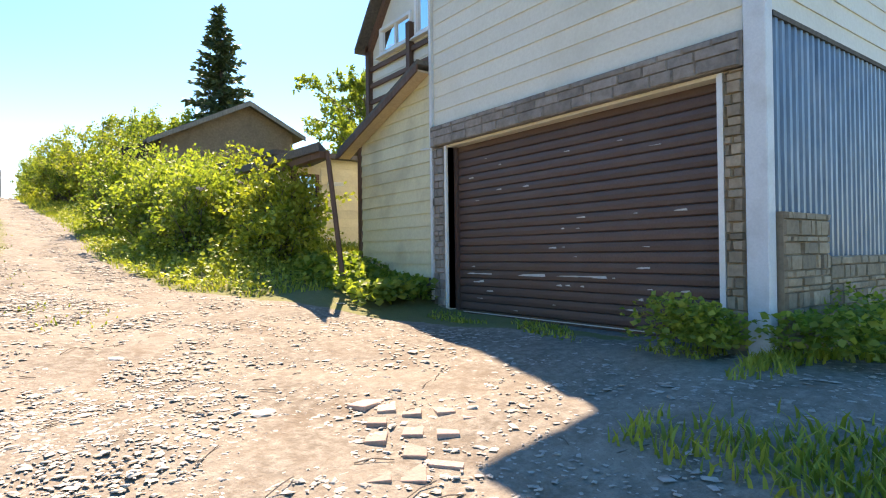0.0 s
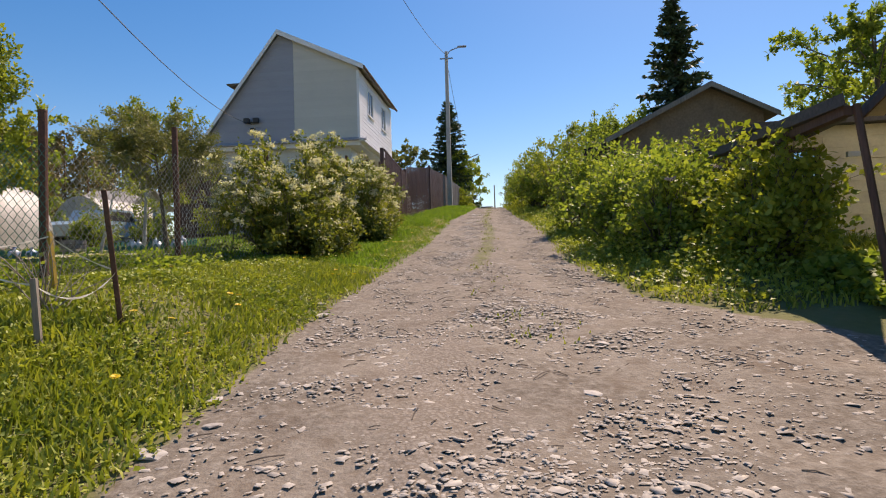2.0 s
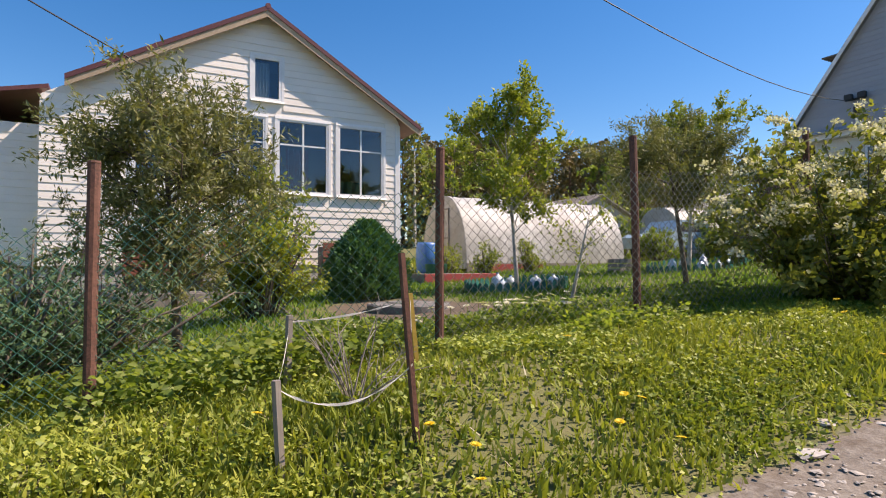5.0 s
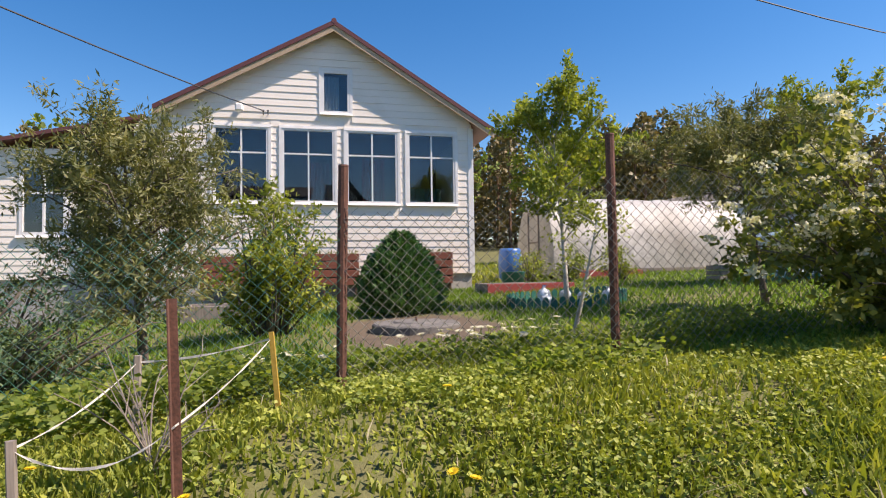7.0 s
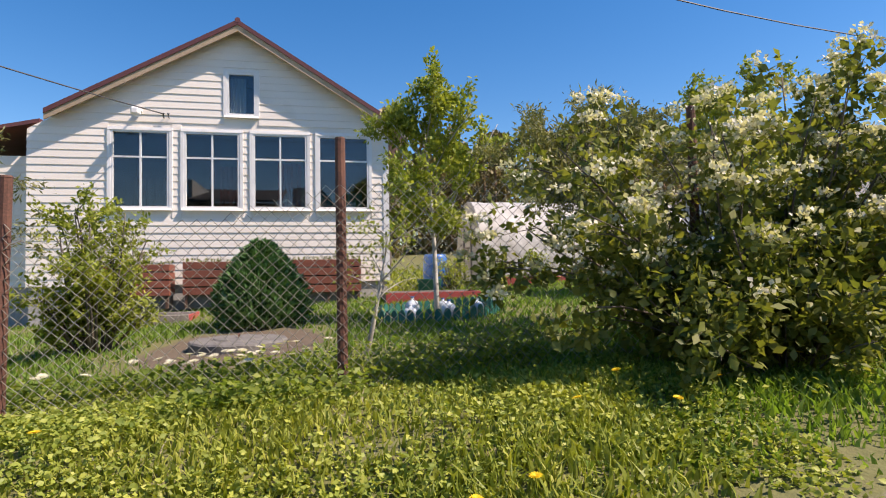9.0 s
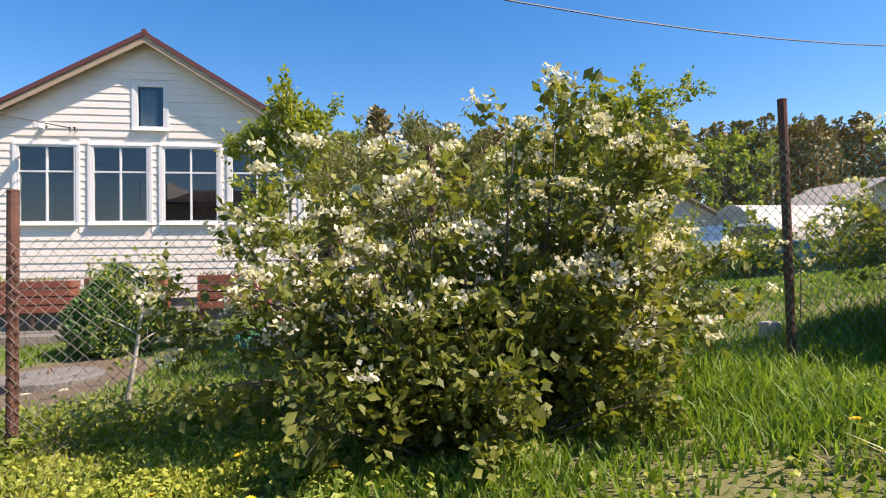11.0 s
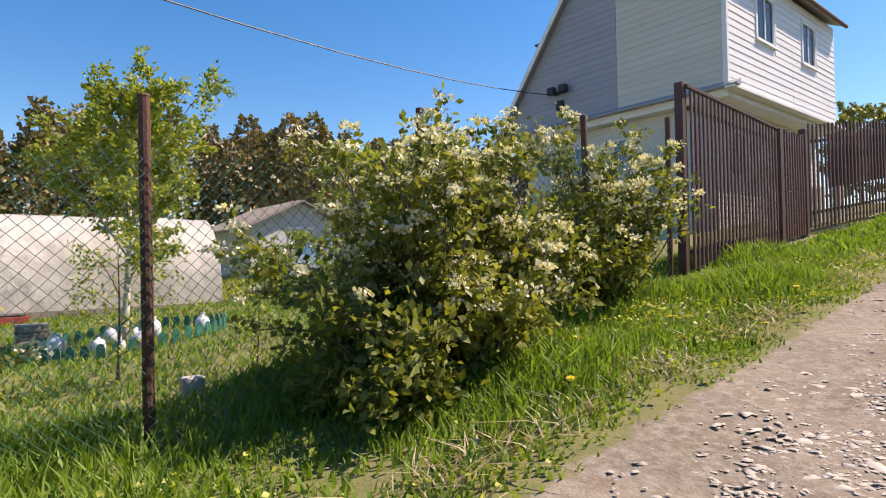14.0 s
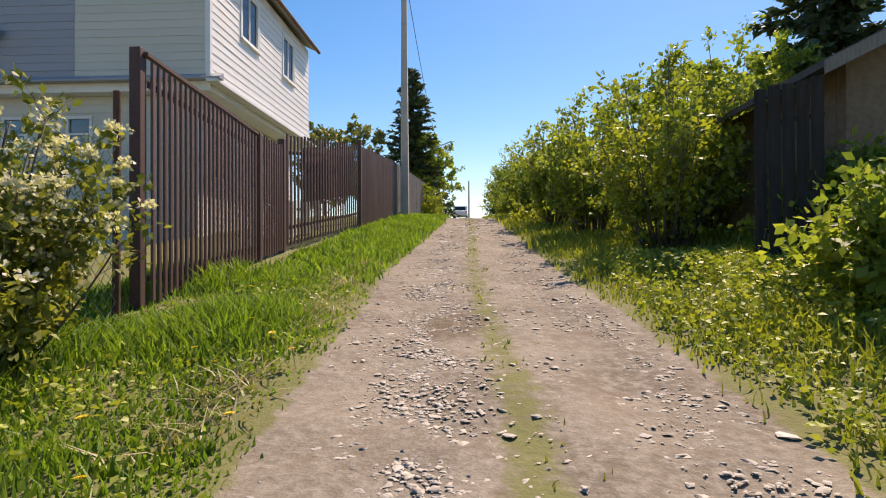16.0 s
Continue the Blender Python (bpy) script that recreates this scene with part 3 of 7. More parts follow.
    g.add([(x, y, z) for z in (6.15, 7.0) for x, y in pts], [(i, i + 1, n + 2 + i, n + 1 + i) for i in range(n)])
    part("curtain", g, "curtain", h)
    xf, xb = X + 0.27, X - 8.3
    for sgn, sl, end in ((-1, ls, 3.72), (1, rs, 4.05 - 0.35)):
        e = apex + sgn * end
        ze = ridge + 0.1 - sl * end
        r = roof_slab("roof", (xb, apex, ridge + 0.1), (xf, apex, ridge + 0.1), (xf, e, ze), (xb, e, ze), 0.05, "roof_red", h)
        part("bargeboard", Geo().hexa([(xf - 0.03, apex, ridge - 0.12), (xf + 0.01, apex, ridge - 0.12), (xf + 0.01, e, ze - 0.2), (xf - 0.03, e, ze - 0.2),
                                       (xf - 0.03, apex, ridge + 0.045), (xf + 0.01, apex, ridge + 0.045), (xf + 0.01, e, ze - 0.052), (xf - 0.03, e, ze - 0.052)]), "soffit", r)
        part("verge", Geo().hexa([(xf - 0.02, apex, ridge + 0.02), (xf + 0.035, apex, ridge + 0.02), (xf + 0.035, e, ze - 0.075), (xf - 0.02, e, ze - 0.075),
                                  (xf - 0.02, apex, ridge + 0.125), (xf + 0.035, apex, ridge + 0.125), (xf + 0.035, e, ze + 0.025), (xf - 0.02, e, ze + 0.025)]), "roof_red", r)
    part("ridge_cap", Geo().tube([(xb, apex, ridge + 0.11), (xf + 0.04, apex, ridge + 0.11)], 0.06, 8), "roof_red", h)
    # lower wing beside the front
    wy0, wx = 0.2, X - 0.6
    wx_edge = lambda z: (wy0, y0 - 0.01)
    wg = wall("wall", ("x", wx, 1), wx_edge, base, 5.25, [(1.0, 1.9, 3.4, 4.9)], 0.18, "white_siding", h)
    siding(("x", wx, 1), wx_edge, base, 5.2, [(0.95, 1.95, 3.35, 4.95)], 0.155, "white_siding", wg)
    window(("x", wx, 1), 1.0, 1.9, 3.4, 4.9, h, 2, (0.6,), 0.07, 0.045)
    part("foundation", Geo().box(wx - 5, wx - 0.03, wy0 + 0.05, y0 + 0.02, 1.2, base - 0.006), "concrete", h)
    wall("wall", ("y", wy0, -1), lambda z: (wx - 5, wx - 0.19), base, 5.2, [], 0.18, "white_siding", h)
    roof_slab("roof", (wx - 5.2, y0 + 0.1, 6.0), (wx + 0.3, y0 + 0.1, 6.0), (wx + 0.3, wy0 - 0.35, 5.2), (wx - 5.2, wy0 - 0.35, 5.2), 0.08, "roof_red", h)
    part("floor", Geo().box(wx - 5, wx - 0.2, wy0 + 0.02, y0 - 0.05, 3.1, 3.2), "unlit_interior", h)
    # wall lamp and cable insulator
    lamp = part("wall_lamp", Geo().box(X + 0.022, X + 0.1, 5.43, 5.53, 6.12, 6.2, 0.01), "white_paint", h)
    part("lamp_arm", Geo().tube([(X + 0.1, 5.48, 6.16), (X + 0.3, 5.48, 6.14)], 0.018, 6), "steel", lamp)
    part("lamp_head", Geo().box(X + 0.24, X + 0.44, 5.4, 5.56, 5.98, 6.14, 0.03), "white_paint", lamp)
    for y in (5.95, 6.05):
        part("insulator", Geo().tube([(X + 0.02, y, 6.02), (X + 0.1, y, 6.02), (X + 0.1, y, 6.1)], [0.012, 0.012, 0.03], 6), "black", h)
    return h


# ---- tall grey house with the brown fence ----
def grey_house():
    h = thing("grey_house", (-10.6, 33.6, gz(-10.6, 33.6)), "tall two-storey house with grey and beige siding and white side wall", "house")
    Y, X, ex = 29.35, -6.8, -6.56
    ax_, az = -10.7, 13.02
    sl, sr = (az - 7.75) / (14.72 - 10.7), (az - 11.22) / (10.7 - 6.8)

    def edge(z):
        return (ax_ - (az - z) / sl, min(X, ax_ + (az - z) / sr))
    ax = ("y", Y, -1)
    w = wall("wall", ax, edge, 7.78, az - 0.05, [], 0.2, "beige_siding", h, breaks=(9, 11.08, 12))
    siding(ax, lambda z: (edge(z)[0], min(-10.0, edge(z)[1])), 7.78, az - 0.1, [], 0.19, "grey_siding", w)
    siding(ax, lambda z: (max(-9.985, edge(z)[0]), edge(z)[1]), 7.78, 12.65, [], 0.19, "beige_siding", w)
    wins = [(31.14, 32.33, 9.33, 10.66), (34.43, 35.53, 9.33, 10.66)]
    bx = ("x", X, 1)
    w2 = wall("wall", bx, lambda z: (Y + 0.21, 37.3), 7.78, 11.1, wins, 0.2, "bright_siding", h)
    wh = [(a - 0.06, b + 0.06, c - 0.06, d + 0.06) for a, b, c, d in wins]
    siding(bx, lambda z: (Y, 33.6), 7.78, 11.05, wh, 0.19, "bright_siding", w2)
    siding(bx, lambda z: (33.612, 37.3), 7.78, 11.05, wh, 0.19, "bright_siding", w2)
    part("corner_trim", Geo().box(X - 0.09, X + 0.03, Y - 0.03, Y + 0.09, 7.78, 11.05), "white_paint", h)
    for a, b, c, d in wins:
        win = window(bx, a, b, c, d, h, 2, (), 0.07, 0.06)
        for u in (a - 0.065, b + 0.001):
            part("window_trim", strip(Geo(), bx, u, u + 0.064, u, u + 0.064, c - 0.05, d, 0.04, 0.04, 0.0), "white_paint", win)
        part("window_trim", strip(Geo(), bx, a - 0.065, b + 0.065, a - 0.065, b + 0.065, d + 0.001, d + 0.065, 0.04, 0.04, 0.0), "white_paint", win)
    wall("wall", ("y", 37.3, 1), edge, 7.78, az - 0.05, [], 0.2, "beige_siding", h, breaks=(9, 11.08, 12))
    # lower storey, set back under the overhang
    low = [(-12.05, -11.4, 5.67, 7.0), (-10.45, -9.8, 5.67, 7.0)]
    lw = wall("wall", ("y", Y + 0.35, -1), lambda z: (-13.9, X - 0.55), 2.3, 7.45, low, 0.2, "beige_siding", h)
    siding(("y", Y + 0.35, -1), lambda z: (-13.9, X - 0.55), 2.8, 7.45, [(a - 0.05, b + 0.05, c - 0.05, d + 0.05) for a, b, c, d in low], 0.19, "beige_siding", lw)
    for a, b, c, d in low:
        window(("y", Y + 0.35, -1), a, b, c, d, h, 1, (0.68,), 0.07, 0.05)
    side_win = [(30.6, 31.6, 5.6, 6.9), (33.2, 34.2, 5.6, 6.9)]
    w3 = wall("wall", ("x", X - 0.55, 1), lambda z: (Y + 0.56, 37.1), 2.3, 7.45, side_win, 0.2, "bright_siding", h)
    siding(("x", X - 0.55, 1), lambda z: (Y + 0.36, 37.1), 3.7, 7.45, [(a - 0.05, b + 0.05, c - 0.05, d + 0.05) for a, b, c, d in side_win], 0.19, "bright_siding", w3)
    for q in side_win:
        window(("x", X - 0.55, 1), *q, h, 2, (), 0.07, 0.05)
    wall("wall", ("x", -13.9, -1), lambda z: (Y + 0.56, 37.1), 2.3, 7.45, [], 0.2, "beige_siding", h)
    part("floor_slab", Geo().box(-14.35, X + 0.02, Y - 0.02, 37.3, 7.46, 7.77), "white_paint", h, "pale boxed-in soffit between the storeys")
    part("ledge", Geo().hexa([(-14.6, Y - 0.25, 7.66), (ex + 0.1, Y - 0.25, 7.66), (ex + 0.1, Y - 0.022, 7.66), (-14.6, Y - 0.022, 7.66),
                              (-14.6, Y - 0.25, 7.7), (ex + 0.1, Y - 0.25, 7.7), (ex + 0.1, Y - 0.022, 7.83), (-14.6, Y - 0.022, 7.83)]), "grey_siding", h)
    part("ledge", Geo().hexa([(X + 0.022, Y - 0.24, 7.6), (X + 0.27, Y - 0.24, 7.6), (X + 0.27, 37.4, 7.6), (X + 0.022, 37.4, 7.6),
                              (X + 0.022, Y - 0.24, 7.79), (X + 0.27, Y - 0.24, 7.66), (X + 0.27, 37.4, 7.66), (X + 0.022, 37.4, 7.79)]), "white_paint", h)
    yf, yb = Y - 0.25, 37.58
    le = ax_ - 4.35
    r1 = roof_slab("roof", (ax_, yf, az + 0.14), (ax_, yb, az + 0.14), (le, yb, az + 0.14 - 4.35 * sl), (le, yf, az + 0.14 - 4.35 * sl), 0.08, "roof_grey", h)
    rw = 4.2
    r2 = roof_slab("roof", (ax_, yb, az + 0.14), (ax_, yf, az + 0.14), (ax_ + rw, yf, az + 0.14 - rw * sr), (ax_ + rw, yb, az + 0.14 - rw * sr), 0.08, "roof_grey", h)
    for r, s, n in ((r1, -sl, -4.35), (r2, -sr, rw)):
        d = abs(n)
        part("bargeboard", Geo().hexa([(ax_, yf - 0.03, az - 0.08), (ax_ + n, yf - 0.03, az - 0.08 + s * d), (ax_ + n, yf - 0.003, az - 0.08 + s * d), (ax_, yf - 0.003, az - 0.08),
                                       (ax_, yf - 0.03, az + 0.16), (ax_ + n, yf - 0.03, az + 0.16 + s * d), (ax_ + n, yf - 0.003, az + 0.16 + s * d), (ax_, yf - 0.003, az + 0.16)]), "white_paint", r)
    part("gutter", Geo().tube([(ax_ + rw + 0.03, yf, az + 0.05 - rw * sr), (ax_ + rw + 0.03, yb, az + 0.05 - rw * sr)], 0.06, 8), "brown_wood", h)
    # Unseen floor and ceiling added, their dark colour standing for the dim rooms.
    part("floor", Geo().box(-13.7, X - 0.8, Y + 0.6, 36.9, 4.2, 4.3), "unlit_interior", h)
    part("ceiling", Geo().box(-13.7, X - 0.8, Y + 0.6, 36.9, 10.9, 10.96), "unlit_interior", h)
    # lamps and bracket on the gable
    br = part("bracket", Geo().box(-12.35, -11.8, Y - 0.1, Y - 0.024, 8.74, 8.8), "black", h)
    for x in (-12.32, -11.85):
        part("flood_lamp", Geo().box(x - 0.14, x + 0.14, Y - 0.3, Y - 0.11, 8.72, 8.96, 0.03), "black", br)
    part("meter_box", Geo().box(-12.2, -11.95, Y - 0.16, Y - 0.024, 8.2, 8.5, 0.02), "black", h)
    # dark lean-to on the far side
    sh = thing("lean_to", (-16.0, 31.5, gz(-16, 31.5)), "dark brown wooden lean-to beside the tall house", "shed")
    g0 = gz(-15.4, 31)
    for x, y in ((-16.6, 30.2), (-14.5, 30.2), (-16.6, 33.5), (-14.5, 33.5)):
        part("post", Geo().box(x - 0.07, x + 0.07, y - 0.07, y + 0.07, g0 - 0.4, 6.6), "brown_wood", sh)
    for i in range(11):
        part("board", Geo().box(-16.6 + i * 0.19, -16.6 + i * 0.19 + 0.17, 30.1, 30.13, g0 - 0.2, 6.2 + i * 0.05), "brown_wood", sh)
    roof_slab("roof", (-17.0, 29.9, 6.3), (-14.38, 29.9, 7.3), (-14.38, 34, 7.3), (-17.0, 34, 6.3), 0.08, "dark_felt", sh)
    return h


# ---- garage ----
def corrugated(g, x0, x1, y, z0, z1, pitch=0.11, deep=0.022):
    n = int((x1 - x0) / pitch)
    prof = []
    for i in range(n):
        u = x0 + i * pitch
        prof += [(u, 0), (u + pitch * 0.45, 0), (u + pitch * 0.55, deep), (u + pitch * 0.9, deep)]
    prof.append((x0 + n * pitch, 0))
    k = len(prof)
    v = [(u, y - d, z) for z in (z0, z1) for u, d in prof] + [(u, y - d + 0.004, z) for z in (z0, z1) for u, d in prof]
    f = [(i, i + 1, k + i + 1, k + i) for i in range(k - 1)] + [(2 * k + i + 1, 2 * k + i, 3 * k + i, 3 * k + i + 1) for i in range(k - 1)]
    return g.add(v, f)


def stones(ax, u0, u1, z0, z1, parent, material, wmin=0.12, wmax=0.32, hmin=0.05, hmax=0.13, name="stone", depth=(0.012, 0.032), seed=3):
    """Courses of split stone cladding, each stone its own piece."""
    r = random.Random(seed)
    z = z0
    while z < z1 - 0.02:
        hh = min(r.uniform(hmin, hmax), z1 - z)
        u = u0
        while u < u1 - 0.02:
            w = min(r.uniform(wmin, wmax), u1 - u)
            d, b = r.uniform(*depth), 0.012
            g = Geo()
            j = [r.uniform(0, 0.008) for _ in range(8)]
            back = [place(ax, u + 0.002, 0, z + 0.002), place(ax, u + w - 0.002, 0, z + 0.002), place(ax, u + w - 0.002, 0, z + hh - 0.002), place(ax, u + 0.002, 0, z + hh - 0.002)]
            front = [place(ax, u + b + j[0], d + j[4], z + b * 0.6), place(ax, u + w - b - j[1], d + j[5], z + b * 0.6 + j[2] * 0.5),
                     place(ax, u + w - b, d + j[6], z + hh - b * 0.6 - j[3] * 0.5), place(ax, u + b, d + j[7], z + hh - b * 0.6)]
            g.hexa(back + front)
            part(name, g, material, parent)
            u += w
        z += hh


def garage():
    X, S = 4.4, 2.76
    h = thing("garage", (7.5, 5.2, 0.9), "garage building with cream siding above a brown roller door", "garage")
    ax = ("x", X, -1)
    door = (3.1, 6.75, 0.4, 3.21)
    edge = lambda z: (S + 0.02, 7.06)
    top = 6.25
    wall("wall", ax, edge, 0.5, top, [door], 0.25, "cream_siding", h)
    wu = wall("wall", ("y", S, -1), lambda z: (X + 0.26, 11.0), 0.3, top + 1.2, [], 0.2, "cream_siding", h)
    siding(ax, lambda z: (S + 0.13, 7.02), 3.52, top, [], 0.2, "cream_siding", h)
    wall("wall", ("y", 7.06, 1), lambda z: (X + 0.26, 11.0), 0.5, top, [], 0.2, "cream_siding", h)
    wall("wall", ("x", 11.0, 1), lambda z: (S, 7.2), 0.3, top, [], 0.2, "cream_siding", h)
    part("floor", Geo().box(X - 0.05, 10.9, S + 0.1, 7.0, 0.5, 1.03), "dark_concrete", h)
    part("ceiling", Geo().box(X + 0.27, 10.9, S + 0.1, 7.0, 3.4, 3.5), "dark_concrete", h)
    roof_slab("roof", (X - 0.9, S - 0.3, top + 0.05), (X - 0.9, 7.15, top + 0.05), (11.3, 7.3, top + 1.6), (11.3, S - 0.3, top + 1.6), 0.12, "dark_felt", h)
    # stone-look beam over the door
    bm_ = part("beam", Geo().box(X - 0.07, X - 0.002, S + 0.11, 7.04, 3.24, 3.51), "beam_tile", h, "lintel clad in grey stone-look tiles")
    stones(("x", X - 0.07, -1), S + 0.13, 7.03, 3.245, 3.505, bm_, "beam_tile", 0.18, 0.42, 0.08, 0.13, depth=(0.006, 0.016), seed=5)
    # roller door of horizontal slats
    d = part("roller_door", Geo().box(X + 0.17, X + 0.19, 3.1, 6.75, 1.05, 3.24), "brown_shutter", h, "worn dark brown roller shutter door")
    n = 21
    ph = (3.24 - 1.09) / n
    r = random.Random(4)
    for i in range(n):
        z = 1.09 + i * ph
        g = Geo()
        prof = [(0.15, 0.002), (0.139, 0.012), (0.135, ph * 0.5), (0.139, ph - 0.012), (0.15, ph - 0.002)]
        v = [(X + a, y, z + b) for y in (3.12, 6.74) for a, b in prof]
        g.add(v, [(k, k + 1, k + 6, k + 5) for k in range(4)] + [(0, 5, 9, 4)])
        sl = part("slat", g, "brown_shutter", d)
        if i in (1, 2, 3, 4, 5, 6) or r.random() < 0.35:
            for _ in range(r.randint(5, 9) if i in (3, 4) else r.randint(1, 3)):
                y, w, zz = r.uniform(3.3, 6.5), r.uniform(0.03, 0.5 if i == 4 else 0.14), z + ph * r.uniform(0.4, 0.55)
                t = r.uniform(0.012, 0.034) if i in (2, 3, 4, 5) else r.uniform(0.008, 0.02)
                part("scuff", Geo().hexa([(X + 0.131, y, zz), (X + 0.131, y + w, zz + 0.004), (X + 0.136, y + w, zz + 0.004), (X + 0.136, y, zz),
                                          (X + 0.132, y + 0.01, zz + t), (X + 0.132, y + w * 0.8, zz + t * 0.7), (X + 0.137, y + w * 0.8, zz + t * 0.7), (X + 0.137, y + 0.01, zz + t)]), "scuff", sl)
    part("bottom_bar", Geo().box(X + 0.12, X + 0.18, 3.11, 6.74, 1.035, 1.085), "brown_wood", d)
    part("seal", Geo().box(X + 0.112, X + 0.119, 3.6, 6.6, 1.062, 1.072), "scuff", d)
    for y in (3.1, 6.69):
        part("guide_rail", Geo().box(X + 0.1, X + 0.168, y, y + 0.06, 1.04, 3.22), "brown_shutter", d)
    # jambs
    part("jamb_strip", Geo().box(X - 0.03, X + 0.1, 3.05, 3.1, 1.0, 3.23), "white_paint", h)
    part("jamb_strip", Geo().box(X - 0.03, X + 0.1, 6.75, 6.79, 1.1, 3.23), "white_paint", h)
    pl = part("pillar", Geo().box(X - 0.02, X - 0.002, 2.89, 3.045, 0.8, 3.235), "stone_tile", h)
    stones(("x", X - 0.02, -1), 2.89, 3.045, 0.85, 3.23, pl, "stone_tile", 0.07, 0.16, 0.05, 0.11, seed=8)
    pr = part("pillar", Geo().box(X - 0.02, X - 0.002, 6.795, 7.03, 1.0, 3.235), "stone_tile", h)
    stones(("x", X - 0.02, -1), 6.795, 7.03, 1.05, 3.23, pr, "beam_tile", 0.08, 0.2, 0.06, 0.12, seed=9)
    part("corner_post", Geo().box(X - 0.06, X + 0.06, S - 0.06, S + 0.11, 0.8, top, 0.008), "bluish_paint", h, "white-painted corner board")
    part("corner_trim", Geo().box(X - 0.05, X + 0.03, 7.035, 7.085, 1.2, 5.9), "bluish_paint", h)
    part("hook", Geo().tube([(X - 0.05, 7.1, 3.24), (X - 0.12, 7.2, 3.23)], 0.015, 6), "bluish_paint", h)
    # south side: blue profiled sheet over stone cladding, siding above
    part("blue_cladding", corrugated(Geo(), X + 0.075, 10.9, S - 0.025, 1.0, 3.62), "blue_sheet", h, "weathered blue corrugated metal sheet")
    siding(("y", S, -1), lambda z: (X + 0.07, 11.0), 3.64, top, [], 0.2, "cream_siding", wu)
    part("drip_edge", Geo().box(X + 0.07, 10.95, S - 0.06, S - 0.022, 3.6, 3.64), "dark_felt", h)
    st = part("stone_base", Geo().box(X + 0.08, 5.28, S - 0.1, S - 0.05, 0.5, 2.1), "stone_tile", h)
    stones(("y", S - 0.1, -1), X + 0.08, 5.28, 0.75, 2.1, st, "stone_tile", 0.07, 0.27, 0.04, 0.13, seed=12)
    s2 = part("stone_base", Geo().box(5.285, 9.5, S - 0.1, S - 0.05, 0.4, 1.75), "stone_tile", h)
    stones(("y", S - 0.1, -1), 5.285, 7.6, 0.75, 1.75, s2, "stone_tile", 0.07, 0.27, 0.04, 0.13, seed=13)
    # yellow lean-to against the garage
    y = thing("yellow_annex", (5.6, 8.1, 1.5), "yellow clapboard lean-to annex with a sloping brown roof", "annex")
    ed = lambda z: (7.09, 9.1 if z < 3.63 else max(7.1, 9.1 - (z - 3.63) / 0.36))
    w = wall("wall", ax, ed, 1.3, 4.32, [], 0.15, "yellow_siding", y, breaks=(3.63, 3.9, 4.1))
    siding(ax, ed, 1.5, 4.3, [], 0.175, "yellow_siding", w, 0.024)
    wall("wall", ("y", 9.1, 1), lambda z: (X + 0.16, 7.5), 1.2, 3.62, [], 0.15, "yellow_siding", y)
    part("corner_post", Geo().box(X - 0.04, X + 0.06, 9.06, 9.16, 1.35, 3.7, 0.006), "brown_wood", y)
    part("base_board", Geo().box(X - 0.01, X + 0.1, 7.1, 9.05, 1.0, 1.49), "dark_felt", y)
    roof_slab("roof", (X - 0.24, 7.09, 4.42), (7.6, 7.09, 4.42), (7.6, 9.5, 3.56), (X - 0.24, 9.5, 3.56), 0.06, "dark_felt", y)
    part("fascia", Geo().hexa([(X - 0.25, 7.09, 4.26), (X - 0.225, 7.09, 4.26), (X - 0.225, 9.5, 3.4), (X - 0.25, 9.5, 3.4),
                               (X - 0.25, 7.09, 4.355), (X - 0.225, 7.09, 4.355), (X - 0.225, 9.5, 3.495), (X - 0.25, 9.5, 3.495)]), "brown_wood", y)
    part("soffit_board", Geo().hexa([(X - 0.22, 7.1, 4.26), (X - 0.03, 7.1, 4.26), (X - 0.03, 9.45, 3.42), (X - 0.22, 9.45, 3.42),
                                     (X - 0.22, 7.1, 4.29), (X - 0.03, 7.1, 4.29), (X - 0.03, 9.45, 3.45), (X - 0.22, 9.45, 3.45)]), "soffit", y)
    # glazed upper veranda behind the annex roof
    v = thing("veranda", (6.0, 8.3, 4.1), "brown-framed upper veranda with pale boards and windows", "veranda")
    vx = ("x", 4.75, -1)
    wall("wall", vx, lambda z: (7.1, 9.35), 3.75, 5.0, [], 0.1, "cream_siding", v)
    siding(vx, lambda z: (7.1, 9.35), 4.0, 5.0, [], 0.24, "cream_siding", v, 0.014)
    for z in (4.35, 4.62, 4.9):
        part("rail", Geo().box(4.69, 4.73, 7.1, 9.38, z, z + 0.07), "brown_wood", v)
    for yy in (9.36, 8.1):
        part("post", Geo().box(4.66, 4.76, yy - 0.05, yy + 0.05, 3.7, 5.35), "brown_wood", v)
    part("rafter", Geo().hexa([(4.66, 9.42, 5.25), (4.76, 9.42, 5.25), (4.76, 9.3, 5.25), (4.66, 9.3, 5.25), (4.66, 8.1, 6.75), (4.76, 8.1, 6.75), (4.76, 8.0, 6.72), (4.66, 8.0, 6.72)]), "brown_wood", v)
    wall("wall", vx, lambda z: (7.1, min(9.3, 9.3 - (z - 5.3) / 1.2)), 5.02, 6.6, [(8.1, 9.05, 5.1, 5.55), (7.2, 8.0, 5.1, 5.8)], 0.08, "cream_siding", v, breaks=(5.3, 5.6, 6))
    window(vx, 8.1, 9.05, 5.1, 5.55, v, 2, (), 0.05, 0.04, depth=0.04)
    window(vx, 7.2, 8.0, 5.1, 5.8, v, 1, (), 0.05, 0.04, depth=0.04)
    wall("wall", ("y", 9.35, 1), lambda z: (4.86, 7.5), 3.6, 5.3, [], 0.1, "cream_siding", v)
    roof_slab("roof", (4.5, 9.5, 5.3), (8, 9.5, 5.3), (8, 7.9, 7.2), (4.5, 7.9, 7.2), 0.07, "dark_felt", v)
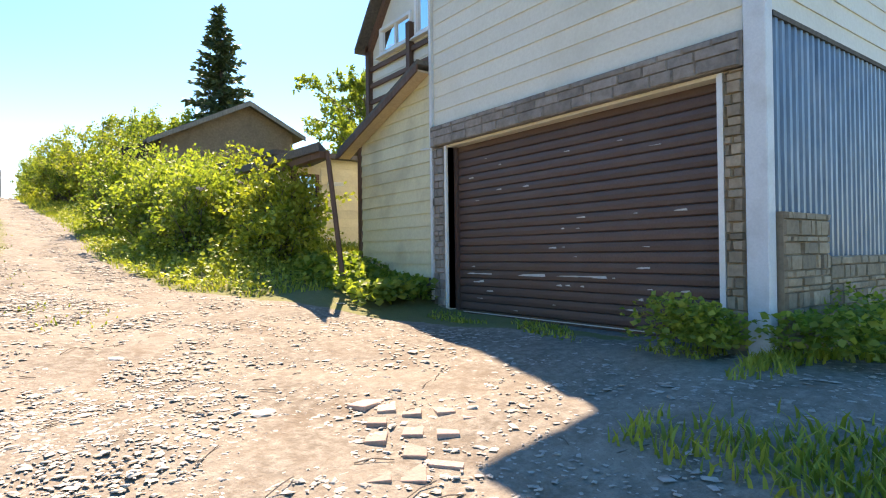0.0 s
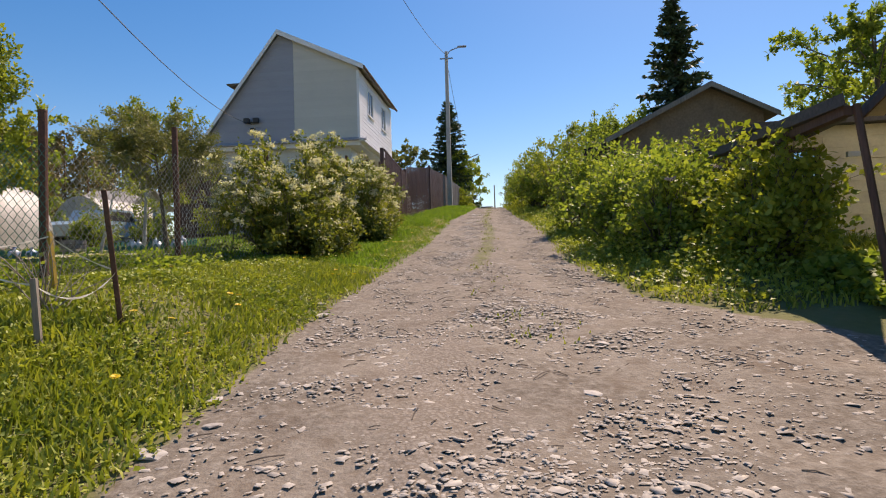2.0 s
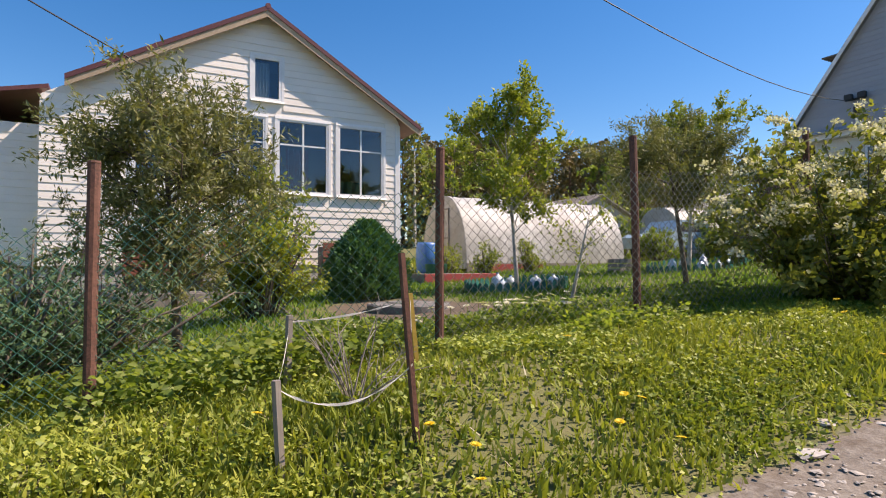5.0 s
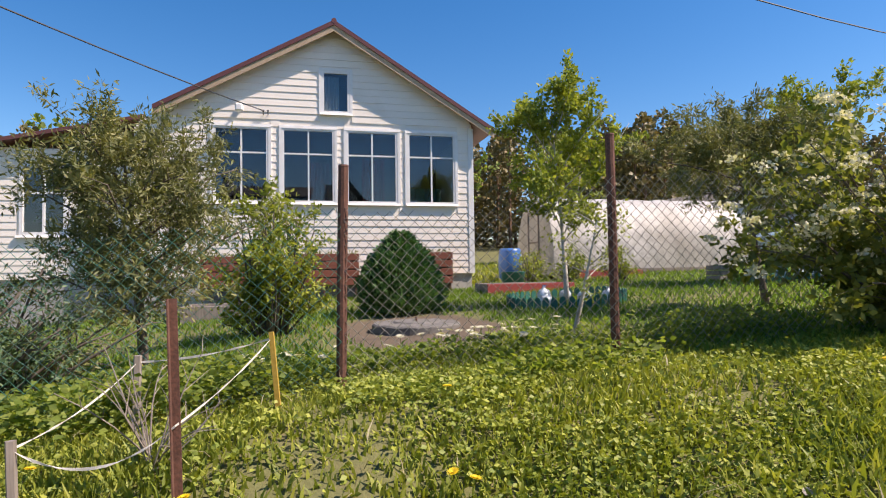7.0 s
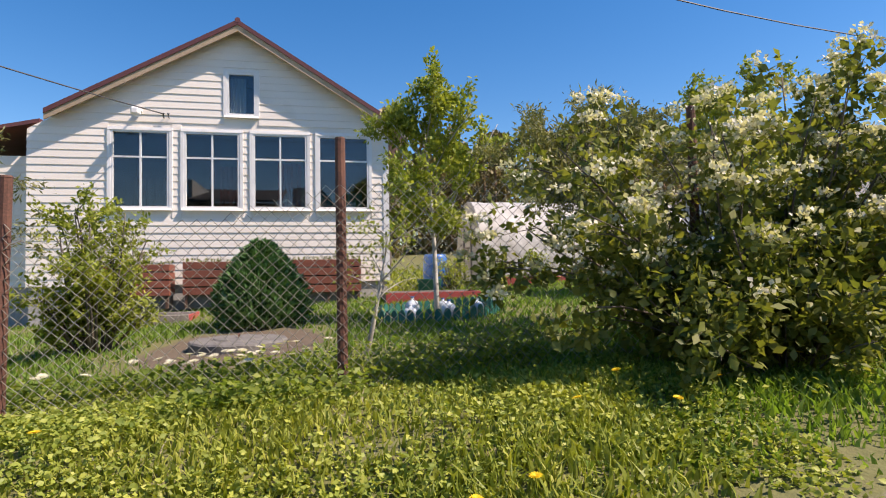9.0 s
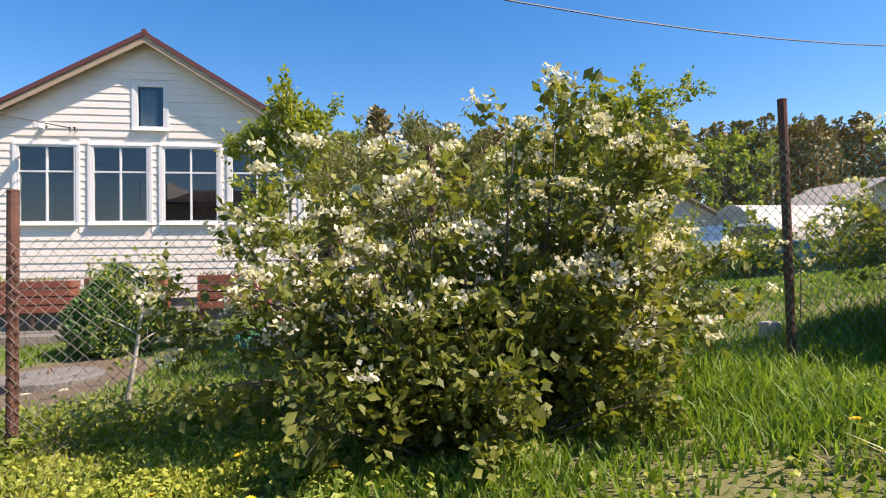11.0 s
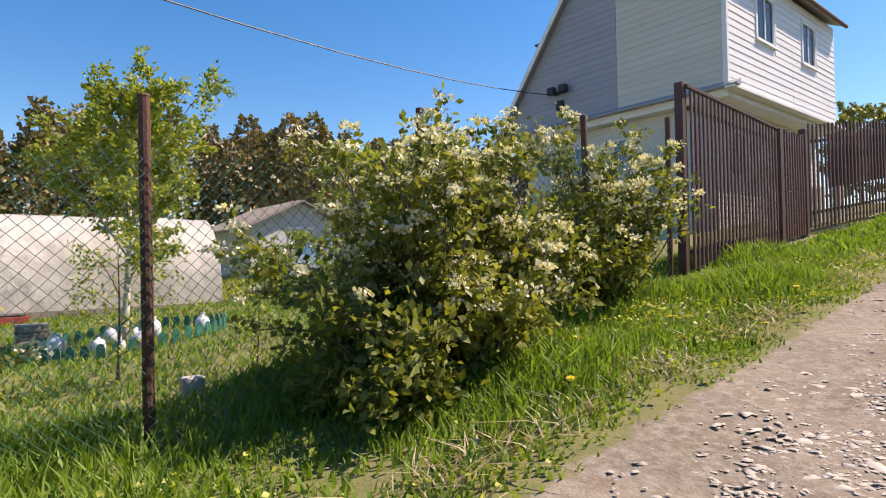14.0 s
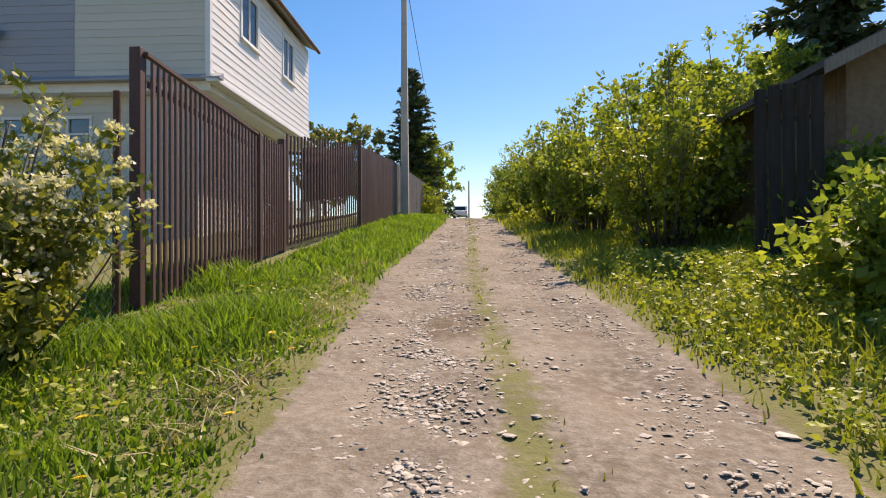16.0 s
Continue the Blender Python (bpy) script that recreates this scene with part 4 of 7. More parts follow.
    # the veranda stands back behind the annex wall
    back = T((-0.1, 1.0, 1.8)) @ Matrix.Scale(1.12, 4) @ T((0.1, -1.0, -1.8))
    for o in v.children_recursive:
        o.data.transform(back)
    return h


def porch_and_sheds():
    p = thing("porch", (4.0, 9.6, 1.6), "sagging felt-roofed porch on weathered brown posts", "porch")
    low = [(3.25, 8.2, 3.28), (4.05, 9.6, 3.42), (4.9, 12.2, 3.7), (3.25, 12.2, 3.4)]
    part("roof", Geo().hexa(low + [(a, b, c + 0.12) for a, b, c in low]), "dark_felt", p)
    part("post", Geo().tube([(3.5, 7.95, gz(3.5, 7.95) - 0.1), (3.42, 8.3, 3.3)], 0.036, 6), "brown_wood", p)
    part("post", Geo().tube([(4.25, 11.6, 1.4), (4.25, 11.6, 3.5)], 0.05, 6), "brown_wood", p)
    part("beam", Geo().box(3.3, 3.4, 8.3, 12.1, 3.2, 3.29), "brown_wood", p)
    part("shelf", Geo().box(4.1, 4.38, 9.7, 9.75, 3.0, 3.06), "white_paint", p)
    w = thing("old_wing", (6, 12.4, 1.8), "old pale-boarded house wing with a small dark window", "house")
    ax = ("y", 12.3, -1)
    hole = [(4.6, 5.1, 2.75, 3.55)]
    wl = wall("wall", ax, lambda z: (4.2, 8.0), 1.5, 3.9, hole, 0.15, "yellow_siding", w)
    siding(ax, lambda z: (4.2, 8.0), 1.7, 3.9, [(4.55, 5.15, 2.7, 3.6)], 0.19, "yellow_siding", wl)
    window(ax, *hole[0], w, 1, (0.6,), 0.06, 0.04, "brown_wood")
    wall("wall", ("x", 4.2, -1), lambda z: (12.46, 16), 1.5, 3.9, [], 0.15, "yellow_siding", w)
    part("floor", Geo().box(4.1, 8, 12.5, 16, 1.6, 1.7), "unlit_interior", w)
    roof_slab("roof", (4.0, 12.0, 3.95), (8.4, 12.0, 4.05), (8.4, 16.4, 4.4), (4.0, 16.4, 4.2), 0.1, "dark_felt", w)
    s = thing("clay_shed", (7.4, 26.8, gz(7.4, 26.8)), "weathered clay-coloured shed with a shallow felt gable roof", "shed")
    Y0, ax_, az, lx, rx = 24.6, 7.55, 8.03, 4.3, 9.5
    ed = lambda z: (max(lx, ax_ - (az - z) / 0.5), min(rx, ax_ + (az - z) / 0.48))
    wall("wall", ("y", Y0, -1), ed, 2.9, az - 0.06, [], 0.2, "clay_wall", s, breaks=(6.3, 7, 7.5))
    wall("wall", ("x", lx, -1), lambda z: (Y0 + 0.21, 29), 2.9, 6.3, [], 0.2, "clay_wall", s)
    wall("wall", ("x", rx, 1), lambda z: (Y0 + 0.21, 29), 2.9, 6.9, [], 0.2, "clay_wall", s)
    le, re, lz, rz, yf, yb = 3.75, 9.9, 6.2, 6.9, Y0 - 0.45, 29.3
    roof_slab("roof", (ax_, yf, az + 0.08), (ax_, yb, az + 0.08), (le, yb, lz), (le, yf, lz), 0.1, "dark_felt", s)
    roof_slab("roof", (ax_, yb, az + 0.08), (ax_, yf, az + 0.08), (re, yf, rz), (re, yb, rz), 0.1, "dark_felt", s)
    for ex, ez in ((le, lz), (re, rz)):
        part("bargeboard", Geo().hexa([(ex, yf - 0.03, ez - 0.2), (ax_, yf - 0.03, az - 0.13), (ax_, yf - 0.003, az - 0.13), (ex, yf - 0.003, ez - 0.2),
                                       (ex, yf - 0.03, ez - 0.02), (ax_, yf - 0.03, az + 0.06), (ax_, yf - 0.003, az + 0.06), (ex, yf - 0.003, ez - 0.02)]), "old_wood", s)


white_house()
grey_house()
garage()
porch_and_sheds()

# ---- plants ----


def unit(v):
    return v / np.maximum(np.linalg.norm(v, axis=1, keepdims=True), 1e-9)


def leaf_mesh(name, P, D, size, width, material, fold=0.25, rng=RNG):
    """One folded four-cornered leaf at each point P, along D."""
    n = len(P)
    D = unit(D)
    R = unit(rng.normal(size=(n, 3)) + np.array([0, 0, 0.8]))
    S = unit(np.cross(D, R))
    N = np.cross(S, D)
    s = np.asarray(size).reshape(-1, 1) * np.ones((n, 1))
    w = s * width * 0.5
    v = np.stack([P, P + D * s * 0.5 + S * w + N * w * fold, P + D * s, P + D * s * 0.5 - S * w + N * w * fold], 1).reshape(-1, 3)
    b = np.arange(n)[:, None] * 4
    tris = np.concatenate([b + np.array([[0, 1, 2]]), b + np.array([[0, 2, 3]])], 1).reshape(-1, 3)
    return bulk_mesh(name, v, tris, material)


def bow(a, b, lift, rng, n=5, wob=0.04):
    """A bent stem from a to b."""
    a, b = np.array(a, float), np.array(b, float)
    t = np.linspace(0, 1, n)[:, None]
    L = np.linalg.norm(b - a)
    mid = (a + b) / 2 + np.array([0, 0, lift * L]) + rng.normal(size=3) * wob * L
    return (1 - t) ** 2 * a + 2 * t * (1 - t) * mid + t * t * b


def twigs_from(stem, k, length, rng, start=0.3, up=0.25):
    out = []
    n = len(stem) - 1
    for _ in range(k):
        u = rng.uniform(start, 1) * n
        i = min(int(u), n - 1)
        p = stem[i] + (stem[i + 1] - stem[i]) * (u - i)
        d = stem[i + 1] - stem[i]
        d = d / np.linalg.norm(d)
        v = rng.normal(size=3)
        v = v - d * v.dot(d)
        v = v / np.linalg.norm(v) * 0.8 + d * 0.6 + np.array([0, 0, up])
        out.append(bow(p, p + v / np.linalg.norm(v) * length * rng.uniform(0.4, 1.2), 0.06, rng, 3))
    return out


def along(lines, n, rng, jitter, tip=0.0):
    """n points on the lines, with the lines' directions."""
    ln = np.array([np.linalg.norm(l[-1] - l[0]) for l in lines])
    pick = rng.choice(len(lines), n, p=ln / ln.sum())
    m = len(lines[0]) - 1
    A = np.stack([np.asarray(l)[np.linspace(0, len(l) - 1, m + 1).astype(int)] for l in lines])
    u = (tip + (1 - tip) * rng.random(n)) * m
    i = np.minimum(u.astype(int), m - 1)
    f = (u - i)[:, None]
    P = A[pick, i] * (1 - f) + A[pick, i + 1] * f
    D = A[pick, i + 1] - A[pick, i]
    return P + rng.normal(size=(n, 3)) * jitter, unit(D)


def stuff(o):
    o["kind"] = "stuff"
    return o


def plant(name, at, label, category, stems, leaves, leaf, wide, leaf_mat, bark, seed, twigs=6, twig_len=0.35, r0=0.02, jitter=0.04,
          flowers=0, flower_mat="blossom", group="", start=0.16, droop=0.1, trunk=None, sub=2, leafpart="foliage"):
    """A woody plant: stems, twigs, many leaves, and flower heads."""
    rng = np.random.default_rng(seed)
    ob = thing(name, at, label, category, group)
    if trunk is not None:
        part("trunk", Geo().tube(trunk[0], trunk[1], 9), bark, ob, smooth=True)
    g, tw = Geo(), []
    for s in stems:
        g.tube(s, list(np.linspace(r0, r0 * 0.35, len(s))), 5)
        tw += twigs_from(s, twigs, twig_len, rng, start)
    fine = []
    for t in tw:
        g.tube(t, [r0 * 0.3, r0 * 0.22, r0 * 0.12], 3, cap=False)
        if sub:
            fine += twigs_from(t, sub, twig_len * 0.5, rng, 0.4)
    stuff(part("branchwork", g, bark, ob, smooth=True))
    lines = tw + fine
    P, D = along(lines, leaves, rng, jitter)
    V = D * 0.5 + rng.normal(size=(leaves, 3)) * 0.6 + np.array([0, 0, -droop])
    stuff(part(leafpart, leaf_mesh(leafpart, P, V, leaf * rng.uniform(0.6, 1.25, leaves), wide, leaf_mat, rng=rng), leaf_mat, ob))
    if flowers:
        C, D = along(lines, flowers, rng, jitter * 0.5, 0.88)
        mid = C.mean(axis=0)
        keep = C[:, 2] > at[2] + 0.35 * (C[:, 2].max() - at[2]) * rng.uniform(0.4, 1.3, flowers)
        C, flowers = C[keep], int(keep.sum())
        C = C + unit(C - mid) * 0.035 + np.array([0, 0, 0.035])
        k = 30
        R = rng.normal(size=(flowers, k, 3)) * np.array([0.038, 0.038, 0.015]) * rng.uniform(0.7, 1.5, (flowers, 1, 1))
        F = (C[:, None, :] + R).reshape(-1, 3)
        dirs = rng.normal(size=F.shape) * 0.7 + np.array([0, 0, 0.5])
        stuff(part("blossom", leaf_mesh("blossom", F, dirs, rng.uniform(0.028, 0.044, len(F)), 0.9, flower_mat, rng=rng), flower_mat, ob))
    return ob


def shrub_stems(x, y, w, d, h, n, seed, base=0.25, low=0.25):
    """Stems fanning from a common foot to points all over an uneven dome."""
    rng = np.random.default_rng(seed)
    out = []
    for i in range(n):
        a, r = rng.uniform(0, 2 * math.pi), math.sqrt(rng.random())
        z = (1 - r * r) ** 0.5 * (rng.uniform(0.72, 1.12) if i % 5 < 3 else rng.uniform(0.22, 0.75)) + low * r * rng.uniform(0.4, 1.4)
        ex, ey = x + math.cos(a) * r * w / 2 * rng.uniform(0.8, 1.1), y + math.sin(a) * r * d / 2 * rng.uniform(0.8, 1.1)
        sx, sy = x + math.cos(a) * base * r * w / 2, y + math.sin(a) * base * r * d / 2
        g0 = gz(sx, sy)
        out.append(bow((sx, sy, g0 - 0.05), (ex, ey, gz(ex, ey) * 0.5 + g0 * 0.5 + h * z), 0.12, rng, 6, 0.05))
    return out


def shrub(x, y, w, d, h, label, leaves=7000, leaf=0.06, wide=0.62, mat="leaf_shrub", n=40, seed=1, name="shrub", **kw):
    return plant(name, (x, y, gz(x, y)), label, "shrub", shrub_stems(x, y, w, d, h, n, seed), leaves, leaf, wide, mat, "bark", seed + 50, **kw)


def tree(x, y, h, spread, label, leaves, leaf, mat, bark, seed, clear=0.25, limbs=18, r=0.05, lean=(0, 0), wide=0.6, name="tree", top=1.0, rise=0.55, **kw):
    rng = np.random.default_rng(seed)
    z0 = gz(x, y)
    n = 8
    pts = [(x + lean[0] * t + 0.05 * h * 0.2 * math.sin(3 * t + seed), y + lean[1] * t + 0.04 * h * 0.2 * math.sin(4 * t), z0 - 0.1 + (h * 0.93 + 0.1) * t) for t in np.linspace(0, 1, n)]
    rad = [r * (1 - 0.85 * t) for t in np.linspace(0, 1, n)]
    st = []
    P = np.array(pts)
    for i in range(limbs):
        t = lerp(clear, 0.98, (i + rng.random()) / limbs)
        p = P[min(int(t * (n - 1)), n - 2)] + (P[min(int(t * (n - 1)) + 1, n - 1)] - P[min(int(t * (n - 1)), n - 2)]) * ((t * (n - 1)) % 1)
        a = i * 2.4 + rng.uniform(-0.5, 0.5)
        shape = math.sin(math.pi * min(1, max(0.1, (t - clear) / (1 - clear) * 0.8 + 0.2))) ** 0.6
        L = spread * shape * rng.uniform(0.6, 1.15)
        e = p + np.array([math.cos(a) * L, math.sin(a) * L, L * rise * rng.uniform(0.6, 1.5)])
        st.append(bow(p, e, 0.1, rng, 5, 0.06))
    return plant(name, (x, y, z0), label, "tree", st, leaves, leaf, wide, mat, bark, seed + 9, r0=r * 0.28, trunk=(pts, rad), **kw)


def spruce(x, y, h, R, seed, label, name="spruce"):
    rng = np.random.default_rng(seed)
    z0 = gz(x, y)
    ob = thing(name, (x, y, z0), label, "tree")
    part("trunk", Geo().tube([(x, y, z0 - 0.2), (x, y, z0 + h * 0.5), (x, y, z0 + h)], [R * 0.09, R * 0.05, 0.015], 8), "bark", ob)
    g, P, D = Geo(), [], []
    levels = int(h / 0.33)
    for i in range(levels):
        t = 0.07 + 0.93 * i / levels
        for k in range(8):
            a = rng.uniform(0, 2 * math.pi)
            L = R * (1 - t) ** 0.85 * rng.uniform(0.65, 1.15) + 0.08
            p = np.array([x, y, z0 + h * t])
            e = p + np.array([math.cos(a) * L, math.sin(a) * L, L * lerp(-0.35, 0.35, t)])
            b = bow(p, e, -0.1, rng, 4, 0.02)
            g.tube(b, [0.025, 0.018, 0.012, 0.006], 3, cap=False)
            m = max(6, int(46 * L))
            q, d = along([b], m, rng, 0.03)
            sd = rng.normal(size=(m, 3)) * np.array([0.7, 0.7, 0.35]) + d * 0.8 + np.array([0, 0, -0.25])
            P.append(q), D.append(sd)
    stuff(part("branchwork", g, "bark", ob))
    P, D = np.concatenate(P), np.concatenate(D)
    stuff(part("needles", leaf_mesh("needles", P, D, rng.uniform(0.2, 0.45, len(P)), 0.4, "needle", rng=rng), "needle", ob))
    return ob


def woods():
    """Far woods behind the gardens: pines, with birches among them."""
    rng = np.random.default_rng(21)
    for name, mat, bark, sel, label in (("pine_woods", "pine_needle", "pine_bark", 0, "dense dark pine woods behind the gardens"),
                                        ("birch_grove", "birch_leaf", "pale_bark", 1, "light green birches among the far pines")):
        g, P, D, S = Geo(), [], [], []
        rr = np.random.default_rng(33)
        for i in range(300):
            y, x = rr.uniform(-45, 75), rr.uniform(-64, -44)
            kind = 1 if rr.random() < 0.13 else 0
            h = rr.uniform(9.5, 12.5) if kind == 0 else rr.uniform(9, 12)
            if kind != sel:
                continue
            z0 = gz(x, y) - 0.8
            g.tube([(x, y, z0 - 0.3), (x, y, z0 + h * 0.96)], [0.2, 0.05], 5)
            m = 640
            t = rng.random(m) ** 0.75
            t = 0.03 + 0.97 * t
            wide = (1.9 if kind == 0 else 1.7) * np.sin(np.pi * np.clip(t * 0.86 + 0.1, 0, 1)) ** 0.8 * rng.uniform(0.35, 1.1, m)
            clump = rng.integers(0, 26, m)
            ca = np.random.default_rng(i).uniform(0, 6.28, 26)[clump] + rng.normal(size=m) * 0.35
            P.append(np.stack([x + np.cos(ca) * wide, y + np.sin(ca) * wide, z0 + h * t], 1))
            D.append(np.stack([np.cos(ca) * 0.5, np.sin(ca) * 0.5, np.full(m, 0.25)], 1) + rng.normal(size=(m, 3)) * 0.6)
            S.append(rng.uniform(0.28, 0.6, m))
        ob = thing(name, (-52, 15, 0), label, "woods", kind="stuff")
        stuff(part("trunks", g, bark, ob))
        stuff(part("crowns", leaf_mesh("crowns", np.concatenate(P), np.concatenate(D), np.concatenate(S), 0.75, mat, rng=rng), mat, ob))


def blades(name, X, Y, hgt, mat, label, category="grass", wide=0.011, lean=0.35, seed=5, parent=None):
    """Grass blades: two-segment bent strips."""
    rng = np.random.default_rng(seed)
    n = len(X)
    B = np.stack([X, Y, height(X, Y) - 0.01], 1)
    a = rng.uniform(0, 2 * math.pi, n)
    s = np.stack([np.cos(a), np.sin(a), np.zeros(n)], 1) * (wide * rng.uniform(0.6, 1.4, n))[:, None]
    l = rng.normal(size=(n, 2)) * lean
    h = np.asarray(hgt) * rng.uniform(0.5, 1.25, n)
    mid = B + np.stack([l[:, 0] * h * 0.35, l[:, 1] * h * 0.35, h * 0.55], 1)
    tip = B + np.stack([l[:, 0] * h * 1.1, l[:, 1] * h * 1.1, h * 0.95], 1)
    v = np.stack([B - s, B + s, mid - s * 0.7, mid + s * 0.7, tip], 1).reshape(-1, 3)
    b = np.arange(n)[:, None] * 5
    t = np.concatenate([b + np.array([[0, 1, 3]]), b + np.array([[0, 3, 2]]), b + np.array([[2, 3, 4]])], 1).reshape(-1, 3)
    return tagged(new(name, bulk_mesh(name, v, t, mat)), label, category, kind="stuff")


def scatter(n, x0, x1, y0, y1, keep, seed):
    """Random places in a rectangle, thinned by keep(x, y) in 0..1."""
    rng = np.random.default_rng(seed)
    X, Y = rng.uniform(x0, x1, n), rng.uniform(y0, y1, n)
    k = rng.random(n) < keep(X, Y)
    return X[k], Y[k]


def patch(x, y, s=1.0, k=0.0):
    """Smooth pattern in 0..1 for uneven growth."""
    return 0.5 + 0.25 * (np.sin(x * 2.1 * s + 1.3 * np.sin(y * 1.3 * s + k)) + np.sin(y * 1.7 * s + 1.1 * np.sin(x * 1.9 * s + 2 * k)))


def verge_left(x, y):
    return sst(-0.12, 0.35, road_left(y) - x)


def verge_right(x, y):
    return sst(-0.15, 0.4, x - road_right(y))


def meadow():
    # tall fresh grass of the upper verge
    X, Y = scatter(95000, -5.2, -1.5, 9.5, 24, lambda x, y: verge_left(x, y) * sst(9.5, 11.5, y) * (0.15 + 0.85 * patch(x, y, 1.6)), 1)
    blades("grass", X, Y, 0.05 + (0.08 + 0.2 * sst(11, 15, Y)) * patch(X, Y, 1.1, 2) * sst(0.1, 0.9, road_left(Y) - X), "fresh_grass", "long sunlit green grass along the road verge", seed=2)
    X, Y = scatter(16000, -3.8, -1.6, 24, 44, lambda x, y: verge_left(x, y), 3)
    blades("grass", X, Y, 0.16, "fresh_grass", "short green grass below the brown fence", wide=0.02, seed=3)
    # lower verge, short grass between weeds
    X, Y = scatter(95000, -5.2, -1.5, 0, 11, lambda x, y: verge_left(x, y) * (0.2 + 0.8 * patch(x, y, 1.5, 1)), 5)
    blades("grass", X, Y, 0.05 + 0.09 * patch(X, Y, 0.9, 1), "grass", "yellow-green grass of the lower verge", seed=6)
    # lawn
    X, Y = scatter(80000, -14, -5, 1, 22, lambda x, y: (0.35 + 0.65 * patch(x, y, 0.8, 3)) * sst(0.85, 1.35, np.hypot((x + 7.2) / 1.5, (y - 8.2) / 1.0)), 7)
    blades("lawn", X, Y, 0.09, "fresh_grass", "unmown garden lawn with worn patches", wide=0.013, seed=8)
    X, Y = scatter(26000, -30, -14, 8, 40, lambda x, y: 0.8 + 0 * x, 9)
    blades("lawn", X, Y, 0.16, "grass", "rough grass between the garden sheds", wide=0.035, seed=10)
    # right verge
    X, Y = scatter(60000, 0.4, 5.5, 8, 30, lambda x, y: verge_right(x, y) * (0.3 + 0.7 * patch(x, y, 1.1, 4)), 11)
    blades("grass", X, Y, 0.1 + 0.22 * patch(X, Y, 0.8, 1) * sst(0.2, 1.2, X - road_right(Y)), "grass", "grass at the foot of the roadside bushes", seed=12)
    X, Y = scatter(14000, -0.2, 5, 28, 60, lambda x, y: verge_right(x, y), 13)
    blades("grass", X, Y, 0.2, "grass", "grass beside the upper road", wide=0.025, seed=14)
    # strip in the middle of the road, and tufts by the garage
    X, Y = scatter(9000, -2.2, 1.3, 7, 40, lambda x, y: np.exp(-(((x - road_left(y)) / (road_right(y) - road_left(y)) - 0.5) / 0.075) ** 2) * (patch(x, y, 1.6, 5) > 0.48), 15)
    blades("grass", X, Y, 0.05, "grass", "low worn grass in the middle of the road", seed=16)
    X, Y = scatter(9000, 2.4, 5.6, 0.6, 2.7, lambda x, y: sst(0.35, 0.7, patch(x, y, 1.4, 2)), 17)
    blades("grass", X, Y, 0.12, "grass", "shaded grass at the garage corner", seed=18)
    X, Y = scatter(900, 3.85, 4.35, 3.0, 6.7, lambda x, y: (patch(x, y, 2.5, 1) > 0.55) * 1.0, 19)
    blades("grass", X, Y, 0.07, "grass", "sparse grass before the garage door", seed=20)
    # pale dry stalks on the verge
    X, Y = scatter(8500, -3.1, -1.9, 13, 26, lambda x, y: np.exp(-((x - road_left(y) + 0.42) / 0.16) ** 2) * (patch(x, y, 1.9) > 0.38), 21)
    blades("dry_grass", X, Y, 0.13, "dry_grass", "pale dry grass cuttings on the verge", wide=0.008, lean=1.3, seed=22)
    X, Y = scatter(900, -4.4, -2.0, 2, 10, lambda x, y: 0.5 + 0 * x, 23)
    blades("dry_grass", X, Y, 0.12, "dry_grass", "scattered dry stalks among the weeds", wide=0.005, lean=1.0, seed=24)


def weeds(name, n, x0, x1, y0, y1, keep, size, hgt, mat, label, seed):
    """Low broad-leaved plants: leaves on short stalks in clumps."""
    rng = np.random.default_rng(seed)
    X, Y = scatter(n, x0, x1, y0, y1, keep, seed)
    k = 7
    m = len(X)
    a = rng.uniform(0, 2 * math.pi, (m, k))
    h = np.asarray(hgt(X, Y))[:, None] * rng.uniform(0.3, 1.15, (m, k))
    r = rng.uniform(0.02, 0.09, (m, k))
    P = np.stack([X[:, None] + np.cos(a) * r, Y[:, None] + np.sin(a) * r, height(X, Y)[:, None] + h], 2).reshape(-1, 3)
    D = np.stack([np.cos(a), np.sin(a), rng.uniform(-0.3, 0.6, (m, k))], 2).reshape(-1, 3)
    me = leaf_mesh(name, P, D, size * rng.uniform(0.55, 1.3, m * k), 0.75, mat, fold=0.3, rng=rng)
    return tagged(new(name, me), label, "weeds", kind="stuff")


def flowers(name, X, Y, hgt, radius, mat, label, category, group, seed, petals=14):
    """Single flower heads on stalks."""
    rng = np.random.default_rng(seed)
    first = None
    for x, y in zip(X, Y):
        z, h = gz(x, y), hgt * rng.uniform(0.6, 1.3)
        if first is None:
            ob = thing(name, (x, y, z), label, category, group)
            part("stalk", Geo().tube([(x, y, z - 0.01), (x + 0.01, y, z + h * 0.6), (x, y + 0.01, z + h)], 0.003, 4), "grass", ob)
            g = Geo()
            c = Vector((x, y + 0.01, z + h))
            for ring, (rr, lift) in enumerate(((1.0, 0.15), (0.72, 0.35), (0.4, 0.5))):
                for i in range(petals):
                    a = 2 * math.pi * i / petals + ring * 0.3
                    d, s = Vector((math.cos(a), math.sin(a), lift)), Vector((-math.sin(a), math.cos(a), 0))
                    g.add([c, c + d * radius * rr * 0.7 + s * radius * 0.16, c + d * radius * rr, c + d * radius * rr * 0.7 - s * radius * 0.16], [(0, 1, 2, 3)])
            part("flower_head", g, mat, ob)
            first = ob
        else:
            copy_thing(first, T((x, y, z)) @ pose(0, 0, 0, rng.uniform(-15, 15), rng.uniform(-15, 15), rng.uniform(0, 360)))


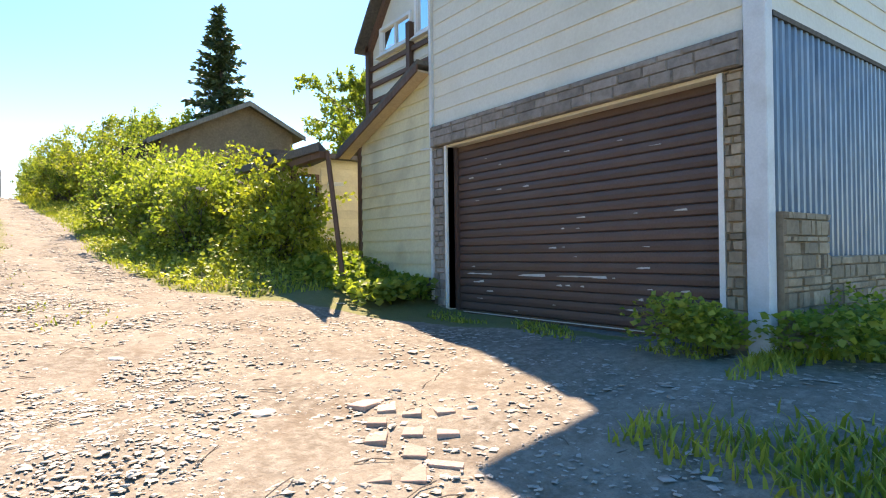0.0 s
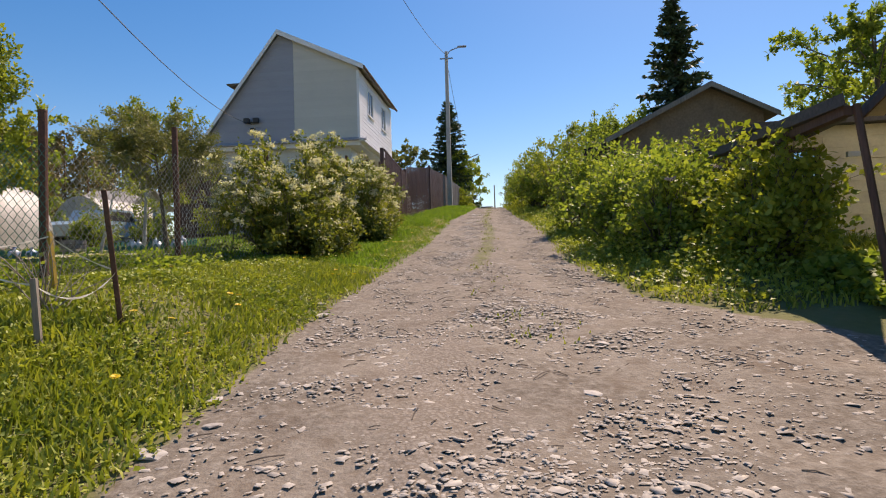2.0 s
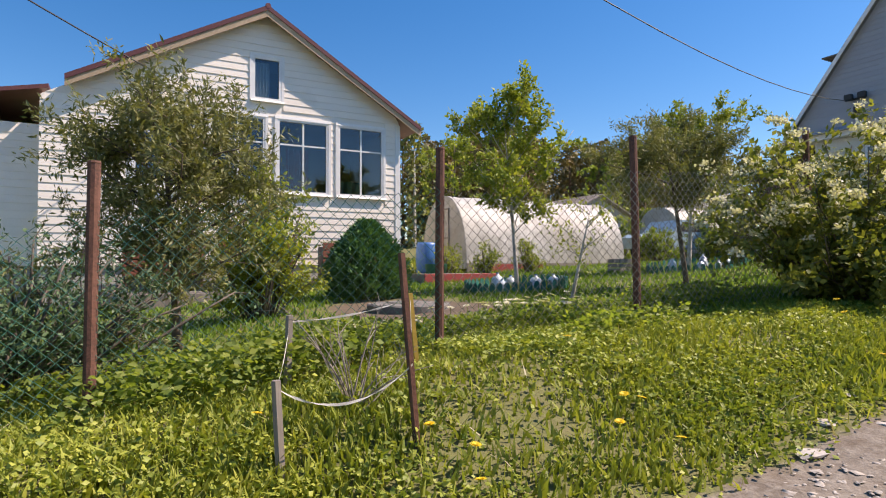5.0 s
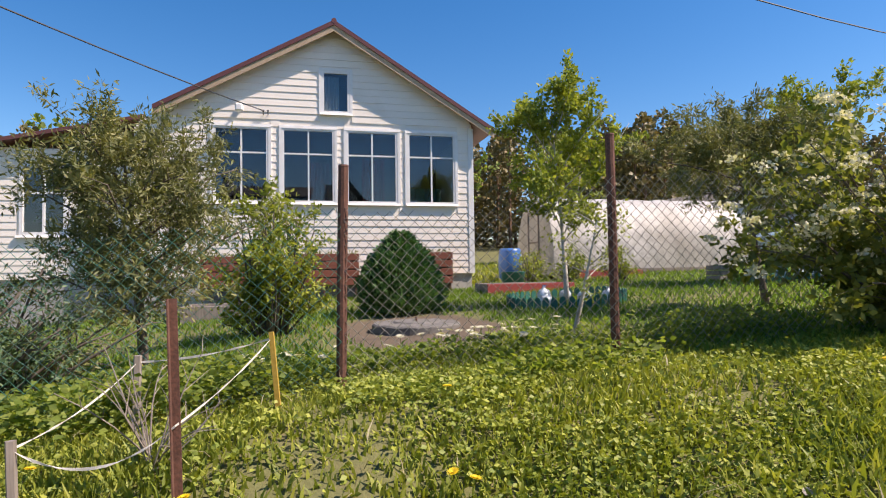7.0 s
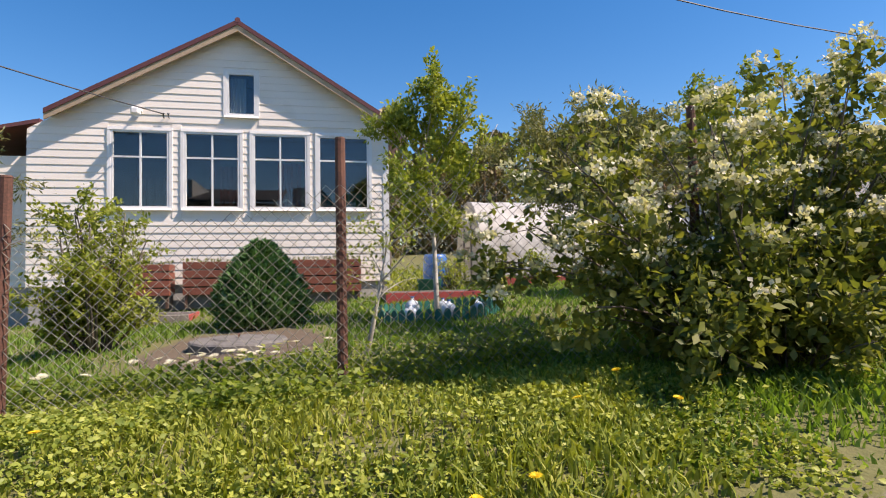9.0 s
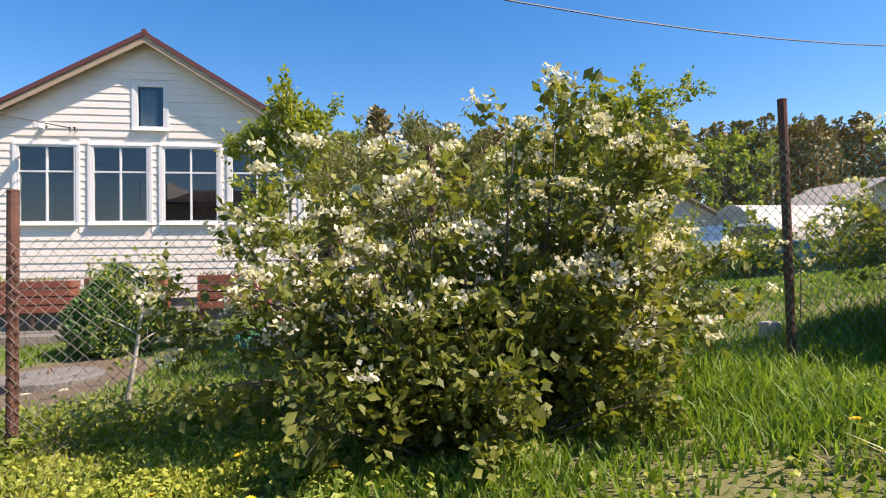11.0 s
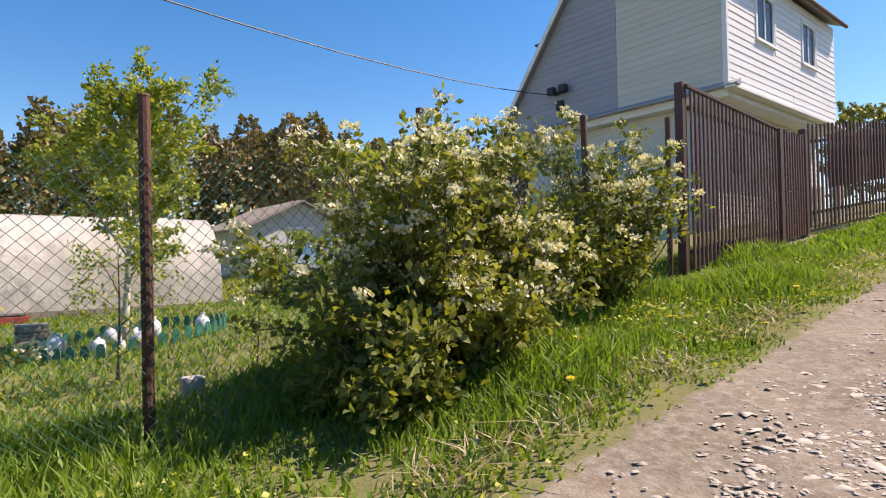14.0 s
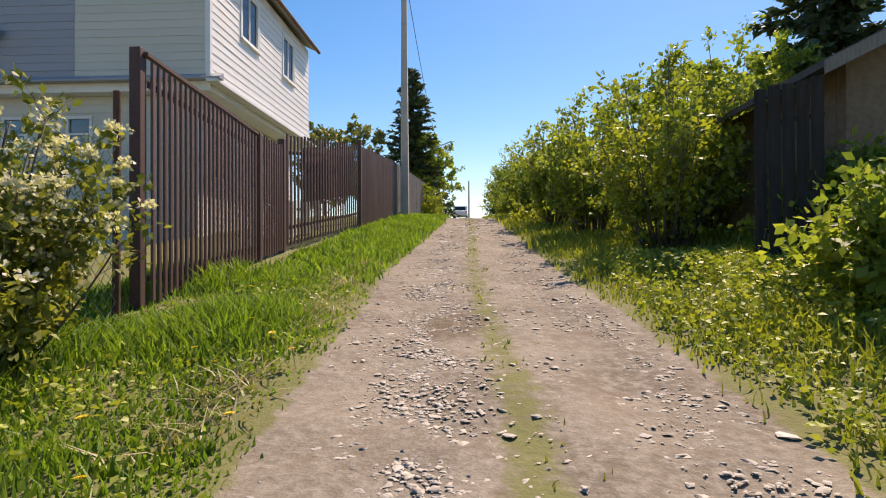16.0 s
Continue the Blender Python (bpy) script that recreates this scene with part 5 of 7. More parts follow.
def vegetation():
    bloom = "leafy chokeberry bush covered in white flower clusters"
    shrub(-4.05, 12.62, 2.5, 4.4, 1.9, bloom, 19000, 0.085, 0.62, "leaf_shrub", 80, 3, "flowering_bush", flowers=780, group="flowering bushes on the verge", twigs=7, twig_len=0.4, r0=0.014)
    shrub(-4.0, 17.55, 2.2, 3.1, 1.8, bloom, 15500, 0.082, 0.62, "leaf_shrub", 70, 4, "flowering_bush", flowers=560, group="flowering bushes on the verge", twigs=7, twig_len=0.38, r0=0.014)
    shrub(-4.25, 20.2, 2.0, 2.5, 1.8, bloom, 12000, 0.082, 0.62, "leaf_shrub", 56, 5, "flowering_bush", flowers=420, group="flowering bushes on the verge", twigs=7, twig_len=0.38, r0=0.014)
    shrub(-3.45, 12.35, 1.5, 3.1, 0.85, "low leafy suckers at the foot of the flowering bush", 7000, 0.08, 0.62, "leaf_shrub", 36, 6, "low_bush", twigs=6, twig_len=0.32, r0=0.01)
    shrub(-3.5, 17.0, 1.3, 2.2, 0.7, "low leafy suckers at the foot of the flowering bush", 4500, 0.08, 0.62, "leaf_shrub", 28, 7, "low_bush", twigs=6, twig_len=0.3, r0=0.01)
    # garden plants
    tree(-6.2, 5.3, 2.35, 1.02, "grey-green sea buckthorn tree behind the wire fence", 25000, 0.075, "leaf_silver", "bark", 11, 0.25, 34, 0.055, (0.1, -0.15), 0.26, "buckthorn_tree", twigs=9, twig_len=0.42, sub=3, jitter=0.03)
    shrub(-5.7, 4.1, 1.4, 2.2, 1.15, "low grey-green buckthorn suckers behind the fence", 8000, 0.06, 0.22, "leaf_silver", 36, 12, "buckthorn_bush", jitter=0.04, twig_len=0.4)
    shrub(-5.05, 4.0, 1.2, 3.4, 0.95, "dark green juniper-like hedge behind the fence", 13000, 0.05, 0.4, "leaf_dark", 40, 13, "hedge", twig_len=0.3)
    shrub(-8.0, 6.4, 1.35, 1.35, 1.7, "bright green young shrub before the white house", 9000, 0.075, 0.5, "leaf_bright", 34, 14, "green_shrub", twig_len=0.35)
    tree(-8.5, 10.85, 3.3, 1.0, "slender pale-barked young cherry tree on the lawn", 9500, 0.085, "leaf_cherry", "pale_bark", 15, 0.3, 17, 0.045, (-0.15, -0.1), 0.55, "cherry_tree", twigs=6, twig_len=0.4, rise=1.0)
    tree(-5.6, 9.55, 1.3, 0.5, "small forked sapling near the wire fence", 500, 0.05, "leaf_cherry", "pale_bark", 16, 0.35, 8, 0.03, (0.15, 0.25), 0.55, "sapling", twigs=3, twig_len=0.25)
    tree(-6.5, 12.8, 2.5, 1.2, "leaning dark-trunked buckthorn with a flat crown", 26000, 0.075, "leaf_silver", "bark", 17, 0.5, 18, 0.05, (0.0, -0.5), 0.25, "buckthorn_tree", twigs=8, twig_len=0.4, sub=3, rise=0.3)
    tree(-9.2, 16.15, 3.3, 1.15, "leafy plum tree with a pale trunk on the lawn", 12000, 0.085, "leaf_cherry", "pale_bark", 18, 0.28, 18, 0.055, (0, 0.1), 0.55, "plum_tree", twigs=7, twig_len=0.45, rise=1.1)
    tree(-6.6, 15.6, 1.5, 0.5, "thin leafy sapling on the lawn", 900, 0.05, "leaf_cherry", "bark", 19, 0.2, 10, 0.02, (0.1, 0), 0.55, "sapling", twigs=4, twig_len=0.25)
    tree(-5.6, 16.6, 0.9, 0.3, "thin leafy sapling on the lawn", 260, 0.045, "leaf_cherry", "bark", 20, 0.2, 8, 0.012, (0, 0.05), 0.55, "sapling", twigs=3, twig_len=0.2)
    for i, (x, y, w, h) in enumerate(((-12.6, 21.5, 2.2, 1.5), (-10.2, 22.0, 2.4, 1.5), (-14.0, 20.6, 1.6, 1.1), (-8.2, 23.4, 2.0, 1.3), (-18.3, 23, 2.2, 1.6))):
        shrub(x, y, w, w, h, "dense currant bush at the end of the garden", 2600, 0.1, 0.7, "leaf_bright" if i % 2 else "leaf_lilac", 26, 60 + i, "currant_bush", group="currant bushes", twig_len=0.3, twigs=4)
    for i, (x, y, w, h) in enumerate(((-13.6, 12.3, 0.9, 0.8), (-13.2, 13.2, 0.8, 0.7), (-12.4, 14.0, 0.8, 0.8))):
        shrub(x, y, w, w, h, "small garden bush beside the white house", 1200, 0.07, 0.6, "leaf_cherry", 16, 70 + i, "garden_bush", group="bushes beside the white house", twig_len=0.2, twigs=4)
    # thuja ball
    rng = np.random.default_rng(8)
    th = thing("thuja", (-9.1, 8.3, gz(-9.1, 8.3)), "dense rounded dark green dwarf thuja on the lawn", "shrub")
    n = 12000
    d = unit(rng.normal(size=(n, 3)))
    t = (d[:, 2] + 1) / 2
    lump = np.sin(7 * np.arctan2(d[:, 1], d[:, 0]) + 5 * t) * np.sin(13 * t + 2) + 0.6 * np.sin(13 * np.arctan2(d[:, 1], d[:, 0]) - 9 * t)
    rad = 0.64 * (1 - 0.6 * t ** 2) * rng.uniform(0.7, 1.1, n) * (1 + 0.1 * lump)
    hz = np.sqrt(np.maximum(0.02, 1 - (2 * t - 0.75) ** 2 * 0.6))
    ph = np.arctan2(d[:, 1], d[:, 0])
    P = np.stack([-9.1 + np.cos(ph) * rad * hz, 8.3 + np.sin(ph) * rad * hz, gz(-9.1, 8.3) + 1.22 * t], 1)
    part("trunk", Geo().tube([(-9.1, 8.3, gz(-9.1, 8.3) - 0.05), (-9.1, 8.3, gz(-9.1, 8.3) + 1.0)], [0.05, 0.02], 6), "bark", th)
    stuff(part("foliage", leaf_mesh("foliage", P, np.stack([np.cos(ph), np.sin(ph), np.full(n, 0.8)], 1) + rng.normal(size=(n, 3)) * 0.4, rng.uniform(0.05, 0.12, n), 0.45, "leaf_thuja", rng=rng), "leaf_thuja", th))
    # bushes along the other side of the road
    rows = ((3.35, 10.1, 1.5, 1.45), (2.5, 11.7, 1.7, 1.25), (2.3, 13.4, 2.0, 1.45), (3.9, 13.2, 2.0, 1.4), (3.0, 15.2, 2.4, 1.65), (2.0, 17.0, 2.0, 1.7), (4.2, 16.8, 2.4, 1.6), (3.2, 18.6, 2.0, 1.5), (3.2, 21.6, 1.6, 1.0), (4.9, 20.4, 2.0, 1.6),
            (5.2, 23.0, 2.0, 1.2), (4.3, 24.6, 1.9, 1.2), (2.7, 27.2, 3.2, 3.3), (4.2, 29.0, 3.4, 3.6), (2.0, 30.6, 2.6, 2.9), (1.6, 34.0, 2.4, 2.6), (1.6, 38.0, 2.6, 2.4), (1.4, 44, 3.0, 3.0), (1.3, 52, 3.2, 3.2), (4.5, 36, 4, 3.6), (1.4, 62, 3.5, 3.2))
    for i, (x, y, w, h) in enumerate(rows):
        near = y < 21
        shrub(x, y, w, w * 1.05, h, "overgrown lilac bush beside the road", 7200 if near else 8500, 0.1 if near else 0.125, 0.62, "leaf_lilac" if i % 3 else "leaf_bright", 52 if near else 50, 100 + i, "lilac_bush",
              group="lilac bushes along the road", twigs=6, twig_len=0.5, jitter=0.06, flowers=14 if i in (1, 3, 4) else 0, flower_mat="lilac_bloom", r0=0.018)
    for i, (x, y, h, s) in enumerate(((9.6, 18.2, 5.1, 2.0), (12.0, 22.5, 5.0, 2.2), (6.2, 31.5, 3.9, 2.0), (5.2, 35, 4.2, 2.0))):
        tree(x, y, h, s, "broad-crowned old apple tree behind the sheds", 9000, 0.14, "leaf_lilac", "bark", 140 + i, 0.3, 20, 0.11, name="apple_tree", twigs=6, twig_len=0.6)
    spruce(8.9, 33, 10.8, 2.7, 41, "tall dark spruce behind the clay shed")
    spruce(-5.35, 60, 11.3, 3.3, 42, "tall dark spruce behind the street pole")
    for i, (x, y, h, s, m) in enumerate(((-10.5, 54, 7.4, 2.4, "birch_leaf"), (-8.6, 56, 6.8, 2.2, "birch_leaf"), (-4.4, 60, 6.4, 2.2, "leaf_lilac"), (-5.6, 66, 6.8, 2.4, "leaf_dark"), (-4.3, 75, 6.0, 2.2, "leaf_lilac"))):
        tree(x, y, h, s, "leafy tree beyond the tall house", 2600, 0.3, m, "bark", 160 + i, 0.2, 18, 0.12, name="tree", twigs=5, twig_len=0.7)
    for i, (x, y) in enumerate(((-3.3, 45.5), (-3.5, 49), (-3.7, 54))):
        shrub(x, y, 2.0, 2.4, 1.4, "green bush by the upper fence", 2200, 0.14, 0.6, "leaf_bright", 24, 180 + i, "green_shrub", twig_len=0.35, twigs=4)
    for i, (x, y, h) in enumerate(((-18, 1.5, 5.0), (-21, 4.5, 5.5), (-24, 12, 6.0), (-27, 20, 6.5), (-24, 29, 5.5), (-20, 38, 5.5))):
        tree(x, y, h, 2.3, "leafy garden tree behind the white house", 3000, 0.2, "leaf_cherry" if i % 2 else "leaf_lilac", "bark", 190 + i, 0.25, 18, 0.1, name="tree", twigs=5, twig_len=0.6)
    woods()
    meadow()
    # broad-leaved weeds
    weeds("ground_elder", 14500, -5.0, -1.9, 1.5, 11.5, lambda x, y: verge_left(x, y) * (0.15 + 0.85 * sst(0.35, 0.65, patch(x, y, 1.0, 1))), 0.037, lambda x, y: 0.02 + 0.1 * patch(x, y, 0.8) * sst(-2.2, -3.4, x), "weed", "yellow-green broad-leaved weeds on the verge", 31)
    weeds("nettles", 3600, -4.9, -3.5, 1.5, 11, lambda x, y: sst(0.3, 0.6, patch(x, y, 1.0, 3)) * sst(-3.5, -4.1, x), 0.055, lambda x, y: 0.15 + 0.2 * patch(x, y, 0.8, 2), "leaf_lilac", "green nettles along the wire fence", 32)
    weeds("goutweed", 6500, 1.0, 5.2, 8.2, 25.5, lambda x, y: verge_right(x, y) * (0.3 + 0.7 * patch(x, y, 1.2, 2)), 0.065, lambda x, y: 0.1 + 0.4 * patch(x, y, 0.7, 2) * sst(0.2, 1.2, x - road_right(y)), "weed", "lush weeds below the roadside bushes", 33)
    weeds("burdock", 520, 3.3, 4.32, 6.9, 9.3, lambda x, y: 0.4 + 0.6 * sst(2.9, 3.8, x), 0.11, lambda x, y: 0.12 + 0.3 * patch(x, y, 1.3), "leaf_lilac", "dark green weeds at the foot of the yellow annex", 34)
    weeds("weeds", 260, 4.2, 5.6, 1.9, 2.75, lambda x, y: 0.9 + 0 * x, 0.07, lambda x, y: 0.3 + 0.2 * patch(x, y, 1.3), "leaf_lilac", "tall weeds at the garage corner", 35)
    weeds("weeds", 300, 3.7, 4.32, 2.85, 3.6, lambda x, y: sst(3.6, 3.1, y), 0.06, lambda x, y: 0.25 + 0.25 * patch(x, y, 1.3), "leaf_lilac", "grassy weeds beside the garage door", 36)
    weeds("dock_leaves", 1000, -3.6, -1.8, 11.5, 24, lambda x, y: verge_left(x, y) * patch(x, y, 1.5, 2), 0.045, lambda x, y: 0.03 + 0.1 * patch(x, y), "weed", "low weeds in the upper verge", 37)
    # flowers
    rng = np.random.default_rng(9)
    X, Y = scatter(170, -5.25, -4.45, 6.3, 9.3, lambda x, y: patch(x, y, 1.4, 2), 51)
    flowers("daisy", X, Y, 0.24, 0.045, "blossom", "white garden daisy in the grass", "flower", "daisies behind the fence", 52, 11)
    X, Y = scatter(60, -3.4, -2.0, 4.5, 23, lambda x, y: verge_left(x, y) * 0.7, 53)
    flowers("dandelion", X, Y, 0.2, 0.034, "dandelion", "yellow dandelion in the verge", "flower", "dandelions on the verge", 54)
    X, Y = scatter(90, 1.3, 4.0, 8.5, 25, lambda x, y: verge_right(x, y) * sst(0.4, 0.9, x - road_right(y)), 55)
    flowers("dandelion", X, Y, 0.5, 0.03, "dandelion", "yellow dandelion in the tall weeds", "flower", "dandelions across the road", 56)
    flowers("dandelion", [4.85, 4.6], [2.2, 2.0], 0.4, 0.03, "dandelion", "yellow dandelion at the garage corner", "flower", "dandelions at the garage", 57)


vegetation()

# ---- fences ----
FX = -4.28
POSTS = ((-0.6, 2.2), (2.2, 2.72), (4.69, 3.04), (7.12, 3.35), (9.29, 3.67), (12.22, 4.03), (15.34, 4.5), (17.62, 4.76), (20.02, 5.05), (21.9, 5.3))


def chain_link():
    rng = np.random.default_rng(4)
    f = thing("wire_fence", (FX, 10, gz(FX, 10)), "chain-link fence on rusty steel pipe posts", "fence")
    for y, top in POSTS:
        lx, ly = rng.uniform(-0.03, 0.03), rng.uniform(-0.05, 0.05)
        p = part("post", Geo().tube([(FX + lx, y + ly, gz(FX, y) - 0.3), (FX + lx * 0.5, y + ly * 0.5, (gz(FX, y) + top) / 2), (FX, y, top)], 0.038, 10), "rust", f, smooth=False)
        part("post_cap", Geo().tube([(FX, y, top - 0.002), (FX, y, top + 0.012)], [0.041, 0.036], 10), "rust", p)
    step, s = 0.047, 0.0028
    for (y0, t0), (y1, t1) in zip(POSTS, POSTS[1:]):
        near = 2.0 < y0 < 20
        st = step if near else step * 1.6
        n = int((y1 - y0) / st)
        V, F = [], []
        b = 0
        for i in range(n):
            yc = y0 + (i + 0.5) * st
            t = (yc - y0) / (y1 - y0)
            zt = lerp(t0, t1, t) - 0.32 - 0.16 * math.sin(math.pi * t) * (0.5 + 0.5 * math.sin(y0))
            zb = gz(FX, yc) + 0.03
            k = int((zt - zb) / st) + 1
            j = np.arange(k + 1)
            side = ((j + i) % 2 * 2 - 1) * st * 0.5
            dy = 0.008 * np.sin(j * 0.7 + i * 0.3)
            x = FX + 0.045 + 0.025 * math.sin(yc * 2.2) + 0.004 * ((j % 2) * 2 - 1)
            ys, zs = yc + side + dy, zb + j * st * 0.98
            ring = []
            for dx_, dy_ in ((s, 0), (-s, s), (-s, -s)):
                ring.append(np.stack([x + dx_, ys + dy_, zs], 1))
            V.append(np.stack(ring, 1).reshape(-1, 3))
            a = b + np.arange(k)[:, None] * 3
            for c, d in ((0, 1), (1, 2), (2, 0)):
                F.append(np.concatenate([a + c, a + d, a + d + 3], 1))
                F.append(np.concatenate([a + c, a + d + 3, a + c + 3], 1))
            b += (k + 1) * 3
        m = "wire_green" if y0 < 5 or y0 > 12 else "wire_grey"
        stuff(part("wire_mesh", bulk_mesh("wire_mesh", np.concatenate(V), np.concatenate(F), m), m, f))


def picket_run(f, name, p, q, hgt0, hgt1, gap, wide, thick, material, rails=(0.25, 0.85), posts=True, tops=None, lift=0.06):
    """Upright pickets from p to q with rails behind them."""
    (x0, y0), (x1, y1) = p, q
    L = math.hypot(x1 - x0, y1 - y0)
    n = int(L / gap)
    ux, uy = (x1 - x0) / L, (y1 - y0) / L
    nx, ny = uy, -ux
    rr = random.Random(int(L * 100))
    for i in range(n):
        c = (i + 0.5) * L / n
        px, py = x0 + ux * c, y0 + uy * c
        g0 = gz(px, py) + lift + rr.uniform(-0.02, 0.02)
        zt = lerp(hgt0, hgt1, c / L) + rr.uniform(-0.02, 0.02)
        h = wide / 2
        ring = [(px - ux * h + nx * thick * 0.2, py - uy * h + ny * thick * 0.2), (px - ux * h * 0.5 + nx * thick, py - uy * h * 0.5 + ny * thick),
                (px + ux * h * 0.5 + nx * thick, py + uy * h * 0.5 + ny * thick), (px + ux * h + nx * thick * 0.2, py + uy * h + ny * thick * 0.2), (px + ux * h, py + uy * h), (px - ux * h, py - uy * h)]
        part(name, Geo().prism([(a, b, g0) for a, b in ring], (0, 0, zt - g0)), material, f)
    for r in rails:
        za, zb = lerp(gz(x0, y0), hgt0, r), lerp(gz(x1, y1), hgt1, r)
        o = (-nx * 0.03, -ny * 0.03)
        part("rail", Geo().hexa([(x0 + o[0], y0 + o[1], za - 0.03), (x1 + o[0], y1 + o[1], zb - 0.03), (x1 - nx * 0.002, y1 - ny * 0.002, zb - 0.03), (x0 - nx * 0.002, y0 - ny * 0.002, za - 0.03),
                                 (x0 + o[0], y0 + o[1], za + 0.03), (x1 + o[0], y1 + o[1], zb + 0.03), (x1 - nx * 0.002, y1 - ny * 0.002, zb + 0.03), (x0 - nx * 0.002, y0 - ny * 0.002, za + 0.03)]), material, f)


def square_post(f, x, y, top, s=0.05, material="fence_metal"):
    part("post", Geo().box(x - s, x + s, y - s, y + s, gz(x, y) - 0.2, top, 0.006), material, f)


def brown_fence():
    f = thing("picket_fence", (-4.17, 24, gz(-4.17, 24)), "tall dark brown metal picket fence before the grey house", "fence")
    square_post(f, -4.25, 22.2, 5.84, 0.06)
    picket_run(f, "picket", (-4.17, 22.28), (-4.17, 25.28), 5.74, 5.56, 0.118, 0.088, 0.018, "fence_metal", (0.12, 0.9))
    part("top_rail", Geo().hexa([(-4.2, 22.2, 5.76), (-4.14, 22.2, 5.76), (-4.14, 25.3, 5.57), (-4.2, 25.3, 5.57), (-4.2, 22.2, 5.8), (-4.14, 22.2, 5.8), (-4.14, 25.3, 5.61), (-4.2, 25.3, 5.61)]), "fence_metal", f)
    g = thing("garden_gate", (-4.17, 25.9, gz(-4.17, 25.9)), "narrow dark brown picket gate", "gate")
    square_post(f, -4.17, 25.36, 5.6)
    picket_run(g, "picket", (-4.17, 25.45), (-4.17, 26.5), 5.6, 5.62, 0.115, 0.085, 0.018, "fence_metal", (0.15, 0.85))
    part("handle", Geo().tube([(-4.12, 25.52, 4.5), (-4.08, 25.52, 4.5), (-4.08, 25.6, 4.5)], 0.01, 6), "steel", g)
    square_post(f, -4.2, 26.58, 5.75, 0.06)
    c = thing("picket_fence", (-4.0, 29, gz(-4, 29)), "dark brown spaced picket fence with light showing through", "fence")
    picket_run(c, "picket", (-4.18, 26.7), (-3.8, 31.4), 5.85, 6.55, 0.17, 0.1, 0.02, "fence_metal", (0.2, 0.85), lift=0.12)
    part("screen", Geo().hexa([(-4.22, 28.0, 4.75), (-3.9, 31.2, 5.2), (-3.92, 31.2, 5.2), (-4.24, 28.0, 4.75), (-4.22, 28.0, 5.85), (-3.9, 31.2, 6.35), (-3.92, 31.2, 6.35), (-4.24, 28.0, 5.85)]), "fence_metal", c, "dark sheet behind the pickets")
    square_post(c, -3.78, 31.5, 6.68, 0.055)
    d = thing("board_fence", (-3.6, 34, gz(-3.6, 34)), "dark brown close-boarded fence running uphill", "fence")
    picket_run(d, "board", (-3.78, 31.62), (-3.62, 36.6), 6.55, 6.95, 0.13, 0.12, 0.02, "fence_metal", (0.2, 0.85))
    e = thing("board_fence", (-3.6, 41, gz(-3.6, 41)), "weathered grey wooden board fence beyond the pole", "fence")
    picket_run(e, "board", (-3.62, 36.7), (-3.3, 46), 6.95, 7.3, 0.15, 0.14, 0.02, "grey_fence", (0.2, 0.85))
    k = thing("net_fence", (-3.2, 50, gz(-3.2, 50)), "green mesh fence along the upper road", "fence")
    part("net", Geo().hexa([(-3.3, 46.2, 5.4), (-3.4, 58, 6.1), (-3.42, 58, 6.1), (-3.32, 46.2, 5.4), (-3.3, 46.2, 6.9), (-3.4, 58, 7.4), (-3.42, 58, 7.4), (-3.32, 46.2, 6.9)]), "wire_green", k)
    for y in (46.2, 50, 54, 58):
        square_post(k, -3.36, y, gz(-3.36, y) + 1.7, 0.03)
    # low white pickets inside the yard
    w = thing("picket_fence", (-5.2, 29, gz(-5.2, 29)), "low white picket fence inside the yard", "fence")
    picket_run(w, "picket", (-5.0, 26.6), (-4.7, 31.0), gz(-5, 26.6) + 0.85, gz(-4.7, 31) + 0.85, 0.17, 0.1, 0.02, "white_paint", (0.3, 0.75))


def old_post():
    x, y = 4.7, 14.2
    p = thing("fence_post", (x, y, gz(x, y)), "old dark wooden post standing among the lilac bushes", "post")
    part("shaft", Geo().tube([(x, y, gz(x, y) - 0.2), (x + 0.02, y, 3.4), (x, y + 0.02, 4.3)], [0.06, 0.055, 0.05], 8), "brown_wood", p)


# Boards added beside the clay shed; their near-black colour stands for its shaded wall.
def dark_panel():
    p = thing("board_fence", (3.6, 24.1, gz(3.6, 24.1)), "added near-black boards standing in for the shed's shaded wall", "fence")
    picket_run(p, "board", (2.95, 24.35), (3.7, 24.05), 5.85, 5.95, 0.15, 0.145, 0.02, "shade_boards", (0.2, 0.8))


# ---- poles, cables and the car ----
def cable(name, p, q, sag, r, label):
    p, q = Vector(p), Vector(q)
    pts = [p.lerp(q, t) - Vector((0, 0, 4 * sag * t * (1 - t))) for t in np.linspace(0, 1, 25)]
    o = new(name, mesh_of(name, *(lambda g: (g.v, g.f))(Geo().tube(pts, r, 4)), "black"))
    return tagged(o, label, "cable")


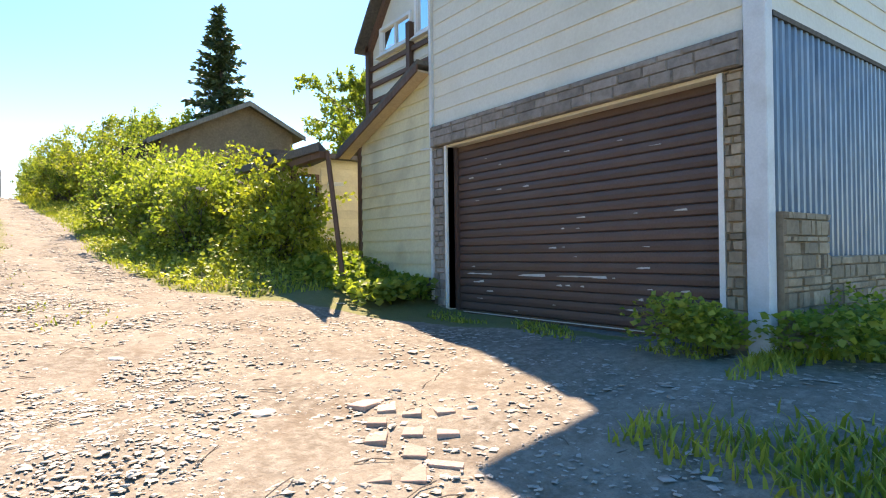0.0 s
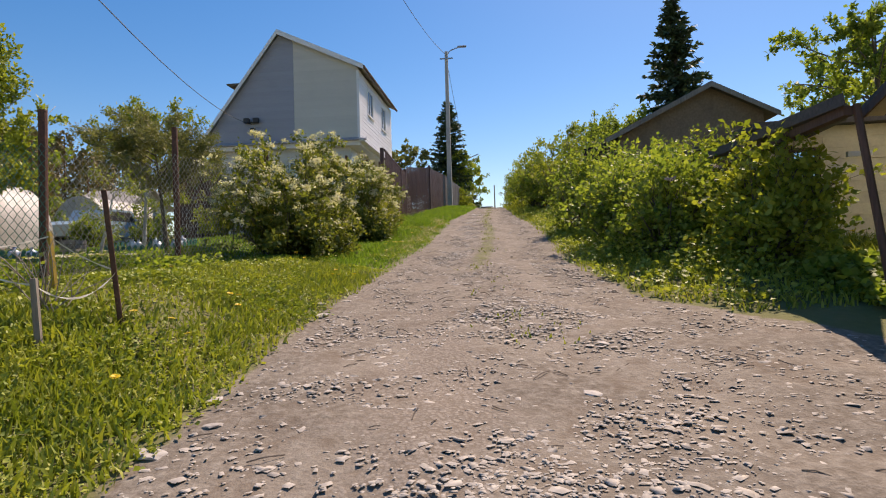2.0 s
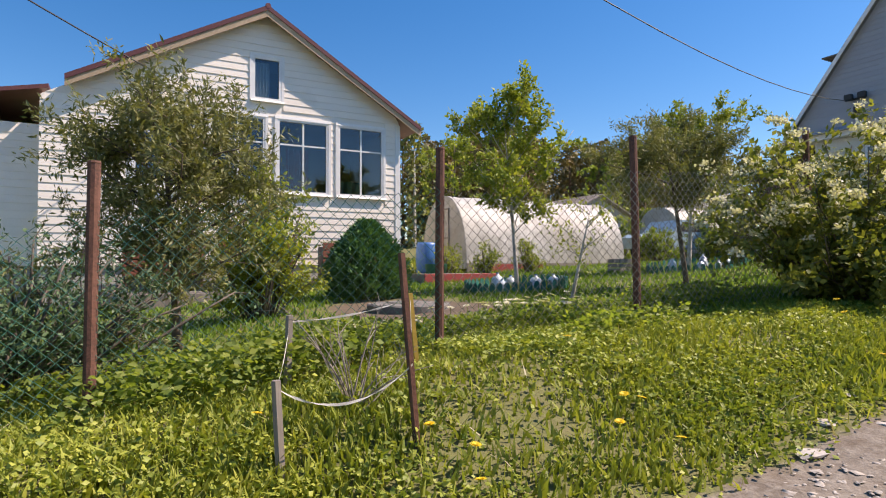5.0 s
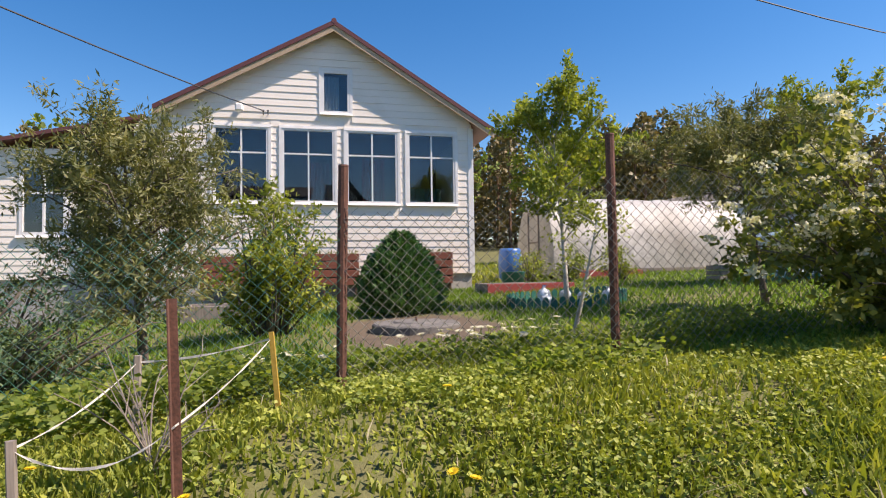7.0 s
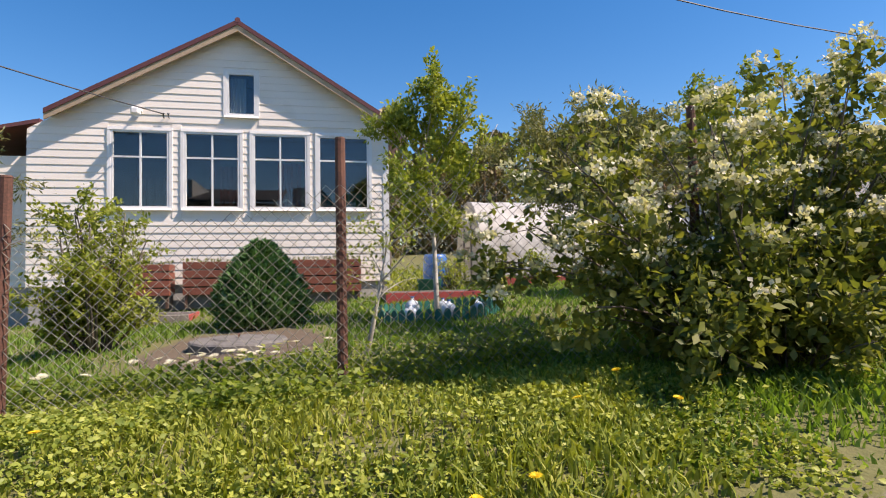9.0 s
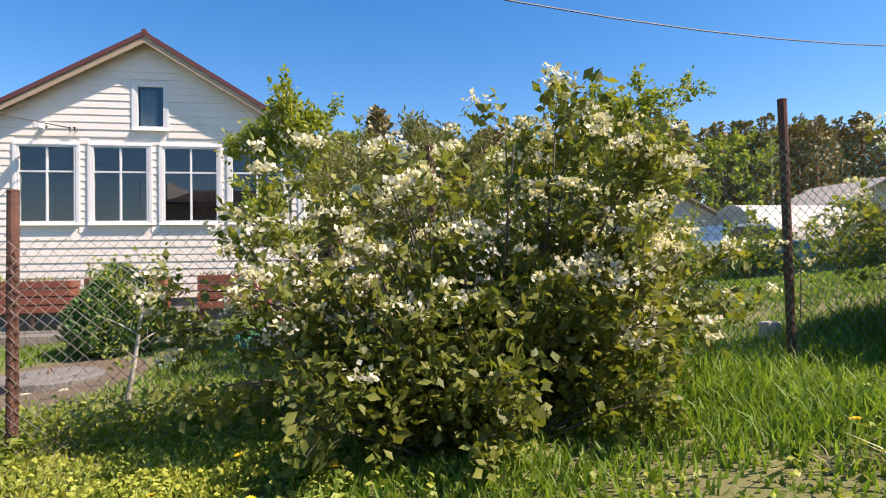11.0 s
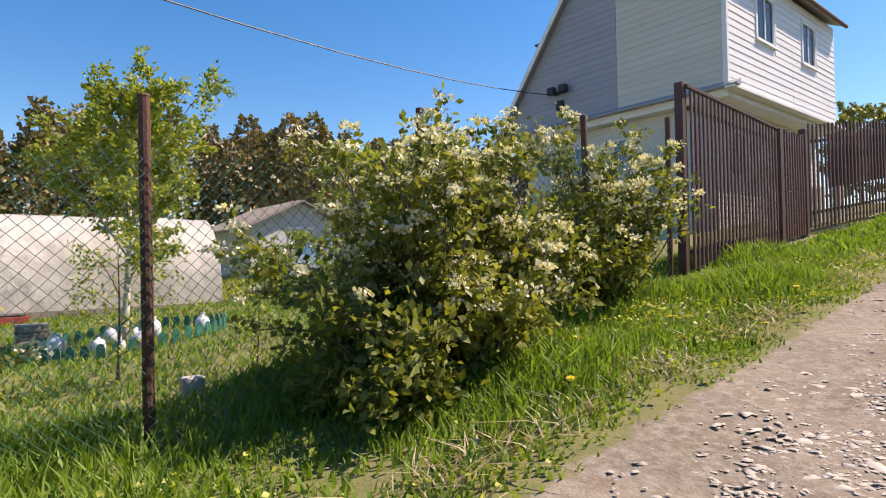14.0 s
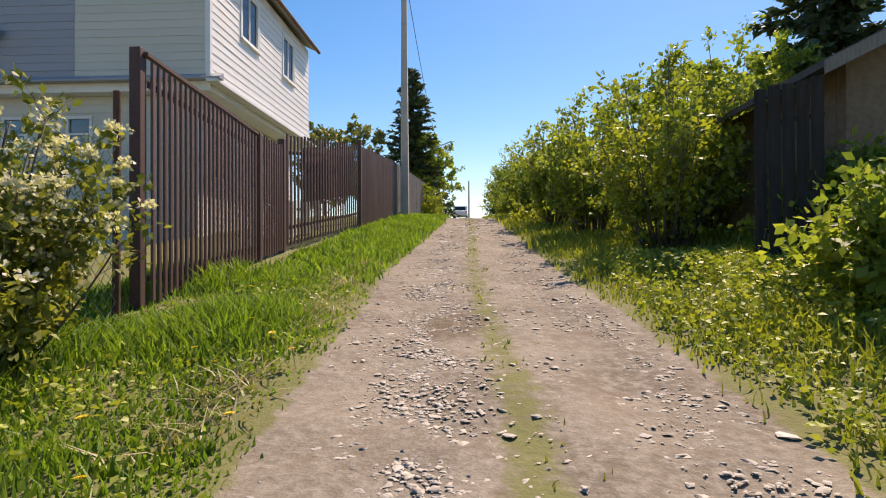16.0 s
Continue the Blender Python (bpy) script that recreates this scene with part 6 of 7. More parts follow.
def poles():
    x, y, b, t = -3.31, 37.6, 4.9, 14.62
    p = thing("street_lamp", (x, y, b), "tall grey concrete utility pole with a street lamp", "street lamp")
    part("pole", Geo().hexa([(x - 0.15, y - 0.13, b - 0.3), (x + 0.15, y - 0.13, b - 0.3), (x + 0.15, y + 0.13, b - 0.3), (x - 0.15, y + 0.13, b - 0.3),
                             (x - 0.09, y - 0.08, t), (x + 0.09, y - 0.08, t), (x + 0.09, y + 0.08, t), (x - 0.09, y + 0.08, t)]), "concrete", p)
    part("arm", Geo().tube([(x, y, t - 0.25), (x + 0.25, y, t + 0.05), (x + 0.75, y, t + 0.22)], 0.03, 6), "steel", p)
    part("lamp_head", Geo().box(x + 0.7, x + 1.25, y - 0.09, y + 0.09, t + 0.2, t + 0.3, 0.03), "steel", p)
    part("cross_arm", Geo().box(x - 0.4, x + 0.4, y - 0.12, y - 0.09, t - 0.5, t - 0.42), "steel", p)
    x2, y2 = -1.5, 97.0
    p2 = thing("utility_pole", (x2, y2, gz(x2, y2)), "distant grey utility pole beside the road", "pole")
    part("pole", Geo().tube([(x2, y2, gz(x2, y2) - 0.3), (x2, y2, gz(x2, y2) + 6)], [0.14, 0.09], 8), "concrete", p2)
    x3, y3 = -4.2, 72.0
    p3 = thing("street_lamp", (x3, y3, gz(x3, y3)), "farther utility pole with a lamp arm", "street lamp")
    part("pole", Geo().tube([(x3, y3, gz(x3, y3) - 0.3), (x3, y3, gz(x3, y3) + 7.0)], [0.14, 0.09], 8), "concrete", p3)
    part("arm", Geo().tube([(x3, y3, gz(x3, y3) + 6.8), (x3 + 1.3, y3, gz(x3, y3) + 7.3)], 0.05, 6), "steel", p3)
    cable("cable", (x, y, t - 0.45), (x3, y3, gz(x3, y3) + 6.9), 0.7, 0.015, "black overhead cable between the street poles")
    cable("cable", (x, y, t - 0.2), (WIRE_A[0], WIRE_A[1], WIRE_A[2]), 2.6, 0.014, "black overhead cable above the road")
    cable("cable", (-12.08, 29.2, 8.66), WIRE_B, 3.07, 0.012, "black service cable to the grey house")
    cable("cable", (-13.1, 5.95, 6.08), WIRE_C, 0.75, 0.012, "black service cable to the white house")


WIRE_A = (-4.3, -12.9, 11.9)
WIRE_B = (0.1, -16.2, 11.8)
WIRE_C = (6.0, -7.6, 8.8)


def car():
    x, y = -2.4, 86.0
    z = gz(x, y)
    c = thing("car", (x, y, z), "small white car parked far up the road", "car")
    prof = [(-2.0, 0.35), (-2.0, 0.85), (-1.75, 0.95), (-1.45, 1.45), (0.2, 1.48), (0.9, 0.98), (2.0, 0.85), (2.05, 0.35)]
    part("body", Geo().prism([(x - 0.82, y + a, z + b) for a, b in prof], (1.64, 0, 0)), "white_paint", c)
    part("rear_window", Geo().hexa([(x - 0.62, y - 1.75, z + 0.98), (x + 0.62, y - 1.75, z + 0.98), (x + 0.62, y - 1.7, z + 0.98), (x - 0.62, y - 1.7, z + 0.98),
                                    (x - 0.55, y - 1.5, z + 1.4), (x + 0.55, y - 1.5, z + 1.4), (x + 0.55, y - 1.45, z + 1.4), (x - 0.55, y - 1.45, z + 1.4)]), "black", c)
    for dx in (-0.76, 0.76):
        for dy in (-1.3, 1.3):
            part("wheel", Geo().tube([(x + dx - 0.09, y + dy, z + 0.3), (x + dx + 0.09, y + dy, z + 0.3)], 0.3, 14), "black", c)
        part("tail_light", Geo().box(x + dx - 0.06, x + dx + 0.06, y - 2.03, y - 1.99, z + 0.65, z + 0.85), "red_paint", c)


# ---- stakes with ribbon ----
def stakes():
    tops = {}
    for key, x, y, top, bot, r, m, tilt, lab in (("r", -2.92, 6.26, 2.46, 1.4, 0.021, "rust", (-0.09, -0.05), "thin rusty angle-iron stake in the weeds"),
                                                 ("a", -3.95, 5.8, 2.07, 1.35, 0.028, "old_wood", (0.0, 0.02), "short weathered wooden stake in the weeds"),
                                                 ("b", -2.99, 5.56, 1.83, 1.2, 0.026, "old_wood", (-0.02, -0.03), "short weathered wooden stake at the verge"),
                                                 ("y", -3.8, 6.7, 2.2, 1.4, 0.022, "yellow_paint", (-0.02, -0.07), "yellow-painted wooden stake in the weeds")):
        s = thing("stake", (x, y, bot), lab, "stake", "stakes round the weed patch")
        if m == "rust":
            g = Geo().hexa([(x - r, y - r, bot), (x + r, y - r, bot), (x + r, y - r + 0.006, bot), (x - r, y - r + 0.006, bot),
                            (x - r + tilt[0], y - r + tilt[1], top), (x + r + tilt[0], y - r + tilt[1], top), (x + r + tilt[0], y - r + 0.006 + tilt[1], top), (x - r + tilt[0], y - r + 0.006 + tilt[1], top)])
            g.hexa([(x - r, y - r, bot), (x - r + 0.006, y - r, bot), (x - r + 0.006, y + r, bot), (x - r, y + r, bot),
                    (x - r + tilt[0], y - r + tilt[1], top), (x - r + 0.006 + tilt[0], y - r + tilt[1], top), (x - r + 0.006 + tilt[0], y + r + tilt[1], top), (x - r + tilt[0], y + r + tilt[1], top)])
        else:
            g = Geo().tube([(x, y, bot), (x + tilt[0], y + tilt[1], top)], [r, r * 0.92], 5 if m == "old_wood" else 4)
        part("shaft", g, m, s)
        tops[key] = Vector((x + tilt[0], y + tilt[1], top))

    def ribbon(p, q, sag, lab):
        p, q = Vector(p), Vector(q)
        n = 14
        V = []
        for i in range(n + 1):
            t = i / n
            c = p.lerp(q, t) - Vector((0, 0, 4 * sag * t * (1 - t)))
            a = 3.0 * math.sin(t * 5 + p.y)
            d = Vector((0.25 * math.sin(a), 0.1, math.cos(a))) * 0.007
            V += [c - d, c + d, c + d + Vector((0.0015, 0, 0)), c - d + Vector((0.0015, 0, 0))]
        F = []
        for i in range(n):
            for k in range(4):
                F.append((4 * i + k, 4 * i + (k + 1) % 4, 4 * i + 4 + (k + 1) % 4, 4 * i + 4 + k))
        tagged(new("ribbon", mesh_of("ribbon", V, F, "ribbon")), lab, "ribbon", "ribbons between the stakes")
    low = Vector((0, 0, -0.04))
    mid = Vector((-2.95, 6.24, 1.86))
    ribbon(tops["a"] + low, tops["y"] + low, 0.03, "grubby white ribbon tied between stakes")
    ribbon(tops["y"] + low, mid, 0.03, "grubby white ribbon tied between stakes")
    ribbon(tops["a"] + low, tops["b"] + low, 0.05, "grubby white ribbon tied between stakes")
    ribbon(tops["b"] + low, mid, 0.14, "sagging grubby white ribbon tied between stakes")
    # bare twiggy shrub inside the ribbons
    x, y = -3.35, 6.05
    rng = np.random.default_rng(3)
    g = Geo()
    for i in range(16):
        e = (x + rng.uniform(-0.4, 0.4), y + rng.uniform(-0.4, 0.4), gz(x, y) + rng.uniform(0.25, 0.62))
        st = bow((x + rng.uniform(-0.08, 0.08), y, gz(x, y) - 0.02), e, 0.1, rng, 5, 0.08)
        g.tube(st, [0.006, 0.005, 0.004, 0.003, 0.002], 4)
        for tw in twigs_from(st, 3, 0.18, rng):
            g.tube(tw, [0.003, 0.002, 0.001], 3, cap=False)
    b = thing("twiggy_bush", (x, y, gz(x, y)), "dry bare twiggy bush between the stakes", "shrub")
    part("twigs", g, "old_wood", b)


# ---- garden ----
def garden():
    for i, (y0, y1, h) in enumerate(((4.75, 6.2, 0.66), (6.45, 7.95, 0.7), (8.6, 10.03, 0.72))):
        z0 = 2.0
        zt = 2.25 + h
        p = thing("planter", (-12.75, (y0 + y1) / 2, z0), "red-brown slatted pallet planter against the house wall", "planter", "planters along the white house")
        for k in range(4):
            a = 2.26 + k * h / 4
            part("slat", Geo().box(-12.6, -12.57, y0, y1, a, a + h / 4 - 0.03, 0.004), "red_planks", p)
            part("side_slat", Geo().box(-13.05, -12.61, y1 - 0.02, y1, a, a + h / 4 - 0.03), "red_planks", p)
        for y in (y0 + 0.03, (y0 + y1) / 2, y1 - 0.08):
            part("post", Geo().box(-12.66, -12.605, y, y + 0.05, z0, zt - 0.05), "brown_wood", p)
        part("soil", Geo().box(-13.05, -12.67, y0 + 0.02, y1 - 0.03, z0, zt - 0.1), "dark_concrete", p)
        rng = np.random.default_rng(i)
        n = 260
        P = np.stack([rng.uniform(-13.0, -12.6, n), rng.uniform(y0, y1, n), zt - 0.1 + rng.random(n) * 0.12], 1)
        tagged(new("seedlings", leaf_mesh("seedlings", P, rng.normal(size=(n, 3)) * 0.5 + np.array([0, 0, 0.8]), 0.07, 0.45, "leaf_silver", rng=rng)), "dry young seedlings in the slatted planter", "plants", kind="stuff")

    def bed(x0, x1, y0, y1, h, lab, front):
        z = gz((x0 + x1) / 2, (y0 + y1) / 2)
        b = thing("raised_bed", ((x0 + x1) / 2, (y0 + y1) / 2, z), lab, "garden bed", "raised beds on the lawn")
        part("board", Geo().box(x1 - 0.03, x1, y0, y1, z - 0.1, z + h, 0.005), front, b)
        part("board", Geo().box(x0, x0 + 0.03, y0, y1, z - 0.1, z + h, 0.005), "old_wood", b)
        part("end_board", Geo().box(x0 + 0.031, x1 - 0.031, y0, y0 + 0.03, z - 0.1, z + h, 0.005), "old_wood", b)
        part("end_board", Geo().box(x0 + 0.031, x1 - 0.031, y1 - 0.03, y1, z - 0.1, z + h, 0.005), "red_paint", b)
        part("soil", Geo().box(x0 + 0.032, x1 - 0.032, y0 + 0.032, y1 - 0.032, z - 0.1, z + h - 0.05), "dark_concrete", b)
    bed(-11.9, -10.9, 4.7, 6.9, 0.2, "low wooden raised bed with red-painted end", "old_wood")
    bed(-12.1, -11.2, 10.4, 12.3, 0.16, "low red-painted raised bed by the house corner", "red_paint")
    bed(-14.2, -13.6, 13.6, 15.4, 0.18, "low red-painted bed before the greenhouse", "red_paint")
    # manhole ring
    z = gz(-7.25, 8.2)
    m = thing("well_cover", (-7.25, 8.2, z), "weathered round concrete well cover in bare soil", "well cover")
    n = 40
    ring = lambda r, zz: [(-7.25 + r * math.cos(2 * math.pi * i / n), 8.2 + r * math.sin(2 * math.pi * i / n), zz + 0.006 * math.sin(i * 1.7)) for i in range(n)]
    v = ring(0.56, z - 0.06) + ring(0.56, z + 0.06) + ring(0.54, z + 0.08) + ring(0.3, z + 0.085) + ring(0.28, z + 0.1)
    f = [(a * n + i, a * n + (i + 1) % n, (a + 1) * n + (i + 1) % n, (a + 1) * n + i) for a in range(4) for i in range(n)] + [tuple(range(4 * n, 5 * n))]
    part("slab", Geo().add(v, f), "dark_concrete", m)
    part("lifting_eye", Geo().tube([(-7.25 + 0.05 * math.cos(a), 8.2, z + 0.1 + 0.05 * math.sin(a)) for a in np.linspace(0, math.pi, 7)], 0.008, 5), "rust", m)
    # scalloped teal borders round the trees, with glass jars
    for bx, by, rx, ry, seed in ((-8.5, 10.85, 0.75, 0.95, 1), (-9.0, 16.2, 0.95, 1.25, 2)):
        z0 = gz(bx, by)
        b = thing("flower_bed", (bx, by, z0), "round tree bed with a low teal plastic picket border", "garden bed", "tree beds")
        cnt = 46
        for i in range(cnt):
            a = 2 * math.pi * i / cnt
            x, y = bx + rx * math.cos(a), by + ry * math.sin(a)
            t = Vector((-rx * math.sin(a), ry * math.cos(a), 0)).normalized() * 0.048
            o = Vector((math.cos(a), math.sin(a), 0)) * 0.012
            c = Vector((x, y, gz(x, y)))
            prof = [(-1, -0.05), (1, -0.05), (1, 0.13), (0.6, 0.17), (0, 0.185), (-0.6, 0.17), (-1, 0.13)]
            part("picket", Geo().prism([tuple(c + t * u + Vector((0, 0, w))) for u, w in prof], o), "teal_plastic", b)
        rng = random.Random(seed)
        for i in range(9 if seed == 2 else 5):
            a, q = rng.uniform(0, 6.28), math.sqrt(rng.random()) * 0.8
            x, y = bx + rx * q * math.cos(a), by + ry * q * math.sin(a)
            r, h = rng.uniform(0.07, 0.11), rng.uniform(0.2, 0.3)
            j = thing("plastic_jug", (x, y, gz(x, y)), "clear plastic jug set over a seedling", "jug", "jugs over seedlings")
            z = gz(x, y) - 0.01
            part("jug_body", Geo().tube([(x, y, z), (x, y, z + h * 0.6), (x, y, z + h * 0.8), (x, y, z + h * 0.9), (x, y, z + h)], [r, r, r * 0.75, 0.025, 0.025], 12), "clear_plastic", j, smooth=True)
            part("jug_cap", Geo().tube([(x, y, z + h), (x, y, z + h + 0.02)], 0.028, 10), "blue_plastic" if rng.random() < 0.4 else "clear_plastic", j)
    # greenhouse: arched film on hoops, end wall with a door
    gx, w, y0, y1, gh = -15.6, 1.4, 13.2, 19.2, 2.2
    zb = gz(gx, 16) - 0.05
    G = thing("greenhouse", (gx, 16, zb), "long arched greenhouse of cloudy plastic film", "greenhouse")
    arch = [(gx + w * math.cos(a) * (1 if abs(math.cos(a)) < 0.98 else 1.0), zb + gh * math.sin(a) ** 0.8) for a in np.linspace(0, math.pi, 21)]
    ny = 25
    rng = np.random.default_rng(2)
    v = []
    for j in range(ny):
        y = lerp(y0, y1, j / (ny - 1))
        for i, (x, z) in enumerate(arch):
            sagv = 0.012 * math.sin(math.pi * (j % 4) / 4)
            k = 1 - sagv
            v.append((gx + (x - gx) * k, y, zb + (z - zb) * k + rng.normal() * 0.008))
    f = [(j * 21 + i, j * 21 + i + 1, (j + 1) * 21 + i + 1, (j + 1) * 21 + i) for j in range(ny - 1) for i in range(20)]
    part("film", Geo().add(v, f), "film", G, "cloudy wrinkled plastic film", smooth=True)
    for j in range(0, ny, 4):
        y = lerp(y0, y1, j / (ny - 1))
        part("hoop", Geo().tube([(gx + (x - gx) * 0.985, y, zb + (z - zb) * 0.985) for x, z in arch], 0.014, 6), "film", G)
    for y in (y0, y1):
        part("end_wall", Geo().add([(x, y, z) for x, z in arch], [tuple(range(21))]), "film", G)
    for x0, x1, z0, z1 in ((gx - 0.4, gx - 0.36, zb, zb + 1.8), (gx + 0.36, gx + 0.4, zb, zb + 1.8), (gx - 0.36, gx + 0.36, zb + 1.76, zb + 1.8), (gx - 0.36, gx + 0.36, zb + 0.9, zb + 0.94)):
        part("door_frame", Geo().box(x0, x1, y0 - 0.04, y0 - 0.004, z0, z1), "old_wood", G)
    part("base_board", Geo().box(gx + w - 0.01, gx + w + 0.03, y0, y1, zb - 0.1, zb + 0.16), "old_wood", G)
    # sheds and huts behind
    for (x, y, wx, wy, h, m, rf, lab) in ((-23.5, 24.6, 4.6, 4.0, 1.95, "shed_wall", "slate", "pale grey garden shed with a brown slate gable roof"),
                                          (-21.5, 33.0, 3.2, 3.6, 2.1, "white_paint", "roof_grey", "small white hut behind the garden"),
                                          (-28.0, -3.5, 6.0, 7.0, 3.0, "brown_wood", "roof_grey", "brown neighbouring cottage with a grey slate roof")):
        z = gz(x, y) - 0.1
        s = thing("shed" if h < 3 else "cottage", (x, y, z), lab, "shed" if h < 3 else "house")
        fx = x + wx / 2
        pk = h + wy * 0.24

        def edge(zz, y=y, wy=wy, z=z, h=h, pk=pk):
            k = 1 if zz <= z + h else max(0.0, 1 - (zz - z - h) / (pk - h))
            return (y - wy / 2 * k, y + wy / 2 * k)
        dr = (y - 0.4, y + 0.5, z, z + 1.85)
        wl = wall("wall", ("x", fx, 1), edge, z, z + pk - 0.05, [dr] if h < 3 else [(y - 1, y, z + 1, z + 2.1)], 0.15, m, s, breaks=(z + h,))
        for sx, out in ((x - wx / 2, -1),):
            wall("wall", ("x", sx, out), edge, z, z + pk - 0.05, [], 0.15, m, s, breaks=(z + h,))
        for sy, out in ((y - wy / 2, -1), (y + wy / 2, 1)):
            wall("wall", ("y", sy, out), lambda zz, x=x, wx=wx: (x - wx / 2 + 0.16, x + wx / 2 - 0.16), z, z + h, [], 0.15, m, s)
        for sg in (-1, 1):
            e = y + sg * (wy / 2 + 0.35)
            ez = z + h - 0.35 * (pk - h) / (wy / 2)
            rr = roof_slab("roof", (x - wx / 2 - 0.3, y, z + pk + 0.08), (fx + 0.35, y, z + pk + 0.08), (fx + 0.35, e, ez + 0.08), (x - wx / 2 - 0.3, e, ez + 0.08), 0.07, rf, s)
            nrib = int((wx + 0.6) / 0.18)
            for i in range(nrib):
                xx = x - wx / 2 - 0.25 + i * 0.18
                part("slate_rib", Geo().tube([(xx, y, z + pk + 0.09), (xx, e, ez + 0.09)], 0.03, 5), rf, rr)
        if h < 3:
            d = part("door", Geo().box(fx - 0.08, fx - 0.03, dr[0] + 0.02, dr[1] - 0.02, z + 0.02, z + 1.83), "white_paint", s)
            for a, b, c2, e2 in ((dr[0] - 0.1, dr[0], z, z + 1.95), (dr[1], dr[1] + 0.1, z, z + 1.95), (dr[0], dr[1], z + 1.86, z + 1.95)):
                part("door_trim", Geo().box(fx + 0.002, fx + 0.03, a, b, c2, e2), "white_paint", s)
            part("door_window", Geo().box(fx - 0.029, fx - 0.02, y - 0.2, y + 0.25, z + 1.2, z + 1.65), "black", d)
        else:
            window(("x", fx, 1), y - 1, y, z + 1, z + 2.1, s, 2, ())
    # second small arched greenhouse, covered car and oddments at the end of the garden
    gx, y0, y1, w, gh = -17.5, 24.5, 28.5, 1.3, 2.0
    zb = gz(gx, 26)
    G2 = thing("greenhouse", (gx, 26, zb), "small white arched greenhouse at the end of the garden", "greenhouse")
    arch = [(gx + w * math.cos(a), zb + gh * math.sin(a) ** 0.8) for a in np.linspace(0, math.pi, 15)]
    part("film", Geo().add([(x, y, z) for y in (y0, (y0 + y1) / 2, y1) for x, z in arch], [(j * 15 + i, j * 15 + i + 1, j * 15 + 16 + i, j * 15 + 15 + i) for j in range(2) for i in range(14)]), "film", G2, smooth=True)
    for y in (y0, y1):
        part("end_wall", Geo().add([(x, y, z) for x, z in arch], [tuple(range(15))]), "film", G2)
    x, y = -15.4, 23.0
    z = gz(x, y)
    c = thing("old_car", (x, y, z), "old light blue car parked at the end of the garden", "car")
    prof = [(-1.9, 0.35), (-1.95, 0.75), (-1.7, 0.88), (-0.9, 0.92), (-0.5, 1.38), (0.7, 1.4), (1.2, 0.93), (1.85, 0.85), (1.9, 0.35)]
    part("body", Geo().prism([(x - 0.75, y + a, z + b) for a, b in prof], (1.5, 0, 0)), "blue_car", c)
    part("side_window", Geo().prism([(x + 0.751, y + a, z + b) for a, b in ((-0.75, 0.95), (-0.42, 1.3), (0.62, 1.32), (1.0, 0.95))], (0.006, 0, 0)), "black", c)
    for dx in (-0.68, 0.68):
        for dy in (-1.2, 1.2):
            part("wheel", Geo().tube([(x + dx - 0.09, y + dy, z + 0.29), (x + dx + 0.09, y + dy, z + 0.29)], 0.29, 14), "black", c)
    x, y = -14.3, 12.0
    z = gz(x, y)
    b = thing("barrel", (x, y, z), "blue plastic water barrel behind the house corner", "barrel")
    part("barrel_body", Geo().tube([(x, y, z - 0.02), (x, y, z + 0.1), (x, y, z + 0.45), (x, y, z + 0.8), (x, y, z + 0.88)], [0.26, 0.29, 0.31, 0.29, 0.26], 18), "blue_plastic", b, smooth=True)
    x, y = -13.0, 11.6
    z = gz(x, y)
    b = thing("tub", (x, y, z), "green plastic tub beside the white house", "tub")
    part("tub_body", Geo().tube([(x, y, z - 0.02), (x, y, z + 0.34), (x, y, z + 0.36)], [0.24, 0.28, 0.3], 16), "teal_plastic", b, smooth=True)
    x, y = -10.4, 15.2
    z = gz(x, y)
    b = thing("stump_block", (x, y, z), "pale wooden crate standing on the lawn", "crate")
    for k in range(3):
        part("crate_slat", Geo().box(x - 0.2, x + 0.2, y - 0.2, y + 0.2, z + k * 0.11 - 0.01, z + k * 0.11 + 0.085, 0.005), "old_wood", b)
    x, y = -5.2, 15.9
    z = gz(x, y)
    b = thing("block", (x, y, z), "small grey concrete block in the grass", "block")
    part("block_body", Geo().box(x - 0.06, x + 0.06, y - 0.09, y + 0.09, z - 0.03, z + 0.19, 0.01), "concrete", b)


# ---- road stones ----
def rock_mesh(name, r, seed, flat=0.55):
    rr = random.Random(seed)
    bm = bmesh.new()
    bmesh.ops.create_icosphere(bm, subdivisions=1, radius=r)
    for v in bm.verts:
        v.co = Vector((v.co.x * rr.uniform(0.7, 1.25), v.co.y * rr.uniform(0.7, 1.25), v.co.z * flat * rr.uniform(0.7, 1.15)))
    me = bpy.data.meshes.new(name)
    bm.to_mesh(me)
    bm.free()
    me.materials.append(M["stone"])
    return me


